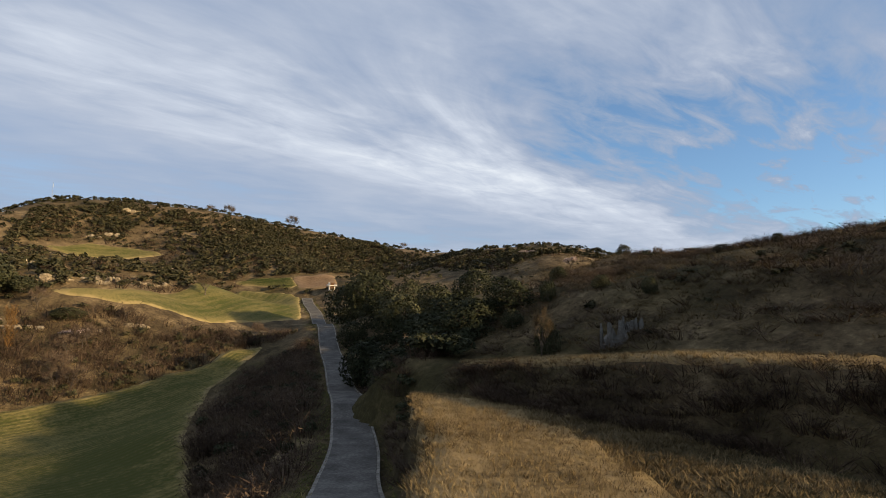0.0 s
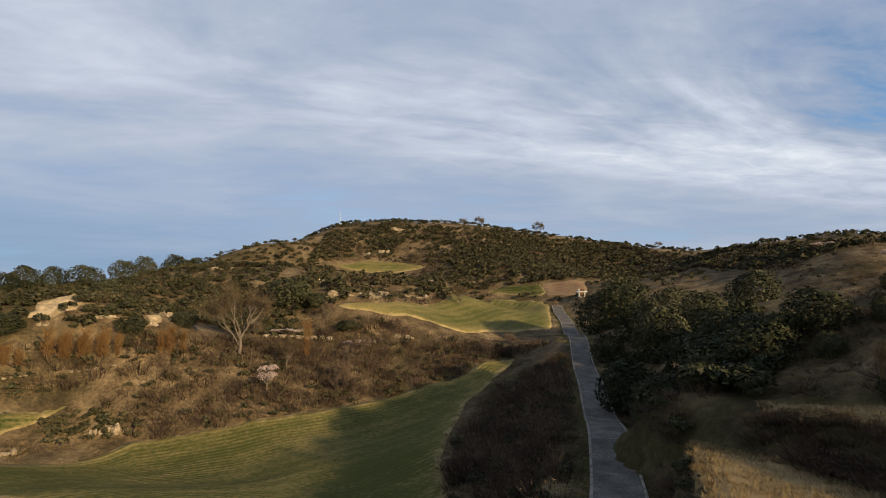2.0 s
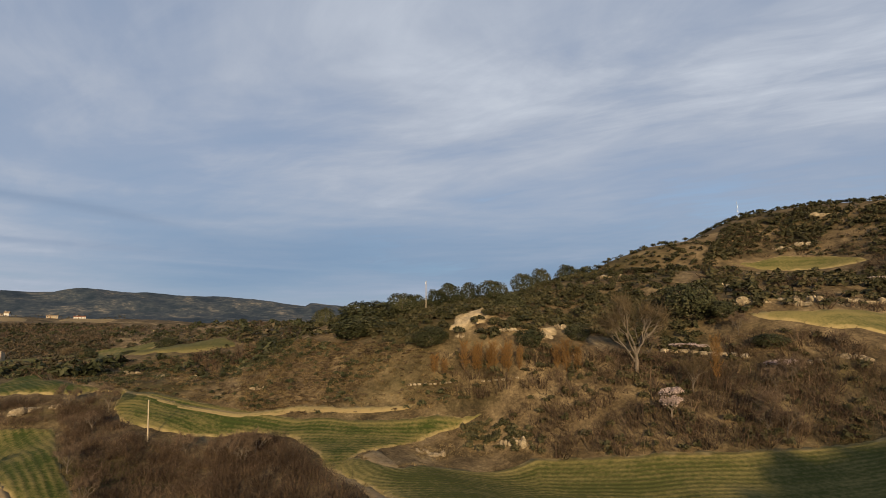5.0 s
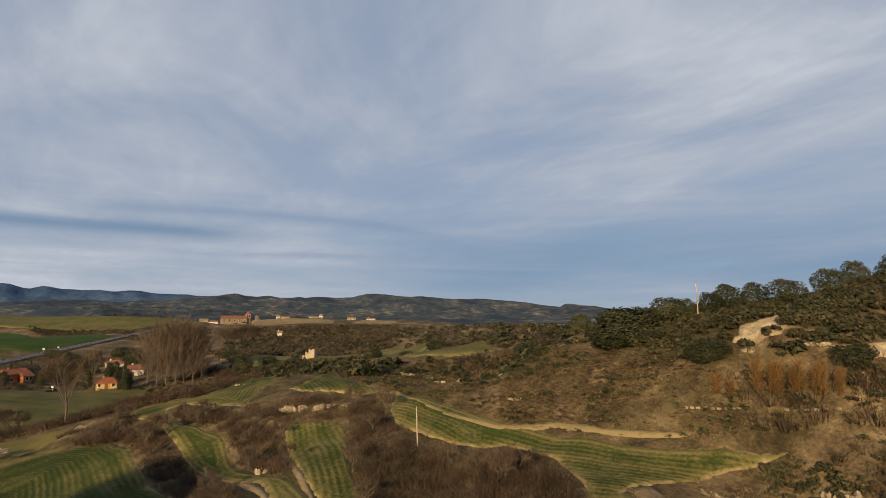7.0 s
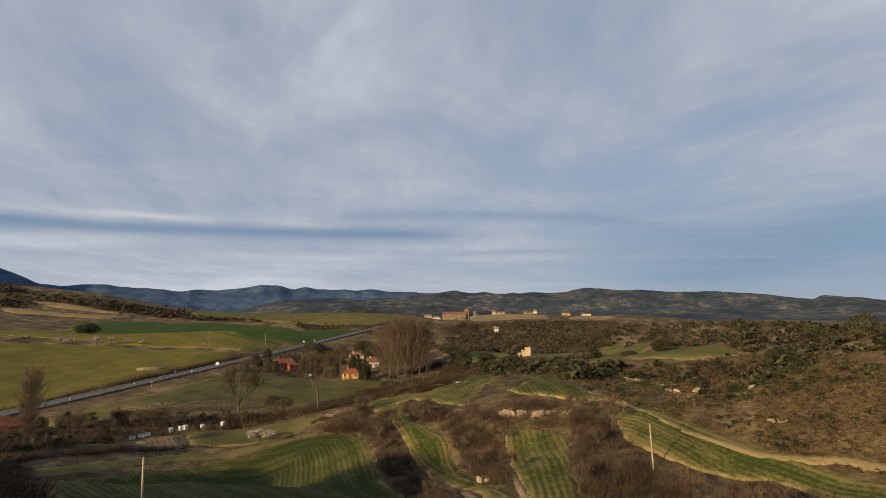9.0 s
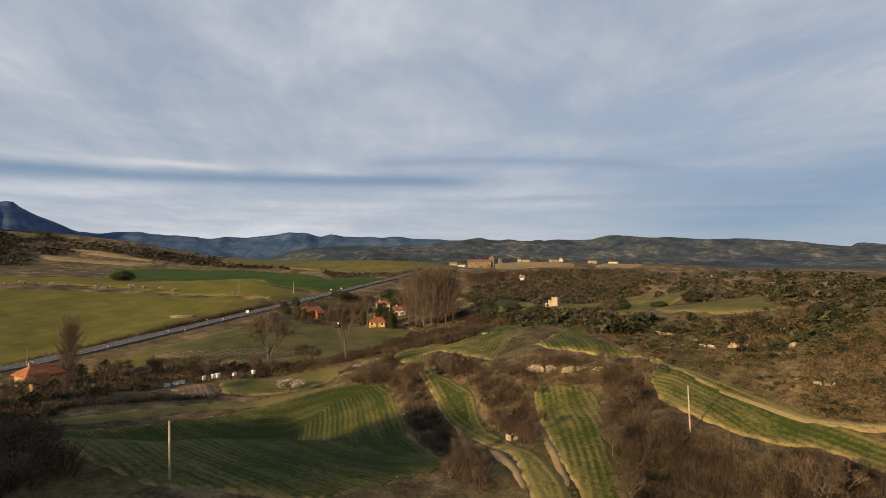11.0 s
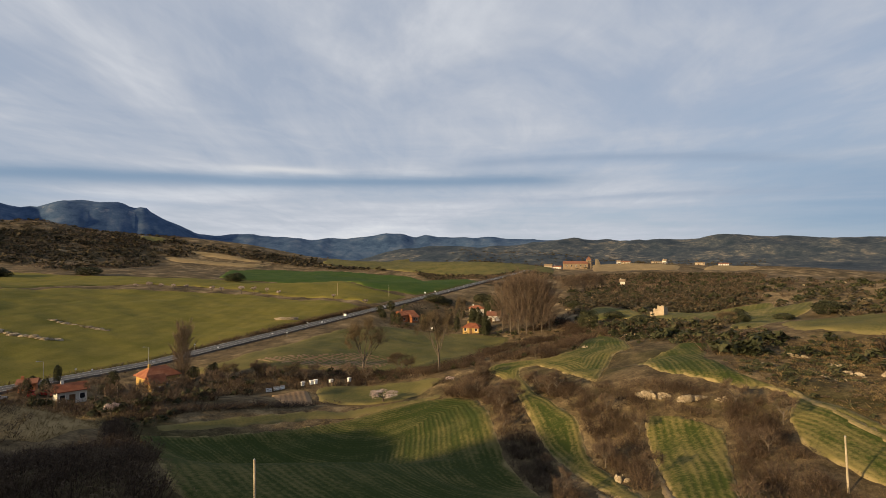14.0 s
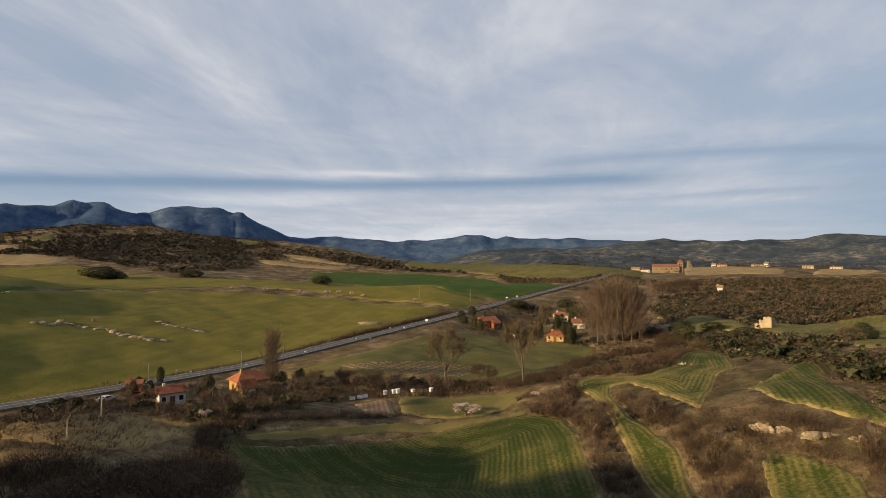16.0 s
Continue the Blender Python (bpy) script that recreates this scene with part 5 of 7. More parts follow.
tagged(ribbon("road_line", HIGHWAY_LINE, 0.0, 0.10, 0.27, WHITE_LINE, 0.02, 4.0), "thin white centre line painted on the main road", "road marking", kind="structure")

# ---- plants ----
LEAF_OAK = foliage("holm_oak_leaves", [(0.014, 0.017, 0.009), (0.028, 0.032, 0.016), (0.048, 0.050, 0.026), (0.084, 0.080, 0.044)])
LEAF_SCRUB = foliage("scrub_leaves", [(0.018, 0.020, 0.010), (0.035, 0.035, 0.018), (0.057, 0.052, 0.027), (0.092, 0.077, 0.042)])
TWIG_BROWN = foliage("bare_thicket_twigs", [(0.022, 0.016, 0.012), (0.042, 0.029, 0.020), (0.071, 0.049, 0.033), (0.128, 0.092, 0.061)])
TWIG_GREY = foliage("bare_tree_twigs", [(0.060, 0.043, 0.031), (0.11, 0.080, 0.057), (0.18, 0.135, 0.098)])
TWIG_DULL = foliage("dull_twigs", [(0.050, 0.036, 0.026), (0.095, 0.068, 0.048), (0.16, 0.12, 0.085)])
TWIG_TAN = foliage("tan_tree_twigs", [(0.050, 0.038, 0.022), (0.090, 0.068, 0.040), (0.15, 0.115, 0.070)])
HEATHER = foliage("heather_sprigs", [(0.042, 0.030, 0.019), (0.080, 0.058, 0.035), (0.128, 0.094, 0.056), (0.195, 0.145, 0.086)])
TWIG_ORANGE = foliage("orange_willow_twigs", [(0.075, 0.042, 0.016), (0.135, 0.075, 0.026), (0.20, 0.115, 0.042)])
STRAW = foliage("straw_grass", [(0.075, 0.050, 0.021), (0.15, 0.105, 0.048), (0.25, 0.185, 0.092), (0.35, 0.275, 0.15)])
TUFT = foliage("pasture_tufts", [(0.042, 0.033, 0.017), (0.084, 0.063, 0.031), (0.145, 0.107, 0.053), (0.225, 0.168, 0.088)])
BLOSSOM = foliage("almond_blossom", [(0.20, 0.15, 0.13), (0.36, 0.28, 0.26), (0.55, 0.46, 0.44)])
BARK = paint("grey_bark", [(0.055, 0.045, 0.036), (0.10, 0.083, 0.066), (0.15, 0.125, 0.10)], (0.8, 0.1), 0.95, 0.02, 0.2)
WOODS = foliage("distant_woodland", [(0.024, 0.026, 0.016), (0.045, 0.040, 0.025), (0.075, 0.060, 0.038), (0.125, 0.095, 0.062)])


def leaves(rng, centre, spread, count, size, flat=0.75):
    """Count little leaf sprays strewn over the shell of a lump; corners as an array of triangles."""
    d = rng.normal(size=(count, 3))
    d /= np.linalg.norm(d, axis=1)[:, None]
    d[:, 2] = np.where(d[:, 2] < -0.35, -d[:, 2], d[:, 2])
    at = np.asarray(centre) + d * np.asarray(spread) * rng.uniform(0.72, 1.06, (count, 1))
    n = d + rng.normal(0, 0.65, (count, 3))
    n /= np.linalg.norm(n, axis=1)[:, None]
    u = np.cross(n, rng.normal(size=(count, 3)))
    u /= np.linalg.norm(u, axis=1)[:, None] + 1e-9
    v = np.cross(n, u)
    s = size * rng.uniform(0.55, 1.35, (count, 1))
    k = flat * rng.uniform(0.6, 1.2, (count, 1))
    s = s * 1.2
    return np.stack([at - u * s - v * s * k * 0.6, at + u * s - v * s * k * 0.3, at + u * s * 0.1 + v * s * k], 1)


def stems(rng, count, wide, high, thick, lean=0.5):
    """Thin upright shoots from one foot, each a narrow blade; corners as triangles."""
    a = rng.uniform(0, 6.283, count)
    foot = np.stack([np.cos(a), np.sin(a), 0 * a], -1) * wide * 0.45 * rng.uniform(0, 1, (count, 1)) ** 0.5
    out = np.stack([np.cos(a), np.sin(a), 0 * a], -1) * wide * lean * rng.uniform(0.1, 1, (count, 1))
    tip = foot + out + np.array([0, 0, 1]) * high * rng.uniform(0.5, 1.05, (count, 1)) + rng.normal(0, 0.08 * wide, (count, 3))
    b = rng.uniform(0, 6.283, count)
    side = np.stack([np.cos(b), np.sin(b), 0 * b], -1) * thick * rng.uniform(0.6, 1.4, (count, 1))
    return np.stack([foot - side, foot + side, tip], 1)


def shrub(rng, count, size):
    """An evergreen shrub about 1 m wide and high: a few lumps of sprays."""
    lumps = rng.integers(2, 5)
    parts = []
    for _ in range(lumps):
        c = (*rng.uniform(-0.24, 0.24, 2), rng.uniform(0.28, 0.55))
        parts.append(leaves(rng, c, rng.uniform(0.2, 0.36, 3), max(4, count // lumps), size))
    return np.concatenate(parts)


def thicket_bush(rng, shoots, buds, bud=0.055):
    """A leafless bush about 1 m wide and high."""
    q = [stems(rng, shoots, 0.9, 0.85, 0.010 + 0.26 / shoots, 0.75)]
    tips = q[0][:, 2]
    for _ in range(2):
        d = rng.normal(0, 1, (shoots, 3)) * (0.11, 0.11, 0.08) + np.array([0, 0, 0.05])
        base = tips * rng.uniform(0.75, 1.0, (shoots, 1))
        s = rng.normal(0, 0.004 + 0.10 / shoots, (shoots, 3))
        q.append(np.stack([base - s, base + s, base + d * 1.2], 1))
    if buds:
        q.append(leaves(rng, (0, 0, 0.42), (0.46, 0.46, 0.40), buds, bud, 0.45))
    return np.concatenate(q)


def tuft(rng, blades):
    return stems(rng, blades, 0.75, 0.8, 0.035, 0.8)


def joined(quads):
    quads = np.asarray(quads)
    return quads.reshape(-1, 3), np.arange(quads.shape[0] * quads.shape[1]).reshape(quads.shape[:2])


def strewn(rng, outline, count, keep=None, gap=0.0, clear_of=0.0):
    """Random places within an outline, denser in patches; gap keeps them from fields and roads."""
    ring = np.array(outline)
    out = np.zeros((0, 2))
    for _ in range(30):
        p = rng.uniform(ring.min(0), ring.max(0), (count * 3, 2))
        p = p[inside(p[:, 0], p[:, 1], outline)]
        if keep is not None:
            p = p[0.5 + 0.5 * bumps(p[:, 0], p[:, 1], keep[0], 11) > rng.uniform(keep[1], keep[2], len(p))]
        if gap:
            for _, o, _, _ in FIELDS:
                b = np.array(o)
                near = (p[:, 0] > b[:, 0].min()) & (p[:, 0] < b[:, 0].max()) & (p[:, 1] > b[:, 1].min()) & (p[:, 1] < b[:, 1].max())
                if near.any():
                    p = p[~(near & inside(p[:, 0], p[:, 1], o))]
                if clear_of:
                    near = (p[:, 0] > b[:, 0].min() - clear_of) & (p[:, 0] < b[:, 0].max() + clear_of) & (p[:, 1] > b[:, 1].min() - clear_of) & (p[:, 1] < b[:, 1].max() + clear_of)
                    if near.any():
                        p = p[~(near & (to_edge(p[:, 0], p[:, 1], o)[0] < clear_of))]
            for line, wide in ((LANE_LINE, 2.0), (HIGHWAY_LINE, 6.0)):
                p = p[to_edge(p[:, 0], p[:, 1], line, False)[0] > wide + gap]
        out = np.concatenate([out, p])
        if len(out) >= count:
            break
    return out[:count]


def growth(name, label, category, places, forms, wide, high, mat, seed, sink=0.08):
    """Many plants, too many to count, as one object of stuff. wide, high: least and most, in metres."""
    rng = np.random.default_rng(seed)
    z = ground_height(places[:, 0], places[:, 1])
    quads = []
    for (x, y), g in zip(places, z):
        f = forms[rng.integers(len(forms))]
        a, k = rng.uniform(0, 6.283), rng.beta(1.6, 2.2)
        w, h = wide[0] + (wide[1] - wide[0]) * k * rng.uniform(0.8, 1.2), high[0] + (high[1] - high[0]) * k * rng.uniform(0.7, 1.3)
        c, s = math.cos(a) * w, math.sin(a) * w
        q = np.empty_like(f)
        q[..., 0] = f[..., 0] * c - f[..., 1] * s + x
        q[..., 1] = f[..., 0] * s + f[..., 1] * c + y
        q[..., 2] = f[..., 2] * h + g - sink * h
        quads.append(q)
    v, f = joined(np.concatenate(quads))
    return tagged(sheet(name, v, f, mat, False), label, category, kind="stuff")


RNG = np.random.default_rng(5)
SHRUBS = [shrub(RNG, 64, 0.135) for _ in range(6)]
SHRUBS_FAR = [shrub(RNG, 18, 0.26) for _ in range(6)]
SHRUBS_NEAR = [shrub(RNG, 230, 0.07) for _ in range(5)]
BUSHES = [thicket_bush(RNG, 16, 16) for _ in range(6)]
BUSHES_NEAR = [thicket_bush(RNG, 36, 34) for _ in range(6)]
BUSHES_CLOSE = [thicket_bush(RNG, 54, 20, 0.03) for _ in range(6)]
BUSHES_FAR = [thicket_bush(RNG, 8, 14) for _ in range(6)]
TUFTS = [tuft(RNG, 12) for _ in range(6)]
TUFTS_NEAR = [tuft(RNG, 16) for _ in range(6)]


def grow(zones, name, label, category, forms, wide, high, mat, seed, keep=None, gap=0.0, clear_of=0.0):
    rng = np.random.default_rng(seed)
    p = np.concatenate([strewn(rng, z, n, keep, gap, clear_of) for z, n in zones])
    growth(name, label, category, p, forms, wide, high, mat, seed)


HILL_RING = [(-math.sin(radians(a)) * r, math.cos(radians(a)) * r) for r, turns in ((345, range(-30, 66, 8)), (165, range(65, -31, -8))) for a in turns]
LEFT_RING = [(-math.sin(radians(a)) * r, math.cos(radians(a)) * r) for r, turns in ((210, range(48, 90, 6)), (118, range(84, 50, -6))) for a in turns]
BUSHES_SOFT = [thicket_bush(np.random.default_rng(60 + k), 44, 40, 0.034) for k in range(5)]
SHRUBS_MID = [shrub(RNG, 28, 0.165) for _ in range(6)]
SPRIGS = [shrub(RNG, 22, 0.15) for _ in range(6)]
grow([(GROVE_FLOOR, 220), (GROVE_EDGE, 70)], "grove_undergrowth", "dark evergreen undergrowth beneath a grove", "undergrowth", SHRUBS_NEAR, (1.5, 3.4), (1.2, 2.6), LEAF_OAK, 24, None, 0.6)
grow([(HILL_RING, 3700), (LEFT_RING, 500)], "heath_scrub", "evergreen scrub spread over the stony hilltop", "scrub", SHRUBS_MID, (1.6, 3.8), (1.2, 2.7), LEAF_SCRUB, 25, (16.0, 0.0, 0.7), 0.5)
grow([(SCRUB_HILL, 4200), (SCRUB_HILL_FOOT, 520)], "hillside_scrub", "dense dark evergreen scrub over a stony hillside", "scrub", SHRUBS_MID, (1.6, 3.6), (1.2, 2.7), LEAF_SCRUB, 1, (16.0, 0.0, 0.62), 0.5)
grow([(SCRUB_HILL, 1300), (SCRUB_HILL_FOOT, 380)], "hillside_brush", "leafless brown brush among the hillside scrub", "brush", BUSHES_FAR, (1.6, 3.4), (1.0, 2.2), TWIG_BROWN, 2, (11.0, 0.2, 0.8), 0.5)
grow([(SCRUB_LEFT, 1500)], "slope_scrub", "olive-green evergreen scrub on the near slope", "scrub", SHRUBS, (1.2, 3.0), (1.0, 2.4), LEAF_SCRUB, 3, (9.0, 0.0, 0.62), 0.5)
grow([(FRONT_SLOPE, 1000)], "front_scrub", "dense olive-green evergreen scrub covering the near hillside", "scrub", SHRUBS, (1.3, 3.0), (1.0, 2.3), LEAF_SCRUB, 32, (10.0, 0.0, 0.5), 0.5)
grow([(SCRUB_LEFT, 420)], "slope_brush", "brown leafless brush on the near slope", "brush", BUSHES, (1.2, 2.4), (0.8, 1.9), TWIG_BROWN, 4, (9.0, 0.1, 0.8), 0.5)
grow([(BROWN_BANK, 900)], "bank_thicket", "tangled brown leafless thicket on a terrace bank", "thicket", BUSHES, (1.3, 2.6), (1.0, 2.6), TWIG_BROWN, 5, None, 0.3)
grow([(BROWN_BANK, 260), (WEDGE_BANK, 50)], "bank_scrub", "scattered evergreen shrubs on a terrace bank", "scrub", SHRUBS, (0.9, 2.0), (0.7, 1.7), LEAF_SCRUB, 6, (8.0, 0.2, 0.7), 0.3)
grow([(TUFT_SLOPE, 2200), (TUFT_SLOPE_WEST, 2200), (MID_SCRUB, 300), (WEDGE_BANK, 120), (BROWN_BANK, 300)], "pasture_tussocks", "low dry tussocks over a brown pasture slope", "grass", TUFTS, (0.7, 1.8), (0.3, 0.8), TUFT, 7, (7.0, 0.0, 0.7), 0.3)
grow([(TUFT_SLOPE, 360), (TUFT_SLOPE_WEST, 360), (MID_SCRUB, 120)], "pasture_scrub", "small dark shrubs dotted over a pasture slope", "scrub", SHRUBS_MID, (0.6, 1.7), (0.45, 1.2), LEAF_OAK, 8, (7.0, 0.2, 0.8), 0.3)
grow([(RIGHT_SLOPE, 700), (RIGHT_CREST, 420)], "shaded_brush", "low brown brush on a shaded slope", "brush", BUSHES, (0.9, 2.0), (0.35, 0.9), TWIG_BROWN, 26, (9.0, 0.1, 0.8), 0.3)
grow([(NEAR_SLOPE, 520)], "slope_bracken", "soft brown bracken and low brush on a hillside", "brush", BUSHES_SOFT, (0.9, 2.2), (0.3, 0.85), TWIG_DULL, 34, (7.0, 0.1, 0.75), 0.3)
grow([(NEAR_SLOPE, 2600)], "slope_grass", "thin brown winter grass on a hillside", "grass", TUFTS_NEAR, (0.4, 1.0), (0.14, 0.42), TUFT, 35, (5.0, 0.0, 0.7), 0.3)
grow([(BANK_FACE, 330)], "bank_brambles", "dense dark-brown brambles covering a steep bank", "brambles", BUSHES_SOFT, (0.8, 1.7), (0.4, 1.0), TWIG_BROWN, 36, None, 0.2)
grow([(SHADED_FLAT, 1700), (BANK_FACE, 300)], "bank_foot_grass", "dull brown grass at the foot of a bank", "grass", TUFTS_NEAR, (0.35, 0.8), (0.15, 0.4), TUFT, 37)
grow([(RIGHT_SLOPE, 150), (RIGHT_CREST, 90), (GROVE_EDGE, 40)], "shaded_scrub", "low dark scrub on a shaded slope", "scrub", SHRUBS, (0.5, 1.7), (0.4, 1.1), LEAF_SCRUB, 9, (8.0, 0.2, 0.8), 0.3)
grow([(RIGHT_SLOPE, 2400), (RIGHT_CREST, 1200)], "shaded_tussocks", "brown grass tussocks on a shaded slope", "grass", TUFTS, (0.6, 1.3), (0.3, 0.7), TUFT, 10, (7.0, 0.0, 0.6), 0.3)
grow([(LANE_BANK, 190)], "bramble_bank", "dark bramble bank beside the lane", "brambles", BUSHES_CLOSE, (0.8, 1.7), (0.3, 0.75), TWIG_BROWN, 11, None, 0.2)
grow([(LANE_THICKET, 620), (GROVE_EDGE, 110)], "lane_thicket", "dense dark-brown leafless thicket below the lane", "thicket", BUSHES_NEAR, (1.0, 2.4), (0.7, 2.1), TWIG_BROWN, 12, (7.0, 0.0, 0.55), 0.7)
grow([(LANE_THICKET, 60), (LANE_BANK, 16)], "lane_scrub", "dark evergreen shrubs among the lane thicket", "scrub", SHRUBS_NEAR, (1.0, 2.0), (0.8, 1.6), LEAF_OAK, 33, None, 0.6)
grow([(THICKET_LEFT, 300)], "field_thicket", "brown leafless thicket at a field corner", "thicket", BUSHES_NEAR, (1.2, 2.4), (1.4, 2.6), TWIG_BROWN, 13, None, 0.3, 0.7)
grow([(THICKET_A, 300), (THICKET_B, 240), (THICKET_C, 420), (THICKET_D, 110)], "terrace_thicket", "dense reddish-brown leafless thicket between terraces", "thicket", BUSHES_NEAR, (1.1, 2.2), (0.9, 1.9), TWIG_BROWN, 14, None, 1.0, 0.8)
grow([(STREAM_HEDGE, 240), (ROAD_HEDGE, 560), (HOUSE_HEDGE, 420), (ROAD_VERGE, 260)], "valley_hedge", "brown leafless hedges along the stream and road", "hedge", BUSHES, (1.6, 3.4), (1.0, 3.0), TWIG_BROWN, 15, None, 0.3, 0.7)
grow([(HOUSE_HEDGE, 160), (ROAD_HEDGE, 60), (FARM_TREES, 90)], "garden_shrubs", "evergreen shrubs round the valley houses", "shrubs", SHRUBS, (1.5, 3.2), (1.2, 3.0), LEAF_OAK, 16, None, 0.3)
grow([(TUFT_SLOPE, 2300), (TUFT_SLOPE_WEST, 700), (MID_SCRUB, 160), (SCRUB_LEFT, 300), (FRONT_SLOPE, 260)], "heather", "brown heather clumps over a dry slope", "heather", SPRIGS, (0.5, 1.5), (0.25, 0.7), HEATHER, 27, (6.0, 0.0, 0.8), 0.3)
grow([(DARK_CORNER, 420)], "corner_thicket", "dark leafless thicket in deep shade", "thicket", BUSHES_NEAR, (1.4, 2.8), (1.2, 2.6), TWIG_BROWN, 17, None, 0.3)
grow([(VALLEY_SCRUB, 620), (VALLEY_SCRUB_NEAR, 260), (VALLEY_FLOOR, 200)], "valley_scrub", "dark evergreen scrub across the valley floor", "scrub", SHRUBS_MID, (1.2, 3.6), (0.8, 2.3), LEAF_OAK, 18, (18.0, 0.0, 0.75), 0.6)
grow([(VALLEY_SCRUB, 210), (VALLEY_SCRUB_NEAR, 60), (FAR_WOODS, 260)], "valley_oak_scrub", "taller dark holm oak clumps across the valley floor", "scrub", SHRUBS_MID, (3.0, 5.6), (2.4, 4.4), LEAF_OAK, 43, (40.0, 0.1, 0.9), 0.6)
grow([(VALLEY_SCRUB, 420), (VALLEY_SCRUB_NEAR, 110), (FARM_TREES, 160)], "valley_brush", "brown leafless brush across the valley floor", "brush", BUSHES_FAR, (2.2, 5.0), (1.5, 3.6), TWIG_BROWN, 19, (22.0, 0.1, 0.8), 0.6)
grow([(FAR_BELT, 1900), (HILL_WOODS, 1500)], "distant_woods", "mixed brown and dark green woods far off", "woods", [f[:12] for f in SHRUBS_FAR], (4.0, 9.0), (2.5, 5.5), WOODS, 20, (45.0, 0.0, 0.75), 1.0)
KNOLL = [(-60, -690), (-60, -960), (-330, -985), (-500, -880), (-455, -745), (-330, -700), (-200, -690)]
grow([(KNOLL, 2000)], "knoll_scrub", "dark evergreen scrub over a rocky knoll", "scrub", [f[:14] for f in SHRUBS_FAR], (3.0, 7.0), (1.8, 4.0), WOODS, 38, (26.0, 0.0, 0.7), 1.0)
grow([(HILL_WOODS, 1800), (KNOLL, 1300), (FAR_WOODS, 2600)], "distant_brush", "leafless brown brush filling the far woods", "brush", [f[:14] for f in BUSHES_FAR], (4.0, 8.0), (2.0, 4.2), TWIG_DULL, 28, (38.0, 0.1, 0.8), 1.0)
grow([(FAR_WOODS, 2300), (VALLEY_SCRUB, 500)], "valley_woods", "mixed brown and dark green woods across the valley", "woods", SHRUBS_MID, (2.2, 5.5), (1.5, 3.8), WOODS, 29, (55.0, 0.1, 0.9), 1.0)
grow([(VALLEY_FLOOR, 1300)], "valley_heath", "low brown heath on the valley floor", "heath", SHRUBS_MID, (0.8, 2.0), (0.35, 0.9), HEATHER, 30, (12.0, 0.0, 0.8), 0.5)
# Brush added over the meadow's near end to deepen the shade there.
grow([(NEAR_CORNER, 380)], "corner_brush", "low brown brush added to darken a shaded corner", "brush", BUSHES, (1.0, 2.2), (0.5, 1.3), TWIG_BROWN, 31)
grow([(DRY_GRASS_SLOPE, 5000), (DRY_GRASS_LEDGE, 1500)], "dry_grass", "tall bleached straw grass in clumps", "grass", TUFTS_NEAR, (0.28, 0.62), (0.16, 0.40), STRAW, 21)
grow([(ROUGH_MEADOW, 1400)], "meadow_tussocks", "yellow winter tussocks in a rough meadow", "grass", TUFTS, (0.7, 1.6), (0.4, 0.9), STRAW, 22)


for k, line_ in enumerate(HEDGE_LINES):
    s_ = strewn(np.random.default_rng(95 + k), [(min(p[0] for p in line_) - 3, min(p[1] for p in line_) - 3), (max(p[0] for p in line_) + 3, min(p[1] for p in line_) - 3), (max(p[0] for p in line_) + 3, max(p[1] for p in line_) + 3), (min(p[0] for p in line_) - 3, max(p[1] for p in line_) + 3)], 2600, None, 0.4)
    s_ = s_[to_edge(s_[:, 0], s_[:, 1], line_, False)[0] < (3.2 if k < 3 else 1.3)][:(330 if k < 3 else 120)]
    growth("hedgerow", "tangled dark-brown leafless hedgerow along the stream", "hedge", s_, BUSHES, (1.8, 3.4), (1.4, 3.6) if k < 3 else (0.6, 1.4), TWIG_BROWN, 100 + k)
GREEN_TUFT = foliage("verge_grass_blades", [(0.035, 0.048, 0.012), (0.065, 0.080, 0.020), (0.12, 0.115, 0.035), (0.22, 0.17, 0.07)])


def verge(line, sides, step, seed):
    """Places scattered along both sides of a road."""
    rng = np.random.default_rng(seed)
    pts = np.array(line)
    run = np.concatenate([[0], np.cumsum(np.hypot(*np.diff(pts, axis=0).T))])
    s = np.arange(0, run[-1], step)
    c = np.stack([np.interp(s, run, pts[:, 0]), np.interp(s, run, pts[:, 1])], -1)
    d = np.gradient(c, axis=0)
    n = np.stack([d[:, 1], -d[:, 0]], -1) / np.hypot(d[:, 0], d[:, 1])[:, None]
    return np.concatenate([c + n * rng.uniform(lo, hi, (len(c), 1)) for lo, hi in sides])


growth("field_margin_grass", "dry straw grass along the edges of the wheat fields", "grass", np.concatenate([verge(f + f[:1], ((-0.9, 0.9), (-0.4, 1.4)), 0.7, 97) for f in (BIG_FIELD, STRIP_FIELD, LOWER_FIELD, TONGUE_FIELD, CURVED_FIELD)]), TUFTS, (0.5, 1.1), (0.15, 0.5), TUFT, 98)
growth("verge_grass", "short green and straw grass along the lane's edges", "grass", verge(LANE_LINE, ((-3.6, -1.55), (-2.3, -1.55), (1.85, 2.4)), 0.36, 90), TUFTS, (0.35, 0.8), (0.10, 0.32), GREEN_TUFT, 91)
growth("roadside_weeds", "dry weeds and low brush along the main road", "weeds", verge(HIGHWAY_LINE, ((-8.0, -4.6), (-6.5, -4.6), (4.8, 7.0)), 1.7, 92), BUSHES_FAR, (1.0, 2.2), (0.6, 1.5), TWIG_BROWN, 93)


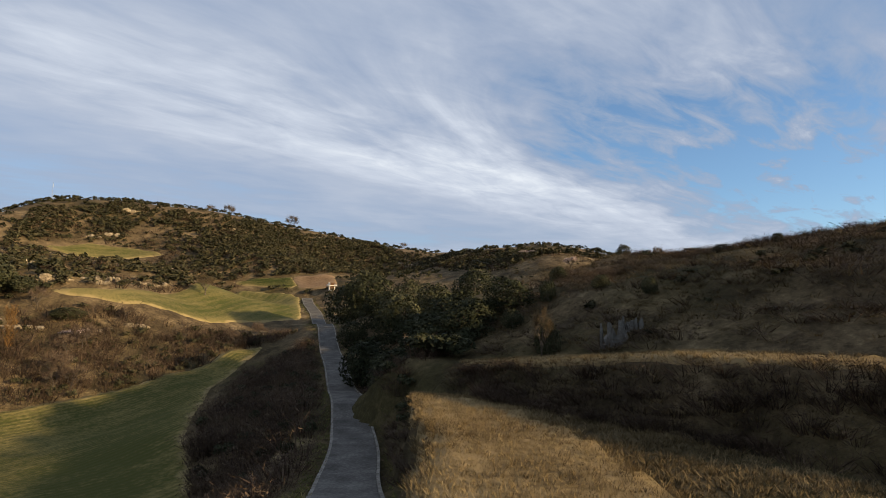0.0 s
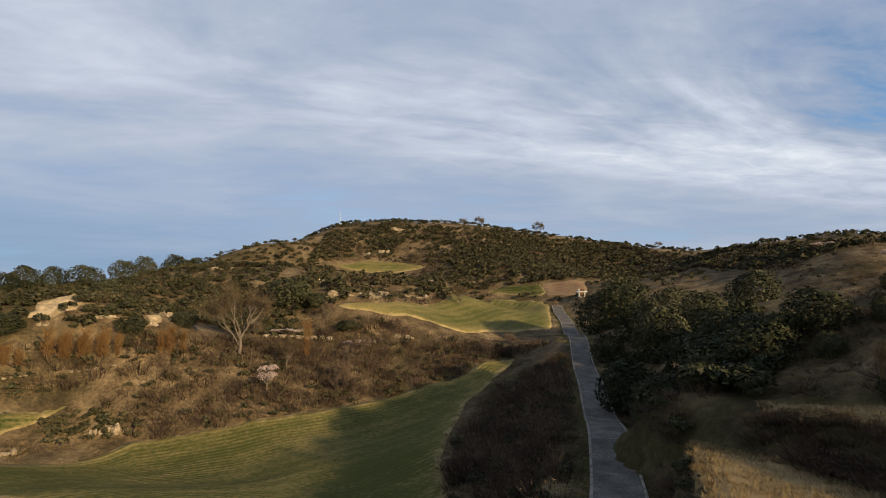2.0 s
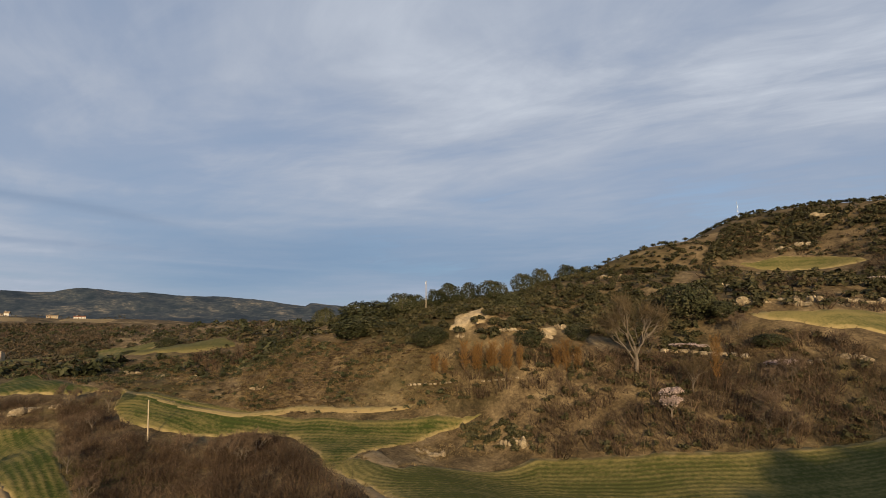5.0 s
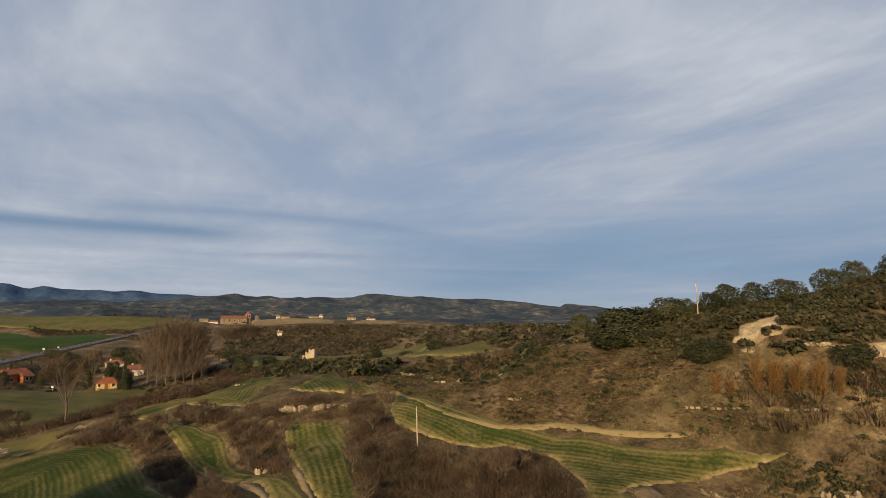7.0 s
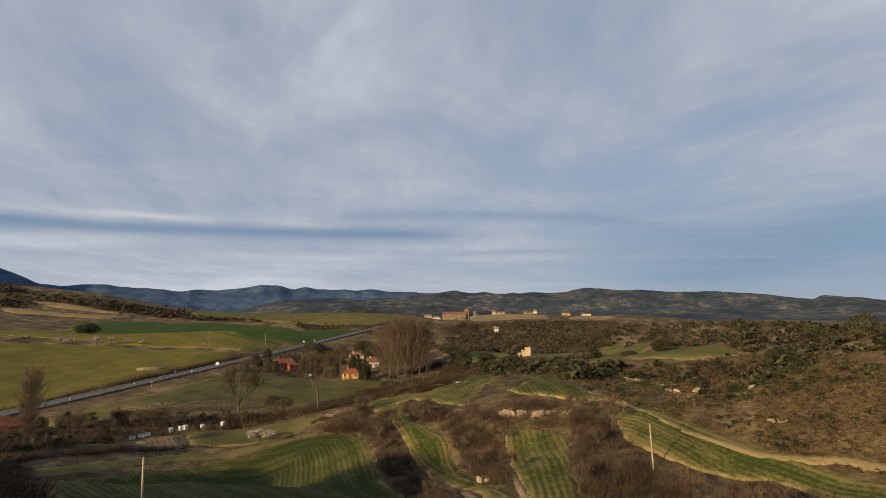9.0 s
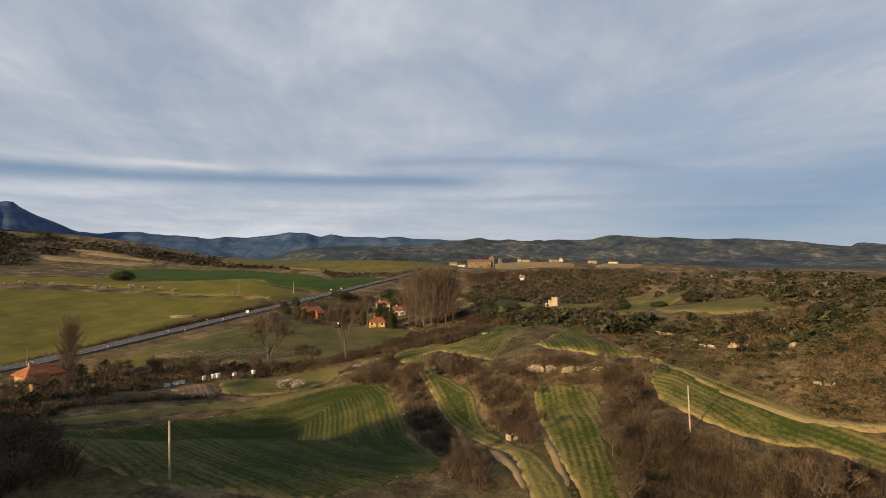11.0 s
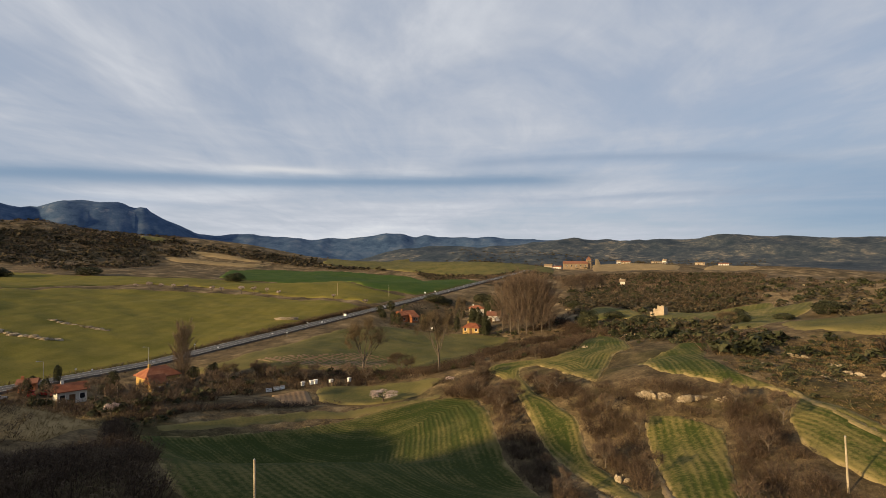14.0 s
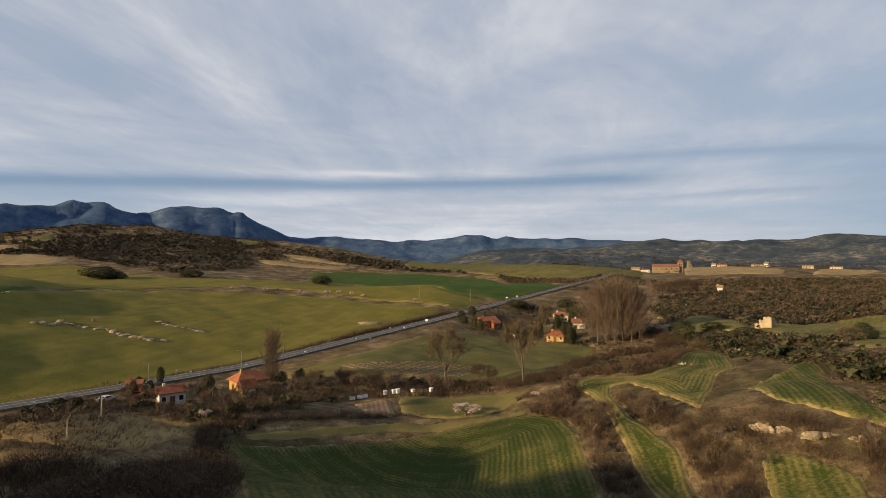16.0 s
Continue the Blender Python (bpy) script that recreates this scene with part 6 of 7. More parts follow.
def limb(quads, rng, foot, tip, r0, r1, sides=5):
    """A tapered, slightly bent branch as side quads."""
    foot, tip = np.asarray(foot, float), np.asarray(tip, float)
    mid = (foot + tip) / 2 + rng.normal(0, 0.05, 3) * np.linalg.norm(tip - foot)
    rings = []
    for p, r in ((foot, r0), (mid, (r0 + r1) / 2), (tip, r1)):
        ax = (tip - foot) / (np.linalg.norm(tip - foot) + 1e-9)
        u = np.cross(ax, (0.3, 0.9, 0.1))
        u /= np.linalg.norm(u)
        v = np.cross(ax, u)
        a = np.arange(sides) * 6.283 / sides
        rings.append(p + r * (np.cos(a)[:, None] * u + np.sin(a)[:, None] * v))
    for lo, hi in zip(rings, rings[1:]):
        for k in range(sides):
            j = (k + 1) % sides
            quads.append(np.stack([lo[k], lo[j], hi[j], hi[k]]))


def branching(rng, quads, foot, way, length, radius, depth, spread, tips):
    tip = foot + way * length
    limb(quads, rng, foot, tip, radius, radius * 0.6, 5 if depth > 1 else 3)
    if depth == 0:
        tips.append(tip)
        return
    for _ in range(3 if depth > 1 else 4):
        w = way + rng.normal(0, spread, 3) + np.array([0, 0, 0.12])
        w /= np.linalg.norm(w)
        branching(rng, quads, foot + way * length * rng.uniform(0.55, 1.0), w, length * rng.uniform(0.6, 0.85), radius * 0.55, depth - 1, spread, tips)


def piece(name, quads, mat, parent, smooth=False):
    v, f = joined(np.asarray(quads))
    ob = sheet(name, v, f, mat, smooth)
    ob.parent = parent
    return ob


def oak_form(seed):
    """A holm oak 1 m high and 1 m wide: short trunk, limbs, and a lumpy crown with gaps."""
    rng = np.random.default_rng(seed)
    thing = new("holm_oak")
    q = []
    limb(q, rng, (0, 0, -0.08), (0.02, 0.0, 0.3), 0.05, 0.035, 7)
    knobs = rng.normal(size=(26, 3)) * (1, 1, 0.8) + np.array([0, 0, 0.25])
    knobs /= np.linalg.norm(knobs, axis=1)[:, None]
    swell = rng.uniform(0.4, 1.0, 26)
    d = rng.normal(size=(3700, 3))
    d /= np.linalg.norm(d, axis=1)[:, None]
    d[:, 2] = np.where(d[:, 2] < -0.85, -d[:, 2], d[:, 2])
    near = np.clip((d @ knobs.T - 0.80) / 0.20, 0, 1) ** 0.7 * swell
    r = (0.30 + 0.21 * near.max(1)) * rng.uniform(0.80, 1.03, 3700)
    r = np.where(rng.uniform(size=3700) < 0.16, r * rng.uniform(0.55, 0.95, 3700), r)
    at = d * r[:, None] * (1.0, 1.0, 1.12) + np.array([0, 0, 0.42])
    at[:, 2] = np.clip(at[:, 2], 0.03, None)
    n = d + rng.normal(0, 0.6, (3700, 3))
    u = np.cross(n, rng.normal(size=(3700, 3)))
    u /= np.linalg.norm(u, axis=1)[:, None]
    v = np.cross(n / np.linalg.norm(n, axis=1)[:, None], u)
    s = 0.0252 * rng.uniform(0.5, 1.35, (3700, 1))
    crown = [np.stack([at - u * s - v * s * 0.5, at + u * s - v * s * 0.3, at + u * s * 0.1 + v * s * 0.9], 1)]
    for k in range(3):
        bough = []
        limb(bough, rng, (0.015, 0, 0.24), knobs[k] * 0.30 + np.array([0, 0, 0.44]), 0.022, 0.006, 4)
        piece("limb", bough, BARK, thing)
    piece("trunk", q, BARK, thing)
    piece("crown", np.concatenate(crown), LEAF_OAK, thing)
    return thing


def bare_form(name, seed, upright, twig, fine, bark=None):
    """A leafless tree 1 m high and 1 m wide: trunk, boughs and a haze of twigs."""
    rng = np.random.default_rng(seed)
    thing = new(name)
    q, tips, twigs = [], [], []
    limb(q, rng, (0, 0, -0.05), (0, 0, 0.3), 0.022 - 0.008 * upright, 0.016 - 0.006 * upright, 7)
    for k in range(5 if not upright else 6):
        a = k * 1.257 + rng.uniform(-0.4, 0.4)
        w = np.array([math.cos(a), math.sin(a), 0.9 + upright * 2.2])
        w /= np.linalg.norm(w)
        branching(rng, q, np.array([0, 0, rng.uniform(0.16 - 0.1 * upright, 0.32)]), w, 0.26, 0.010 - 0.004 * upright, 2, 0.36, tips)
    for t in tips:
        d = rng.normal(0, 1, (fine, 3)) * (0.085, 0.085, 0.07) + np.array([0, 0, 0.07])
        s = rng.normal(0, 0.0034 if fine < 20 else 0.0011, (fine, 3))
        base = np.tile(t, (fine, 1)) + rng.normal(0, 0.012, (fine, 3))
        twigs.append(np.stack([base - s, base + s, base + d], 1))
    every = np.concatenate([np.asarray(q).reshape(-1, 3), np.concatenate(twigs).reshape(-1, 3)])
    lo, hi = np.percentile(every, 0.5, axis=0), np.percentile(every, 99.5, axis=0)
    fit = np.array([1 / (hi[0] - lo[0]), 1 / (hi[1] - lo[1]), 1 / hi[2]])
    piece("trunk", np.asarray(q) * fit, bark or BARK, thing)
    piece("twig_crown", np.concatenate(twigs) * fit, twig, thing)
    return thing


def poplar_form(seed, name="poplar", twig=None, bark=None, thick=1.0, n=70):
    """A leafless poplar 1 m high and 1 m wide: a straight trunk, rising branches from foot to top, a haze of twigs."""
    rng = np.random.default_rng(seed)
    thing = new(name)
    q, twigs = [], []
    limb(q, rng, (0, 0, -0.05), (0.01, 0, 0.5), 0.014, 0.009, 6)
    limb(q, rng, (0.01, 0, 0.5), (0, 0.01, 0.97), 0.009, 0.002, 5)
    for k in range(70):
        z = 0.06 + 0.84 * (k / 70) ** 0.9
        a = k * 2.4 + rng.uniform(-0.3, 0.3)
        reach = 0.46 * math.sqrt(max(0.05, 1 - ((z - 0.42) / 0.62) ** 2)) * rng.uniform(0.45, 1.0)
        foot = np.array([0.0, 0.0, z])
        tip = foot + np.array([math.cos(a) * reach, math.sin(a) * reach, reach * rng.uniform(0.5, 1.0)])
        limb(q, rng, foot, tip, 0.0035, 0.001, 3)
        at = foot + (tip - foot) * rng.uniform(0.25, 1.0, (n, 1)) + rng.normal(0, 0.012, (n, 3))
        d = rng.normal(0, 1, (n, 3)) * (0.05, 0.05, 0.03) + (tip - foot) * 0.18 + np.array([0, 0, 0.035])
        w = rng.normal(0, 0.0012 * thick, (n, 3))
        twigs.append(np.stack([at - w, at + w, at + d], 1))
    piece("trunk", q, bark or BARK, thing)
    piece("twig_crown", np.concatenate(twigs), twig or TWIG_GREY, thing)
    return thing


def blossom_form(seed):
    rng = np.random.default_rng(seed)
    thing = new("almond_tree")
    q, tips = [], []
    limb(q, rng, (0, 0, -0.05), (0, 0, 0.28), 0.035, 0.025, 6)
    for k in range(5):
        a = k * 1.257 + rng.uniform(-0.4, 0.4)
        w = np.array([math.cos(a), math.sin(a), 1.1])
        branching(rng, q, np.array([0, 0, 0.24]), w / np.linalg.norm(w), 0.26, 0.018, 1, 0.4, tips)
    piece("trunk", q, BARK, thing)
    crown = [leaves(rng, t, (0.11, 0.11, 0.09), 52, 0.020) for t in tips]
    piece("blossom", np.concatenate(crown), BLOSSOM, thing)
    return thing


def plant(forms, rows, label, category, group, seed, fatten=1.0, slim=0.3, sink=0.0):
    """Stands copies of the forms at x, y with a height and a width; each turned its own way."""
    rng = random.Random(seed)
    for k, (x, y, high, wide) in enumerate(rows):
        src = forms[k % len(forms)]
        g = float(ground_height(x, y))
        ob = copy_thing(src, pose(x, y, g, 0, 0, 0))
        ob.matrix_basis = pose(x, y, g - sink * high - 0.1, 0, 0, rng.uniform(0, 360)) @ Matrix.Diagonal((max(1.0, wide, high * slim) * fatten, max(1.0, wide, high * slim) * fatten, max(0.8, high) + 0.1, 1))
        tagged(ob, label, category, group)


def discard(things):
    for t in things:
        for o in (*t.children_recursive, t):
            bpy.data.objects.remove(o)


OAKS = [oak_form(s) for s in (31, 32, 33, 34)]
BARES = [bare_form("bare_tree", s, 0.15, TWIG_DULL, 12) for s in (41, 42, 43)]
BARES_BIG = [bare_form("bare_tree", s, 0.3, TWIG_TAN, 44) for s in (44, 45)]
POPLAR = [poplar_form(s) for s in (51, 52, 53)]
WILLOW = [poplar_form(s, "willow", TWIG_ORANGE, TWIG_ORANGE, 2.6, 26) for s in (61, 62)]
BLOOM = [blossom_form(s) for s in (71, 72)]
plant(OAKS, OAKS_HILL, "evergreen holm oak with a rounded dark crown on a slope", "tree", "holm oaks", 1, 1.25, 0.85, 0.1)
plant(OAKS, OAKS_GROVE, "dark evergreen holm oak in a grove beside the lane", "tree", "holm oaks", 2, 1.45, 0.75, 0.08)
plant(OAKS, OAKS_SLOPE, "low dark evergreen oak on a brown grassy slope", "tree", "slope oaks", 13, 1.15, 0.6, 0.06)
plant(OAKS, OAKS_VALLEY, "lone dark evergreen oak among the valley fields", "tree", "holm oaks", 3, 1.1)
plant(BARES_BIG, BARE_TREES, "leafless grey tree with fine spreading twigs", "tree", "bare trees", 4)
plant(POPLAR, POPLARS, "tall leafless poplar in a dense grove by the stream", "tree", "poplars", 5, 1.7)
plant(POPLAR, FAR_POPLARS, "leafless poplar in a far grove", "tree", "poplars", 6, 1.3)
plant(WILLOW, [(x, y, h * 1.15, w * 0.75) for x, y, h, w in WILLOWS] + [(x + 1.0, y + 1.2, h * 0.9, w * 0.6) for x, y, h, w in WILLOWS[:6]], "orange-twigged leafless willow on a terrace", "tree", "willows", 7)
plant(BLOOM, [r for r in ALMONDS if r[1] > -150], "small almond tree in pale pink blossom", "tree", "almond trees", 8, 1.2)
plant(BLOOM, [(x, y, h * 1.45, w * 0.8) for x, y, h, w in ALMONDS if y <= -150], "small almond tree in a row across the meadow", "tree", "almond trees", 14, 0.9)
near_stones = np.array([(x + dx, y + dy) for x, y, _, _ in WALL_STONES for dx, dy in ((1.5, -1.0), (-1.2, -1.8), (0.4, -2.6))])
growth("stone_row_brush", "leafless brown brush growing along the field stones", "brush", near_stones, BUSHES, (1.0, 2.2), (0.6, 1.5), TWIG_DULL, 94)
rng_g = np.random.default_rng(78)
GARDEN = []
for (x, y, _, w), count in zip(HOUSES[:7], (7, 5, 2, 7, 6, 6, 5)):
    for k in range(count):
        a = rng_g.uniform(0, 6.283)
        big = 1.6 if x < -200 else 1.0
        GARDEN.append((x + math.cos(a) * (w * 0.5 + rng_g.uniform(4, 9)), y + math.sin(a) * (w * 0.5 + rng_g.uniform(4, 9)), rng_g.uniform(2.4, 5.5) * big, rng_g.uniform(2.2, 3.8) * big))
plant(OAKS, GARDEN, "dark evergreen garden tree beside a valley house", "tree", "garden trees", 12)
rng_s = np.random.default_rng(77)
for zone_, n, lo, hi in ((THICKET_A, 9, 2.6, 4.4), (THICKET_B, 8, 2.6, 4.2), (THICKET_C, 12, 2.8, 4.6), (BROWN_BANK, 14, 2.4, 4.6), (ROAD_HEDGE, 16, 3.0, 6.0), (HOUSE_HEDGE, 14, 3.5, 7.0), (STREAM_HEDGE, 6, 3.0, 5.0)):
    spots = strewn(rng_s, zone_, n, None, 0.6)
    plant(BARES, [(float(x), float(y), h, h * 0.8) for (x, y), h in zip(spots, rng_s.uniform(lo, hi, len(spots)))], "young leafless tree rising out of a brown thicket", "tree", "thicket saplings", 9 + n)
discard(OAKS + BARES + BARES_BIG + POPLAR + WILLOW + BLOOM)

# ---- buildings, poles, signs, rocks ----
YELLOW_WALL = paint("ochre_render", [(0.27, 0.17, 0.055), (0.34, 0.225, 0.08), (0.41, 0.28, 0.11)], (2.0, 0.3), 0.9)
ORANGE_WALL = paint("terracotta_render", [(0.26, 0.095, 0.045), (0.33, 0.13, 0.06), (0.40, 0.18, 0.085)], (2.0, 0.3), 0.9)
WHITE_WALL = paint("whitewash", [(0.38, 0.36, 0.32), (0.50, 0.48, 0.44), (0.60, 0.58, 0.54)], (1.6, 0.25), 0.9)
STONE_WALL = paint("sandstone_masonry", [(0.15, 0.110, 0.070), (0.21, 0.155, 0.100), (0.28, 0.21, 0.14)], (2.5, 0.4), 0.95, 0.04)
PALE_RENDER = paint("pale_lime_render", [(0.22, 0.17, 0.115), (0.31, 0.25, 0.175), (0.40, 0.33, 0.245)], (1.2, 0.2), 0.95, 0.05)
ROOF_TILE = paint("clay_roof_tiles", [(0.13, 0.047, 0.028), (0.21, 0.076, 0.041), (0.29, 0.125, 0.07)], (1.8, 0.22), 0.9, 0.05, 0.15)
OLD_TILE = paint("weathered_roof_tiles", [(0.13, 0.060, 0.040), (0.19, 0.085, 0.055), (0.25, 0.13, 0.085)], (1.8, 0.22), 0.9, 0.05, 0.15)
DARK_GLASS = paint("window_glass", [(0.012, 0.014, 0.018), (0.02, 0.022, 0.026)], (1.0, 0.3), 0.15)
TIMBER = paint("brown_timber", [(0.07, 0.040, 0.022), (0.11, 0.065, 0.036), (0.15, 0.09, 0.05)], (0.8, 0.08), 0.8)
POLE_WOOD = paint("weathered_pole", [(0.22, 0.18, 0.12), (0.33, 0.28, 0.20), (0.43, 0.37, 0.28)], (0.9, 0.07), 0.9)
GALVANISED = paint("galvanised_steel", [(0.28, 0.29, 0.30), (0.36, 0.37, 0.38)], (0.6, 0.06), 0.45, 0.0, 0.0, 0.7)
WHITE_PAINT = paint("white_paint", [(0.62, 0.62, 0.60), (0.74, 0.74, 0.72), (0.80, 0.80, 0.78)], (0.8, 0.1), 0.6)
LIMESTONE = paint("pale_limestone", [(0.09, 0.070, 0.046), (0.18, 0.145, 0.098), (0.28, 0.23, 0.16), (0.40, 0.34, 0.25)], (0.5, 0.10), 0.95, 0.12, 0.15)
GREY_ROCK = paint("lichened_rock", [(0.07, 0.066, 0.058), (0.13, 0.125, 0.11), (0.22, 0.21, 0.19)], (0.7, 0.1), 0.95, 0.05)
CAR_RED = paint("red_car_paint", [(0.24, 0.022, 0.018), (0.33, 0.035, 0.028)], (1.0, 0.2), 0.35)
CAR_SILVER = paint("silver_car_paint", [(0.38, 0.38, 0.39), (0.46, 0.46, 0.47)], (1.0, 0.2), 0.35)
RUBBER = paint("tyre_rubber", [(0.015, 0.015, 0.015), (0.03, 0.03, 0.03)], (0.3, 0.05), 0.85)


def solid(name, verts, faces, mat, parent=None):
    me = bpy.data.meshes.new(name)
    me.from_pydata([tuple(v) for v in verts], [], faces)
    me.update()
    me.materials.append(mat)
    ob = new(name, me)
    ob.parent = parent
    return ob


def block(name, lo, hi, mat, parent, edge=0.03):
    """A box with bevelled edges."""
    bm = bmesh.new()
    bmesh.ops.create_cube(bm, size=1.0)
    size, mid = Vector(hi) - Vector(lo), (Vector(hi) + Vector(lo)) / 2
    for v in bm.verts:
        v.co = Vector((v.co.x * size.x, v.co.y * size.y, v.co.z * size.z)) + mid
    if edge:
        bmesh.ops.bevel(bm, geom=bm.edges[:], offset=min(edge, min(size) * 0.3), segments=1, affect="EDGES")
    me = bpy.data.meshes.new(name)
    bm.to_mesh(me)
    bm.free()
    me.materials.append(mat)
    ob = new(name, me)
    ob.parent = parent
    return ob


def rod(name, foot, tip, r0, r1, mat, parent, sides=8):
    q = []
    limb(q, np.random.default_rng(3), foot, tip, r0, r1, sides)
    ax = Vector(tip) - Vector(foot)
    bm = bmesh.new()
    bmesh.ops.create_cone(bm, cap_ends=True, segments=sides, radius1=r0, radius2=r1, depth=ax.length)
    bm.transform(Matrix.Translation((Vector(foot) + Vector(tip)) / 2) @ ax.to_track_quat("Z", "Y").to_matrix().to_4x4())
    me = bpy.data.meshes.new(name)
    bm.to_mesh(me)
    bm.free()
    me.materials.append(mat)
    ob = new(name, me)
    ob.parent = parent
    return ob


def gable_wall(thing, w, d, eaves, ridge, mat, name="wall", x0=0.0, y0=0.0):
    """Four walls with gables at both ends; the ridge runs along x."""
    a, b = w / 2, d / 2
    v = [(x0 + sx * a, y0 + sy * b, z) for z in (-0.8, eaves) for sx, sy in ((-1, -1), (1, -1), (1, 1), (-1, 1))]
    v += [(x0 - a, y0, ridge), (x0 + a, y0, ridge)]
    return solid(name, v, [(0, 1, 5, 4), (2, 3, 7, 6), (1, 2, 6, 9, 5), (3, 0, 4, 8, 7), (3, 2, 1, 0)], mat, thing)


def gable_roof(thing, w, d, eaves, ridge, mat, over=0.45, hip=0.0, x0=0.0, y0=0.0):
    """A tiled roof slab with eaves; hip pulls the ridge ends in."""
    a, b, t = w / 2 + over, d / 2 + over, 0.22
    drop = (ridge - eaves) / (d / 2) * over
    v = []
    for lift in (0.03, t):
        v += [(x0 - a, y0 - b, eaves - drop + lift), (x0 + a, y0 - b, eaves - drop + lift), (x0 + a, y0 + b, eaves - drop + lift),
              (x0 - a, y0 + b, eaves - drop + lift), (x0 - a + hip, y0, ridge + lift), (x0 + a - hip, y0, ridge + lift)]
    f = [(6, 7, 11, 10), (8, 9, 10, 11), (7, 8, 11), (9, 6, 10), (0, 4, 5, 1), (2, 5, 4, 3), (1, 5, 2), (3, 4, 0),
         (0, 1, 7, 6), (1, 2, 8, 7), (2, 3, 9, 8), (3, 0, 6, 9)]
    return solid("roof", v, f, mat, thing)


def opening(thing, x, y, z, w, h, side, kind="window"):
    """A framed window or door set into the wall that faces the given side (-1: -y, 1: +y)."""
    frame_ = block(kind, (x - w / 2 - 0.1, y - 0.06, z - 0.1), (x + w / 2 + 0.1, y + 0.06, z + h + 0.1), WHITE_PAINT if kind == "window" else TIMBER, thing, 0.0)
    block("pane" if kind == "window" else "leaf", (x - w / 2, y + side * 0.07 - 0.02, z), (x + w / 2, y + side * 0.07 + 0.02, z + h), DARK_GLASS if kind == "window" else TIMBER, frame_, 0.0)


def house(x, y, turn, w, d, eaves, ridge, wall, roof, label, hip=0.0, windows=3, storeys=1, wing=None, name="house", category="house"):
    thing = new(name)
    g = float(min(ground_height(x, y), ground_height(x + 2, y), ground_height(x, y + 2)))
    gable_wall(thing, w, d, eaves, ridge if not hip else eaves + 0.05, wall)
    gable_roof(thing, w, d, eaves, ridge, roof, 0.5, hip)
    for s in range(storeys):
        for k in range(windows):
            at = -w / 2 + w * (k + 0.5) / windows
            if s == 0 and k == windows // 2:
                opening(thing, at, d / 2, 0.0, 1.0, 2.05, 1, "door")
            else:
                opening(thing, at, d / 2, 1.0 + 2.7 * s, 1.0, 1.2, 1)
    block("chimney", (w * 0.22, -0.3, eaves), (w * 0.22 + 0.6, 0.3, ridge + 0.8), wall, thing)
    if wing:
        ww, wd, we, wr, wx, wy = wing
        gable_wall(thing, ww, wd, we, wr, wall, "wing", wx, wy)
        gable_roof(thing, ww, wd, we, wr, roof, 0.45, 0.0, wx, wy)
        opening(thing, wx - ww * 0.22, wy + wd / 2, 0.9, 1.0, 1.2, 1)
        opening(thing, wx + ww * 0.22, wy + wd / 2, 0.9, 1.0, 1.2, 1)
    thing.matrix_world = pose(x, y, g, 0, 0, turn)
    return tagged(thing, label, category)


def facing(x, y, cx=-26.0, cy=5.0):
    """The turn that brings a thing's +y side towards a place."""
    return math.degrees(math.atan2(-(cx - x), cy - y))


H = HOUSES
house(H[0][0], H[0][1], facing(H[0][0], H[0][1]) + 22, 8.0, 6.4, 4.3, 6.2, YELLOW_WALL, ROOF_TILE, "ochre country villa with hipped orange tile roofs", 2.6, 4, 1, (3.4, 3.4, 3.2, 4.7, 1.9, 3.6))
house(H[1][0], H[1][1], facing(H[1][0], H[1][1]) + 12, 5.8, 4.2, 3.1, 4.3, WHITE_WALL, ROOF_TILE, "low whitewashed house with a clay tile roof", 0.0, 3)
house(H[2][0], H[2][1], facing(H[2][0], H[2][1]) - 10, 3.4, 3.0, 2.2, 2.9, ORANGE_WALL, OLD_TILE, "small brick shed with a tiled roof beside the road", 0.0, 1, 1, None, "shed", "shed")
house(H[3][0], H[3][1], facing(H[3][0], H[3][1]) + 35, 9.0, 6.5, 3.6, 5.4, ORANGE_WALL, ROOF_TILE, "terracotta house with an orange tiled roof", 0.0, 3, 1, (3.8, 4.0, 2.6, 3.9, -2.0, 4.0))
house(H[4][0], H[4][1], facing(H[4][0], H[4][1]) - 15, 7.4, 5.6, 2.6, 4.2, YELLOW_WALL, ROOF_TILE, "yellow cottage with an orange hipped roof", 2.6, 3)
house(H[5][0], H[5][1], facing(H[5][0], H[5][1]) + 10, 7.0, 6.0, 3.8, 5.2, WHITE_WALL, ROOF_TILE, "pale two-storey house with a red tiled roof", 2.6, 3, 1)
house(H[6][0], H[6][1], facing(H[6][0], H[6][1]) + 5, 6.0, 5.0, 3.2, 5.0, WHITE_WALL, OLD_TILE, "white outbuilding with a dark tiled roof", 0.0, 2)
house(H[8][0], H[8][1], facing(H[8][0], H[8][1]) + 20, 1.9, 1.8, 1.2, 1.4, WHITE_WALL, WHITE_WALL, "tiny white field hut at the lane's end", 0.0, 1, 1, None, "hut", "hut")
house(H[9][0], H[9][1], facing(H[9][0], H[9][1]), 3.4, 3.4, 4.2, 5.4, WHITE_WALL, STONE_WALL, "small white tower-like shed in the woods", 0.0, 1, 1, None, "shed", "shed")


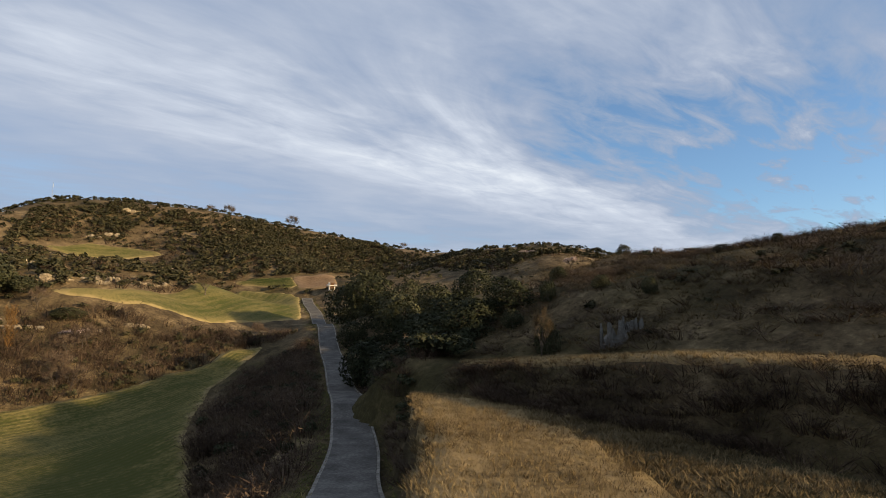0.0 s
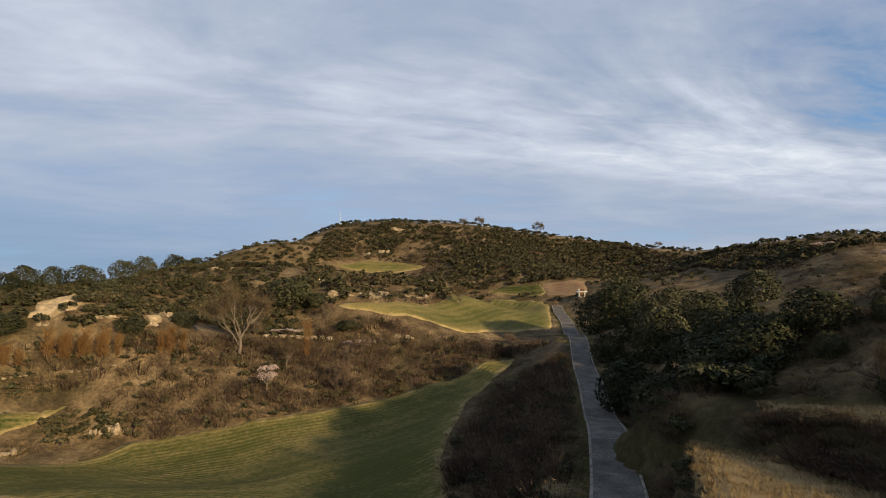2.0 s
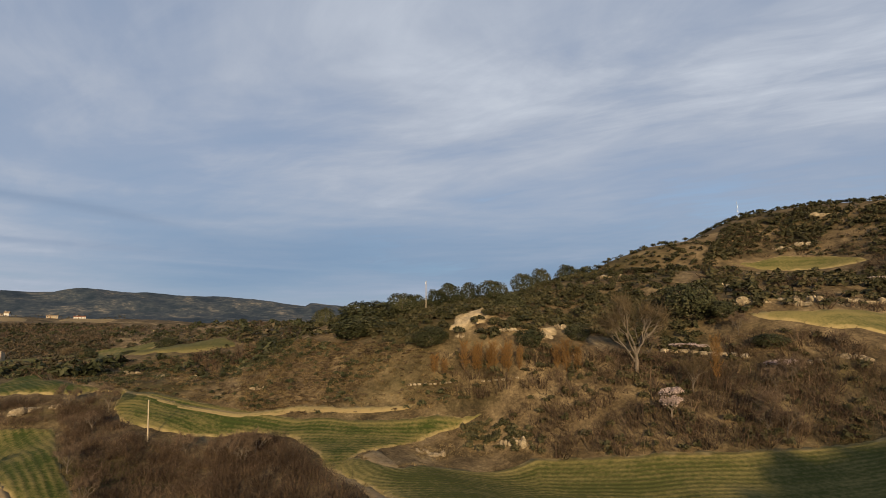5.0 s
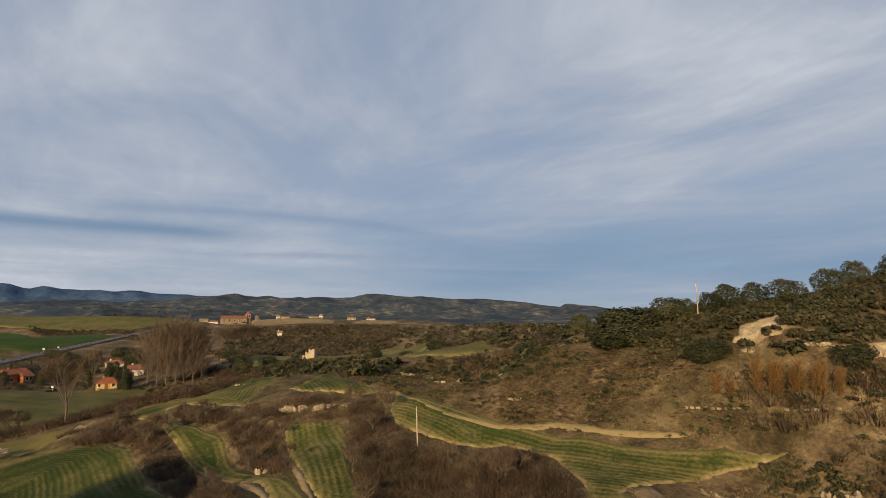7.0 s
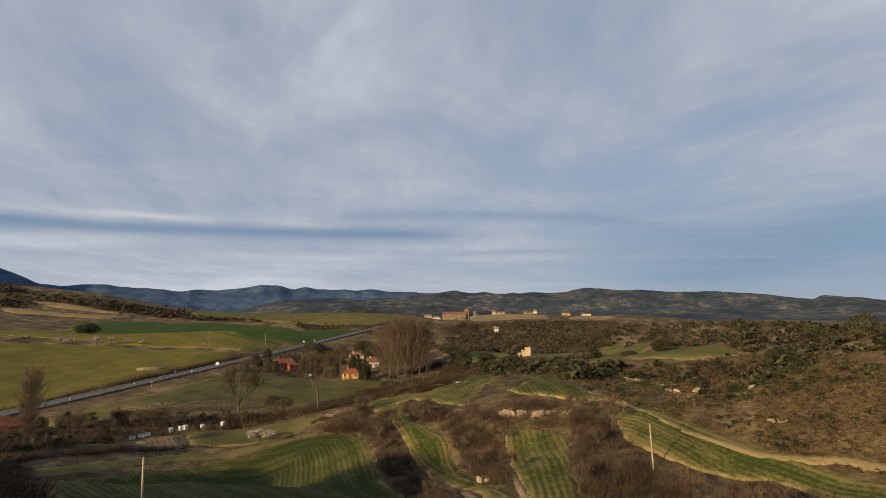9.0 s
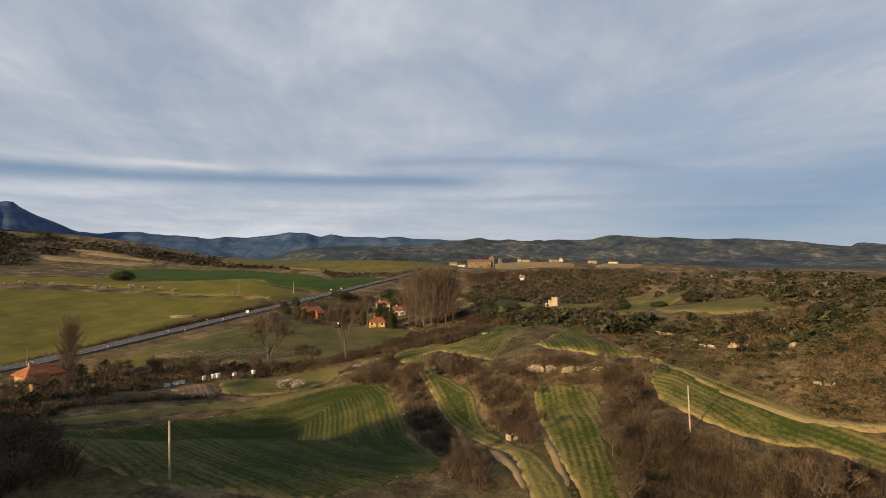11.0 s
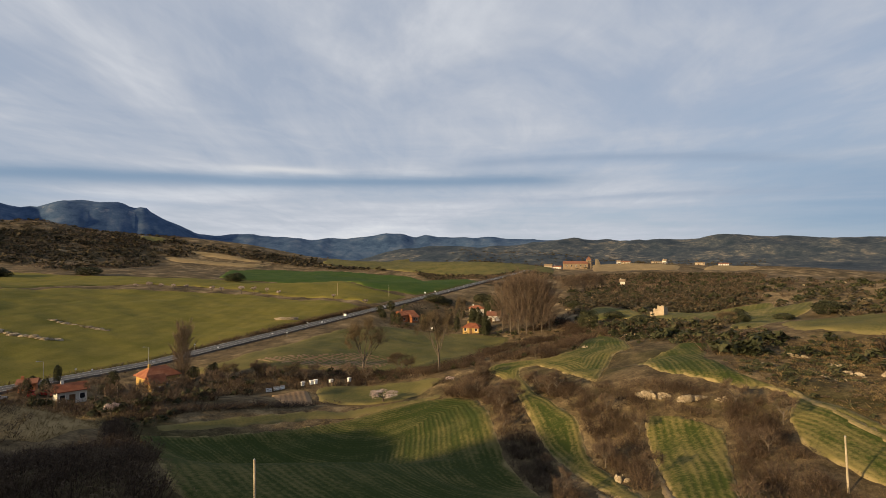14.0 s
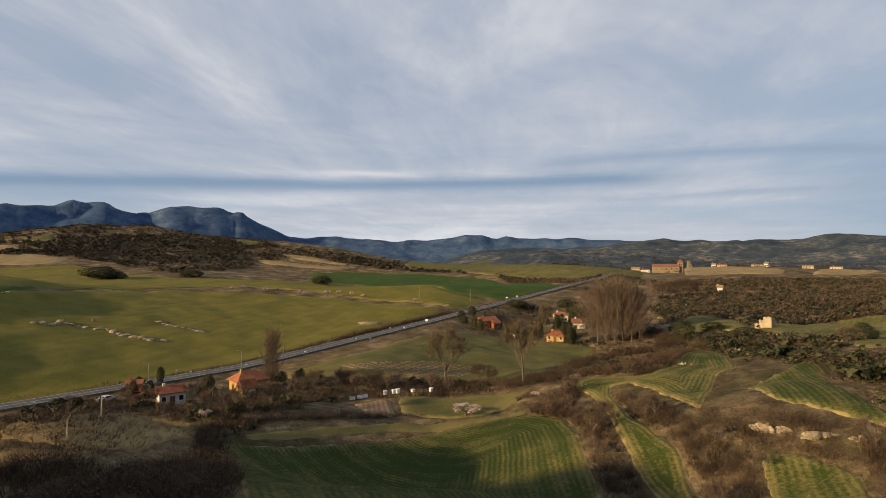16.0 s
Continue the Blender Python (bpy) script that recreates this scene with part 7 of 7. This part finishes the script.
def ruin(x, y):
    """A roofless pale stone hut: broken walls of uneven height, one corner still tall."""
    thing = new("ruined_hut")
    rng = random.Random(17)
    for name, x0, y0, x1, y1, tall in (("corner_wall", -2.3, 1.4, 0.3, 2.0, 3.9), ("front_wall", 0.3, 1.4, 1.8, 2.0, 2.9), ("low_wall", 1.8, 1.4, 3.2, 2.0, 1.3), ("side_wall", -2.3, -1.8, -1.7, 1.4, 3.2), ("back_wall", -1.7, -1.8, 2.6, -1.2, 2.4)):
        n = 5
        v, f = [], []
        for k in range(n + 1):
            u = k / n
            px, py = (x0 + (x1 - x0) * u, None) if x1 - x0 > y1 - y0 else (None, y0 + (y1 - y0) * u)
            top = tall + rng.uniform(-0.55, 0.25)
            for side in (0, 1):
                at = (px, (y0, y1)[side]) if px is not None else ((x0, x1)[side], py)
                v += [(*at, -0.8), (*at, top)]
        for k in range(n):
            b = k * 4
            f += [(b, b + 4, b + 5, b + 1), (b + 2, b + 3, b + 7, b + 6), (b + 1, b + 5, b + 7, b + 3)]
        f += [(0, 1, 3, 2), (n * 4, n * 4 + 2, n * 4 + 3, n * 4 + 1)]
        solid(name, v, f, PALE_RENDER, thing)
    thing.matrix_world = pose(x, y, float(ground_height(x, y)), 0, 0, facing(x, y) - 20)
    tagged(thing, "roofless ruined hut of pale cream stone among scrub", "ruin")


def church():
    """A hilltop church: nave with a tiled roof, tower with belfry openings and a pointed cap."""
    x, y, _, _ = CHURCH[1]
    thing = new("church")
    gable_wall(thing, 31, 12, 8.0, 11.0, STONE_WALL, "nave")
    gable_roof(thing, 31, 12, 8.0, 11.0, OLD_TILE, 0.6)
    for k in range(5):
        opening(thing, -12 + 6 * k, 6, 3.6, 1.2, 2.6, 1)
    tower = block("tower", (-20.5, -3, -1), (-14.5, 3, 13.0), STONE_WALL, thing, 0.1)
    for k in (-18.8, -16.2):
        block("belfry_opening", (k - 0.5, 2.9, 9.4), (k + 0.5, 3.06, 11.8), DARK_GLASS, tower, 0.0)
    solid("spire", [(-20.7, -3.2, 13.0), (-14.3, -3.2, 13.0), (-14.3, 3.2, 13.0), (-20.7, 3.2, 13.0), (-17.5, 0, 17.5)], [(0, 1, 4), (1, 2, 4), (2, 3, 4), (3, 0, 4), (3, 2, 1, 0)], OLD_TILE, thing)
    thing.matrix_world = pose(x, y, float(ground_height(x, y)) + 0.3, 0, 0, facing(x, y) + 8)
    tagged(thing, "distant sandstone church with a square tower", "church")


house(-6.9, 104.5, facing(-6.9, 104.5) + 25, 3.6, 2.4, 1.7, 2.2, STONE_WALL, PALE_RENDER, "low field shed with a pale sunlit roof among oaks", 0.0, 1, 1, None, "shed", "shed")
ruin(H[7][0], H[7][1])
church()
for k, (x, y, high, wide) in enumerate(CHURCH):
    if k in (0, 1):
        continue
    if wide < 8 and high > 12:
        thing = new("tower_block")
        block("wall", (-wide / 2, -wide / 2, -2), (wide / 2, wide / 2, high), STONE_WALL, thing, 0.1)
        for s in range(int(high / 4)):
            for u in (-0.25, 0.25):
                block("window", (wide * u - 0.6, wide / 2 - 0.05, 2 + 4 * s), (wide * u + 0.6, wide / 2 + 0.06, 3.8 + 4 * s), DARK_GLASS, thing, 0.0)
        thing.matrix_world = pose(x, y, float(ground_height(x, y)), 0, 0, facing(x, y) + 12)
        tagged(thing, "pale block of flats in a distant town", "building", "town buildings")
    else:
        high = min(high, 7.0)
        ob = house(x, y, facing(x, y) + (k * 37) % 50 - 25, min(wide, 12.0), max(6.0, wide * 0.35), high * 0.6, high * 0.85, WHITE_WALL if k % 2 else PALE_RENDER, STONE_WALL if k % 3 else OLD_TILE, "low pale building at the edge of a distant town", 0.0, 4, 1, None, "building", "building")
        tagged(ob, group="town buildings")


def pole(x, y, high, lean, kind):
    g = float(ground_height(x, y))
    thing = new("utility_pole")
    rod("post", (0, 0, -1.0), (0, 0, high), 0.11, 0.075, POLE_WOOD, thing)
    rod("cap", (0, 0, high), (0, 0, high + 0.06), 0.085, 0.04, GALVANISED, thing)
    if kind in (0, 5, 6):
        rod("insulator", (0.12, 0, high - 0.5), (0.12, 0, high - 0.3), 0.05, 0.035, WHITE_PAINT, thing, 6)
    thing.matrix_world = pose(x, y, g, 0, lean, facing(x, y))
    tagged(thing, "weathered pale wooden utility pole standing in scrub", "pole", "utility poles")


for (x, y, high), lean, kind in zip(POLES, (0, 2, 1, 1, 0, 0, 0, 0), range(8)):
    pole(x, y, max(high, 2.5), lean, kind)

mx, my, mh = MAST[0]
mast = new("radio_mast")
mg = float(ground_height(mx, my))
for k in range(3):
    a = k * 2.094
    rod("leg", (0.35 * math.cos(a), 0.35 * math.sin(a), -1), (0.12 * math.cos(a), 0.12 * math.sin(a), mh + 2), 0.03, 0.022, GALVANISED, mast, 5)
for k in range(9):
    h = 0.5 + k * mh / 9
    rod("brace", (0.33, 0, h), (-0.16, 0.28, h + mh / 9), 0.014, 0.014, GALVANISED, mast, 4)
mast.matrix_world = pose(mx, my, mg)
tagged(mast, "thin steel lattice radio mast on the hilltop", "mast")

for x, y, high in LAMPS:
    thing = new("street_lamp")
    h = max(5.5, high)
    rod("pole", (0, 0, -0.5), (0, 0, h), 0.09, 0.055, GALVANISED, thing)
    rod("arm", (0, 0, h), (1.1, 0, h + 0.25), 0.045, 0.04, GALVANISED, thing, 6)
    block("lamp_head", (0.9, -0.14, h + 0.16), (1.6, 0.14, h + 0.32), GALVANISED, thing, 0.03)
    thing.matrix_world = pose(x, y, float(ground_height(x, y)), 0, 0, facing(x, y))
    tagged(thing, "grey steel street lamp beside the main road", "street lamp", "street lamps")

for k, (x, y, high, wide) in enumerate(SIGNS):
    thing = new("road_sign")
    h, w = max(1.3, high), max(0.5, wide * 0.7)
    rod("post", (0, 0, -0.4), (0, -0.05, h), 0.045, 0.045, GALVANISED, thing, 6)
    block("plate", (-w / 2, -0.02, h - w * 0.8), (w / 2, 0.02, h), WHITE_PAINT, thing, 0.02)
    thing.matrix_world = pose(x, y, float(ground_height(x, y)), 0, 0, facing(x, y) + (k * 29) % 30 - 15)
    tagged(thing, "plain white road sign on a steel post", "road sign", "road signs")

for k, (x, y, high, wide) in enumerate(HIVES):
    thing = new("beehive" if k > 2 else "water_tank")
    h, w = max(0.9, high), max(0.8, wide)
    block("body", (-w / 2, -0.35, 0.15), (w / 2, 0.35, h * 0.85), WHITE_PAINT, thing, 0.05)
    block("lid", (-w / 2 - 0.05, -0.4, h * 0.85), (w / 2 + 0.05, 0.4, h), WHITE_PAINT if k > 2 else GALVANISED, thing, 0.03)
    for sx in (-1, 1):
        block("foot", (sx * w * 0.35 - 0.06, -0.3, -0.3), (sx * w * 0.35 + 0.06, 0.3, 0.15), TIMBER, thing, 0.01)
    thing.matrix_world = pose(x, y, float(ground_height(x, y)), 0, 0, facing(x, y) + k * 7)
    tagged(thing, "white box hive at the edge of a garden" if k > 2 else "white plastic tank at the edge of a garden", "beehive" if k > 2 else "tank", "garden boxes")


def car(x, y, turn, mat, label):
    thing = new("car")
    v, n = [], 0
    outline_ = [(-2.1, 0.35), (-2.1, 0.85), (-1.3, 0.98), (-0.7, 1.42), (0.75, 1.45), (1.35, 0.98), (2.05, 0.85), (2.1, 0.35)]
    for s in (-0.82, 0.82):
        v += [(px, s * (0.86 if pz > 1.2 else 1.0), pz) for px, pz in outline_]
    f = [tuple(range(7, -1, -1)), tuple(range(8, 16))] + [(k, (k + 1) % 8, 8 + (k + 1) % 8, 8 + k) for k in range(8)]
    solid("body", v, f, mat, thing)
    block("windscreen", (0.80, -0.66, 1.02), (1.16, 0.66, 1.34), DARK_GLASS, thing, 0.02)
    for s in (-1, 1):
        block("side_window", (-0.65, s * 0.80 - 0.02, 1.03), (0.72, s * 0.80 + 0.02, 1.36), DARK_GLASS, thing, 0.0)
        for px in (-1.3, 1.3):
            rod("wheel", (px, s * 0.70, 0.32), (px, s * 0.86, 0.32), 0.32, 0.32, RUBBER, thing, 12)
    thing.matrix_world = pose(x, y, float(ground_height(x, y)), 0, 0, turn)
    tagged(thing, label, "car", "parked cars")


car(H[2][0] + 8.5, H[2][1] + 7.5, 20, CAR_SILVER, "silver car parked in a yard by the road")
car(H[2][0] + 1.5, H[2][1] + 6.5, 75, CAR_RED, "red car parked in a yard by the road")
car(H[2][0] - 1.5, H[2][1] + 7.5, 110, CAR_RED, "old red car parked beside a shed")
car(H[2][0] - 4.0, H[2][1] + 7.0, 15, CAR_SILVER, "silver car parked beside a low house")
car(H[6][0] + 3.0, H[6][1] + 3.5, 40, CAR_SILVER, "silver car parked beside an outbuilding")


def rock_form(seed, mat, name, lumps=10):
    """A broken ledge of rock about 1 m across and 1 m high: cracked, stepped blocks half sunk in earth."""
    rng = random.Random(seed)
    made = []
    for k in range(lumps):
        bm = bmesh.new()
        bmesh.ops.create_icosphere(bm, subdivisions=2, radius=0.5)
        off = Vector((seed * 7.3 + k, seed * 3.1, k * 1.7))
        size = Vector((rng.uniform(0.10, 0.30), rng.uniform(0.25, 0.65), rng.uniform(0.25, 1.15)))
        spot = Vector((-0.42 + 0.84 * (k + rng.random()) / lumps, rng.uniform(-0.3, 0.3), rng.uniform(-0.15, 0.1))) if lumps > 1 else Vector()
        spin = Matrix.Rotation(rng.uniform(-0.5, 0.5), 3, "Z")
        for v in bm.verts:
            p = v.co.copy()
            f = max(abs(p.x), abs(p.y), abs(p.z))
            q = p.lerp(p * (0.42 / f), 0.55)
            q *= 1 + 0.34 * noise.noise(p * 3.1 + off) + 0.22 * noise.noise(p * 8.0 + off)
            if lumps == 1:
                size = Vector((1.0, 1.0, 0.95))
            q = spin @ Vector((q.x * size.x, q.y * size.y, q.z * size.z))
            v.co = q + spot + Vector((0, 0, size.z * 0.32))
        me = bpy.data.meshes.new(name)
        bm.to_mesh(me)
        bm.free()
        me.materials.append(mat)
        made.append(me)
    return made


CRAGS = [rock_form(s, LIMESTONE, "ledge_block") for s in (1, 2, 3, 4, 5)]
GREY_CRAGS = [rock_form(s, GREY_ROCK, "ledge_block") for s in (6, 7)]
PEBBLES = [rock_form(s, LIMESTONE, "stone", 1) for s in (8, 9, 10)]


def stones(rows, name, label, group, seed, meshes=CRAGS, deep=0.55, parent=None):
    rng = random.Random(seed)
    for k, (x, y, high, wide) in enumerate(rows):
        lumps = meshes[k % len(meshes)]
        ob = new(name, lumps[0]) if len(lumps) == 1 else new(name)
        for me in lumps if len(lumps) > 1 else ():
            new("ledge_block", me).parent = ob
        w, h = max(0.4, wide * (0.75 if wide < 1 else 0.95)), max(0.2, high * (0.5 if high < 0.7 else 0.8 if parent else 0.62))
        m = pose(x, y, float(ground_height(x, y)) - 0.22 * h, 0, 0, facing(x, y) + rng.uniform(-25, 25)) @ Matrix.Diagonal((w * 1.15, max(0.5, min(w, 2.4) * deep), h * 1.25, 1))
        ob.matrix_world = m
        if parent:
            ob.parent = parent
        else:
            tagged(ob, label, "rock", group)


stones(OUTCROPS[:-2], "rock_outcrop", "pale limestone outcrop breaking through scrub", "rock outcrops", 1)
stones(OUTCROPS[-2:], "rock_outcrop", "grey lichened rock face on a shaded slope", "rock outcrops", 2, GREY_CRAGS)
stones(CREST_ROCK, "rock_outcrop", "pale weathered rock on a hill crest", "rock outcrops", 3)
rng_r = np.random.default_rng(79)
LEDGES = [(float(x), float(y), float(rng_r.uniform(0.8, 1.8)), float(rng_r.uniform(2.0, 5.5))) for zone_, n in ((VALLEY_SCRUB_NEAR, 10), (VALLEY_SCRUB, 14), (TUFT_SLOPE_WEST, 8), (SCRUB_HILL, 10), (KNOLL, 8)) for x, y in strewn(rng_r, zone_, n, None, 1.0)]
stones(LEDGES, "rock_outcrop", "low pale ledge of broken limestone in dry scrub", "rock outcrops", 5)
for rows, label in ((WALL_STONES, "row of tumbled pale field stones in a meadow"), (BANK_WALL, "low dry stone wall on a terrace"), (PALE_WALL, "pale crumbling stone bank above a thicket")):
    wall_ = tagged(new("dry_stone_wall"), label, "stone wall")
    stones(rows, "stone", "", "", 4, PEBBLES, 0.95, wall_)
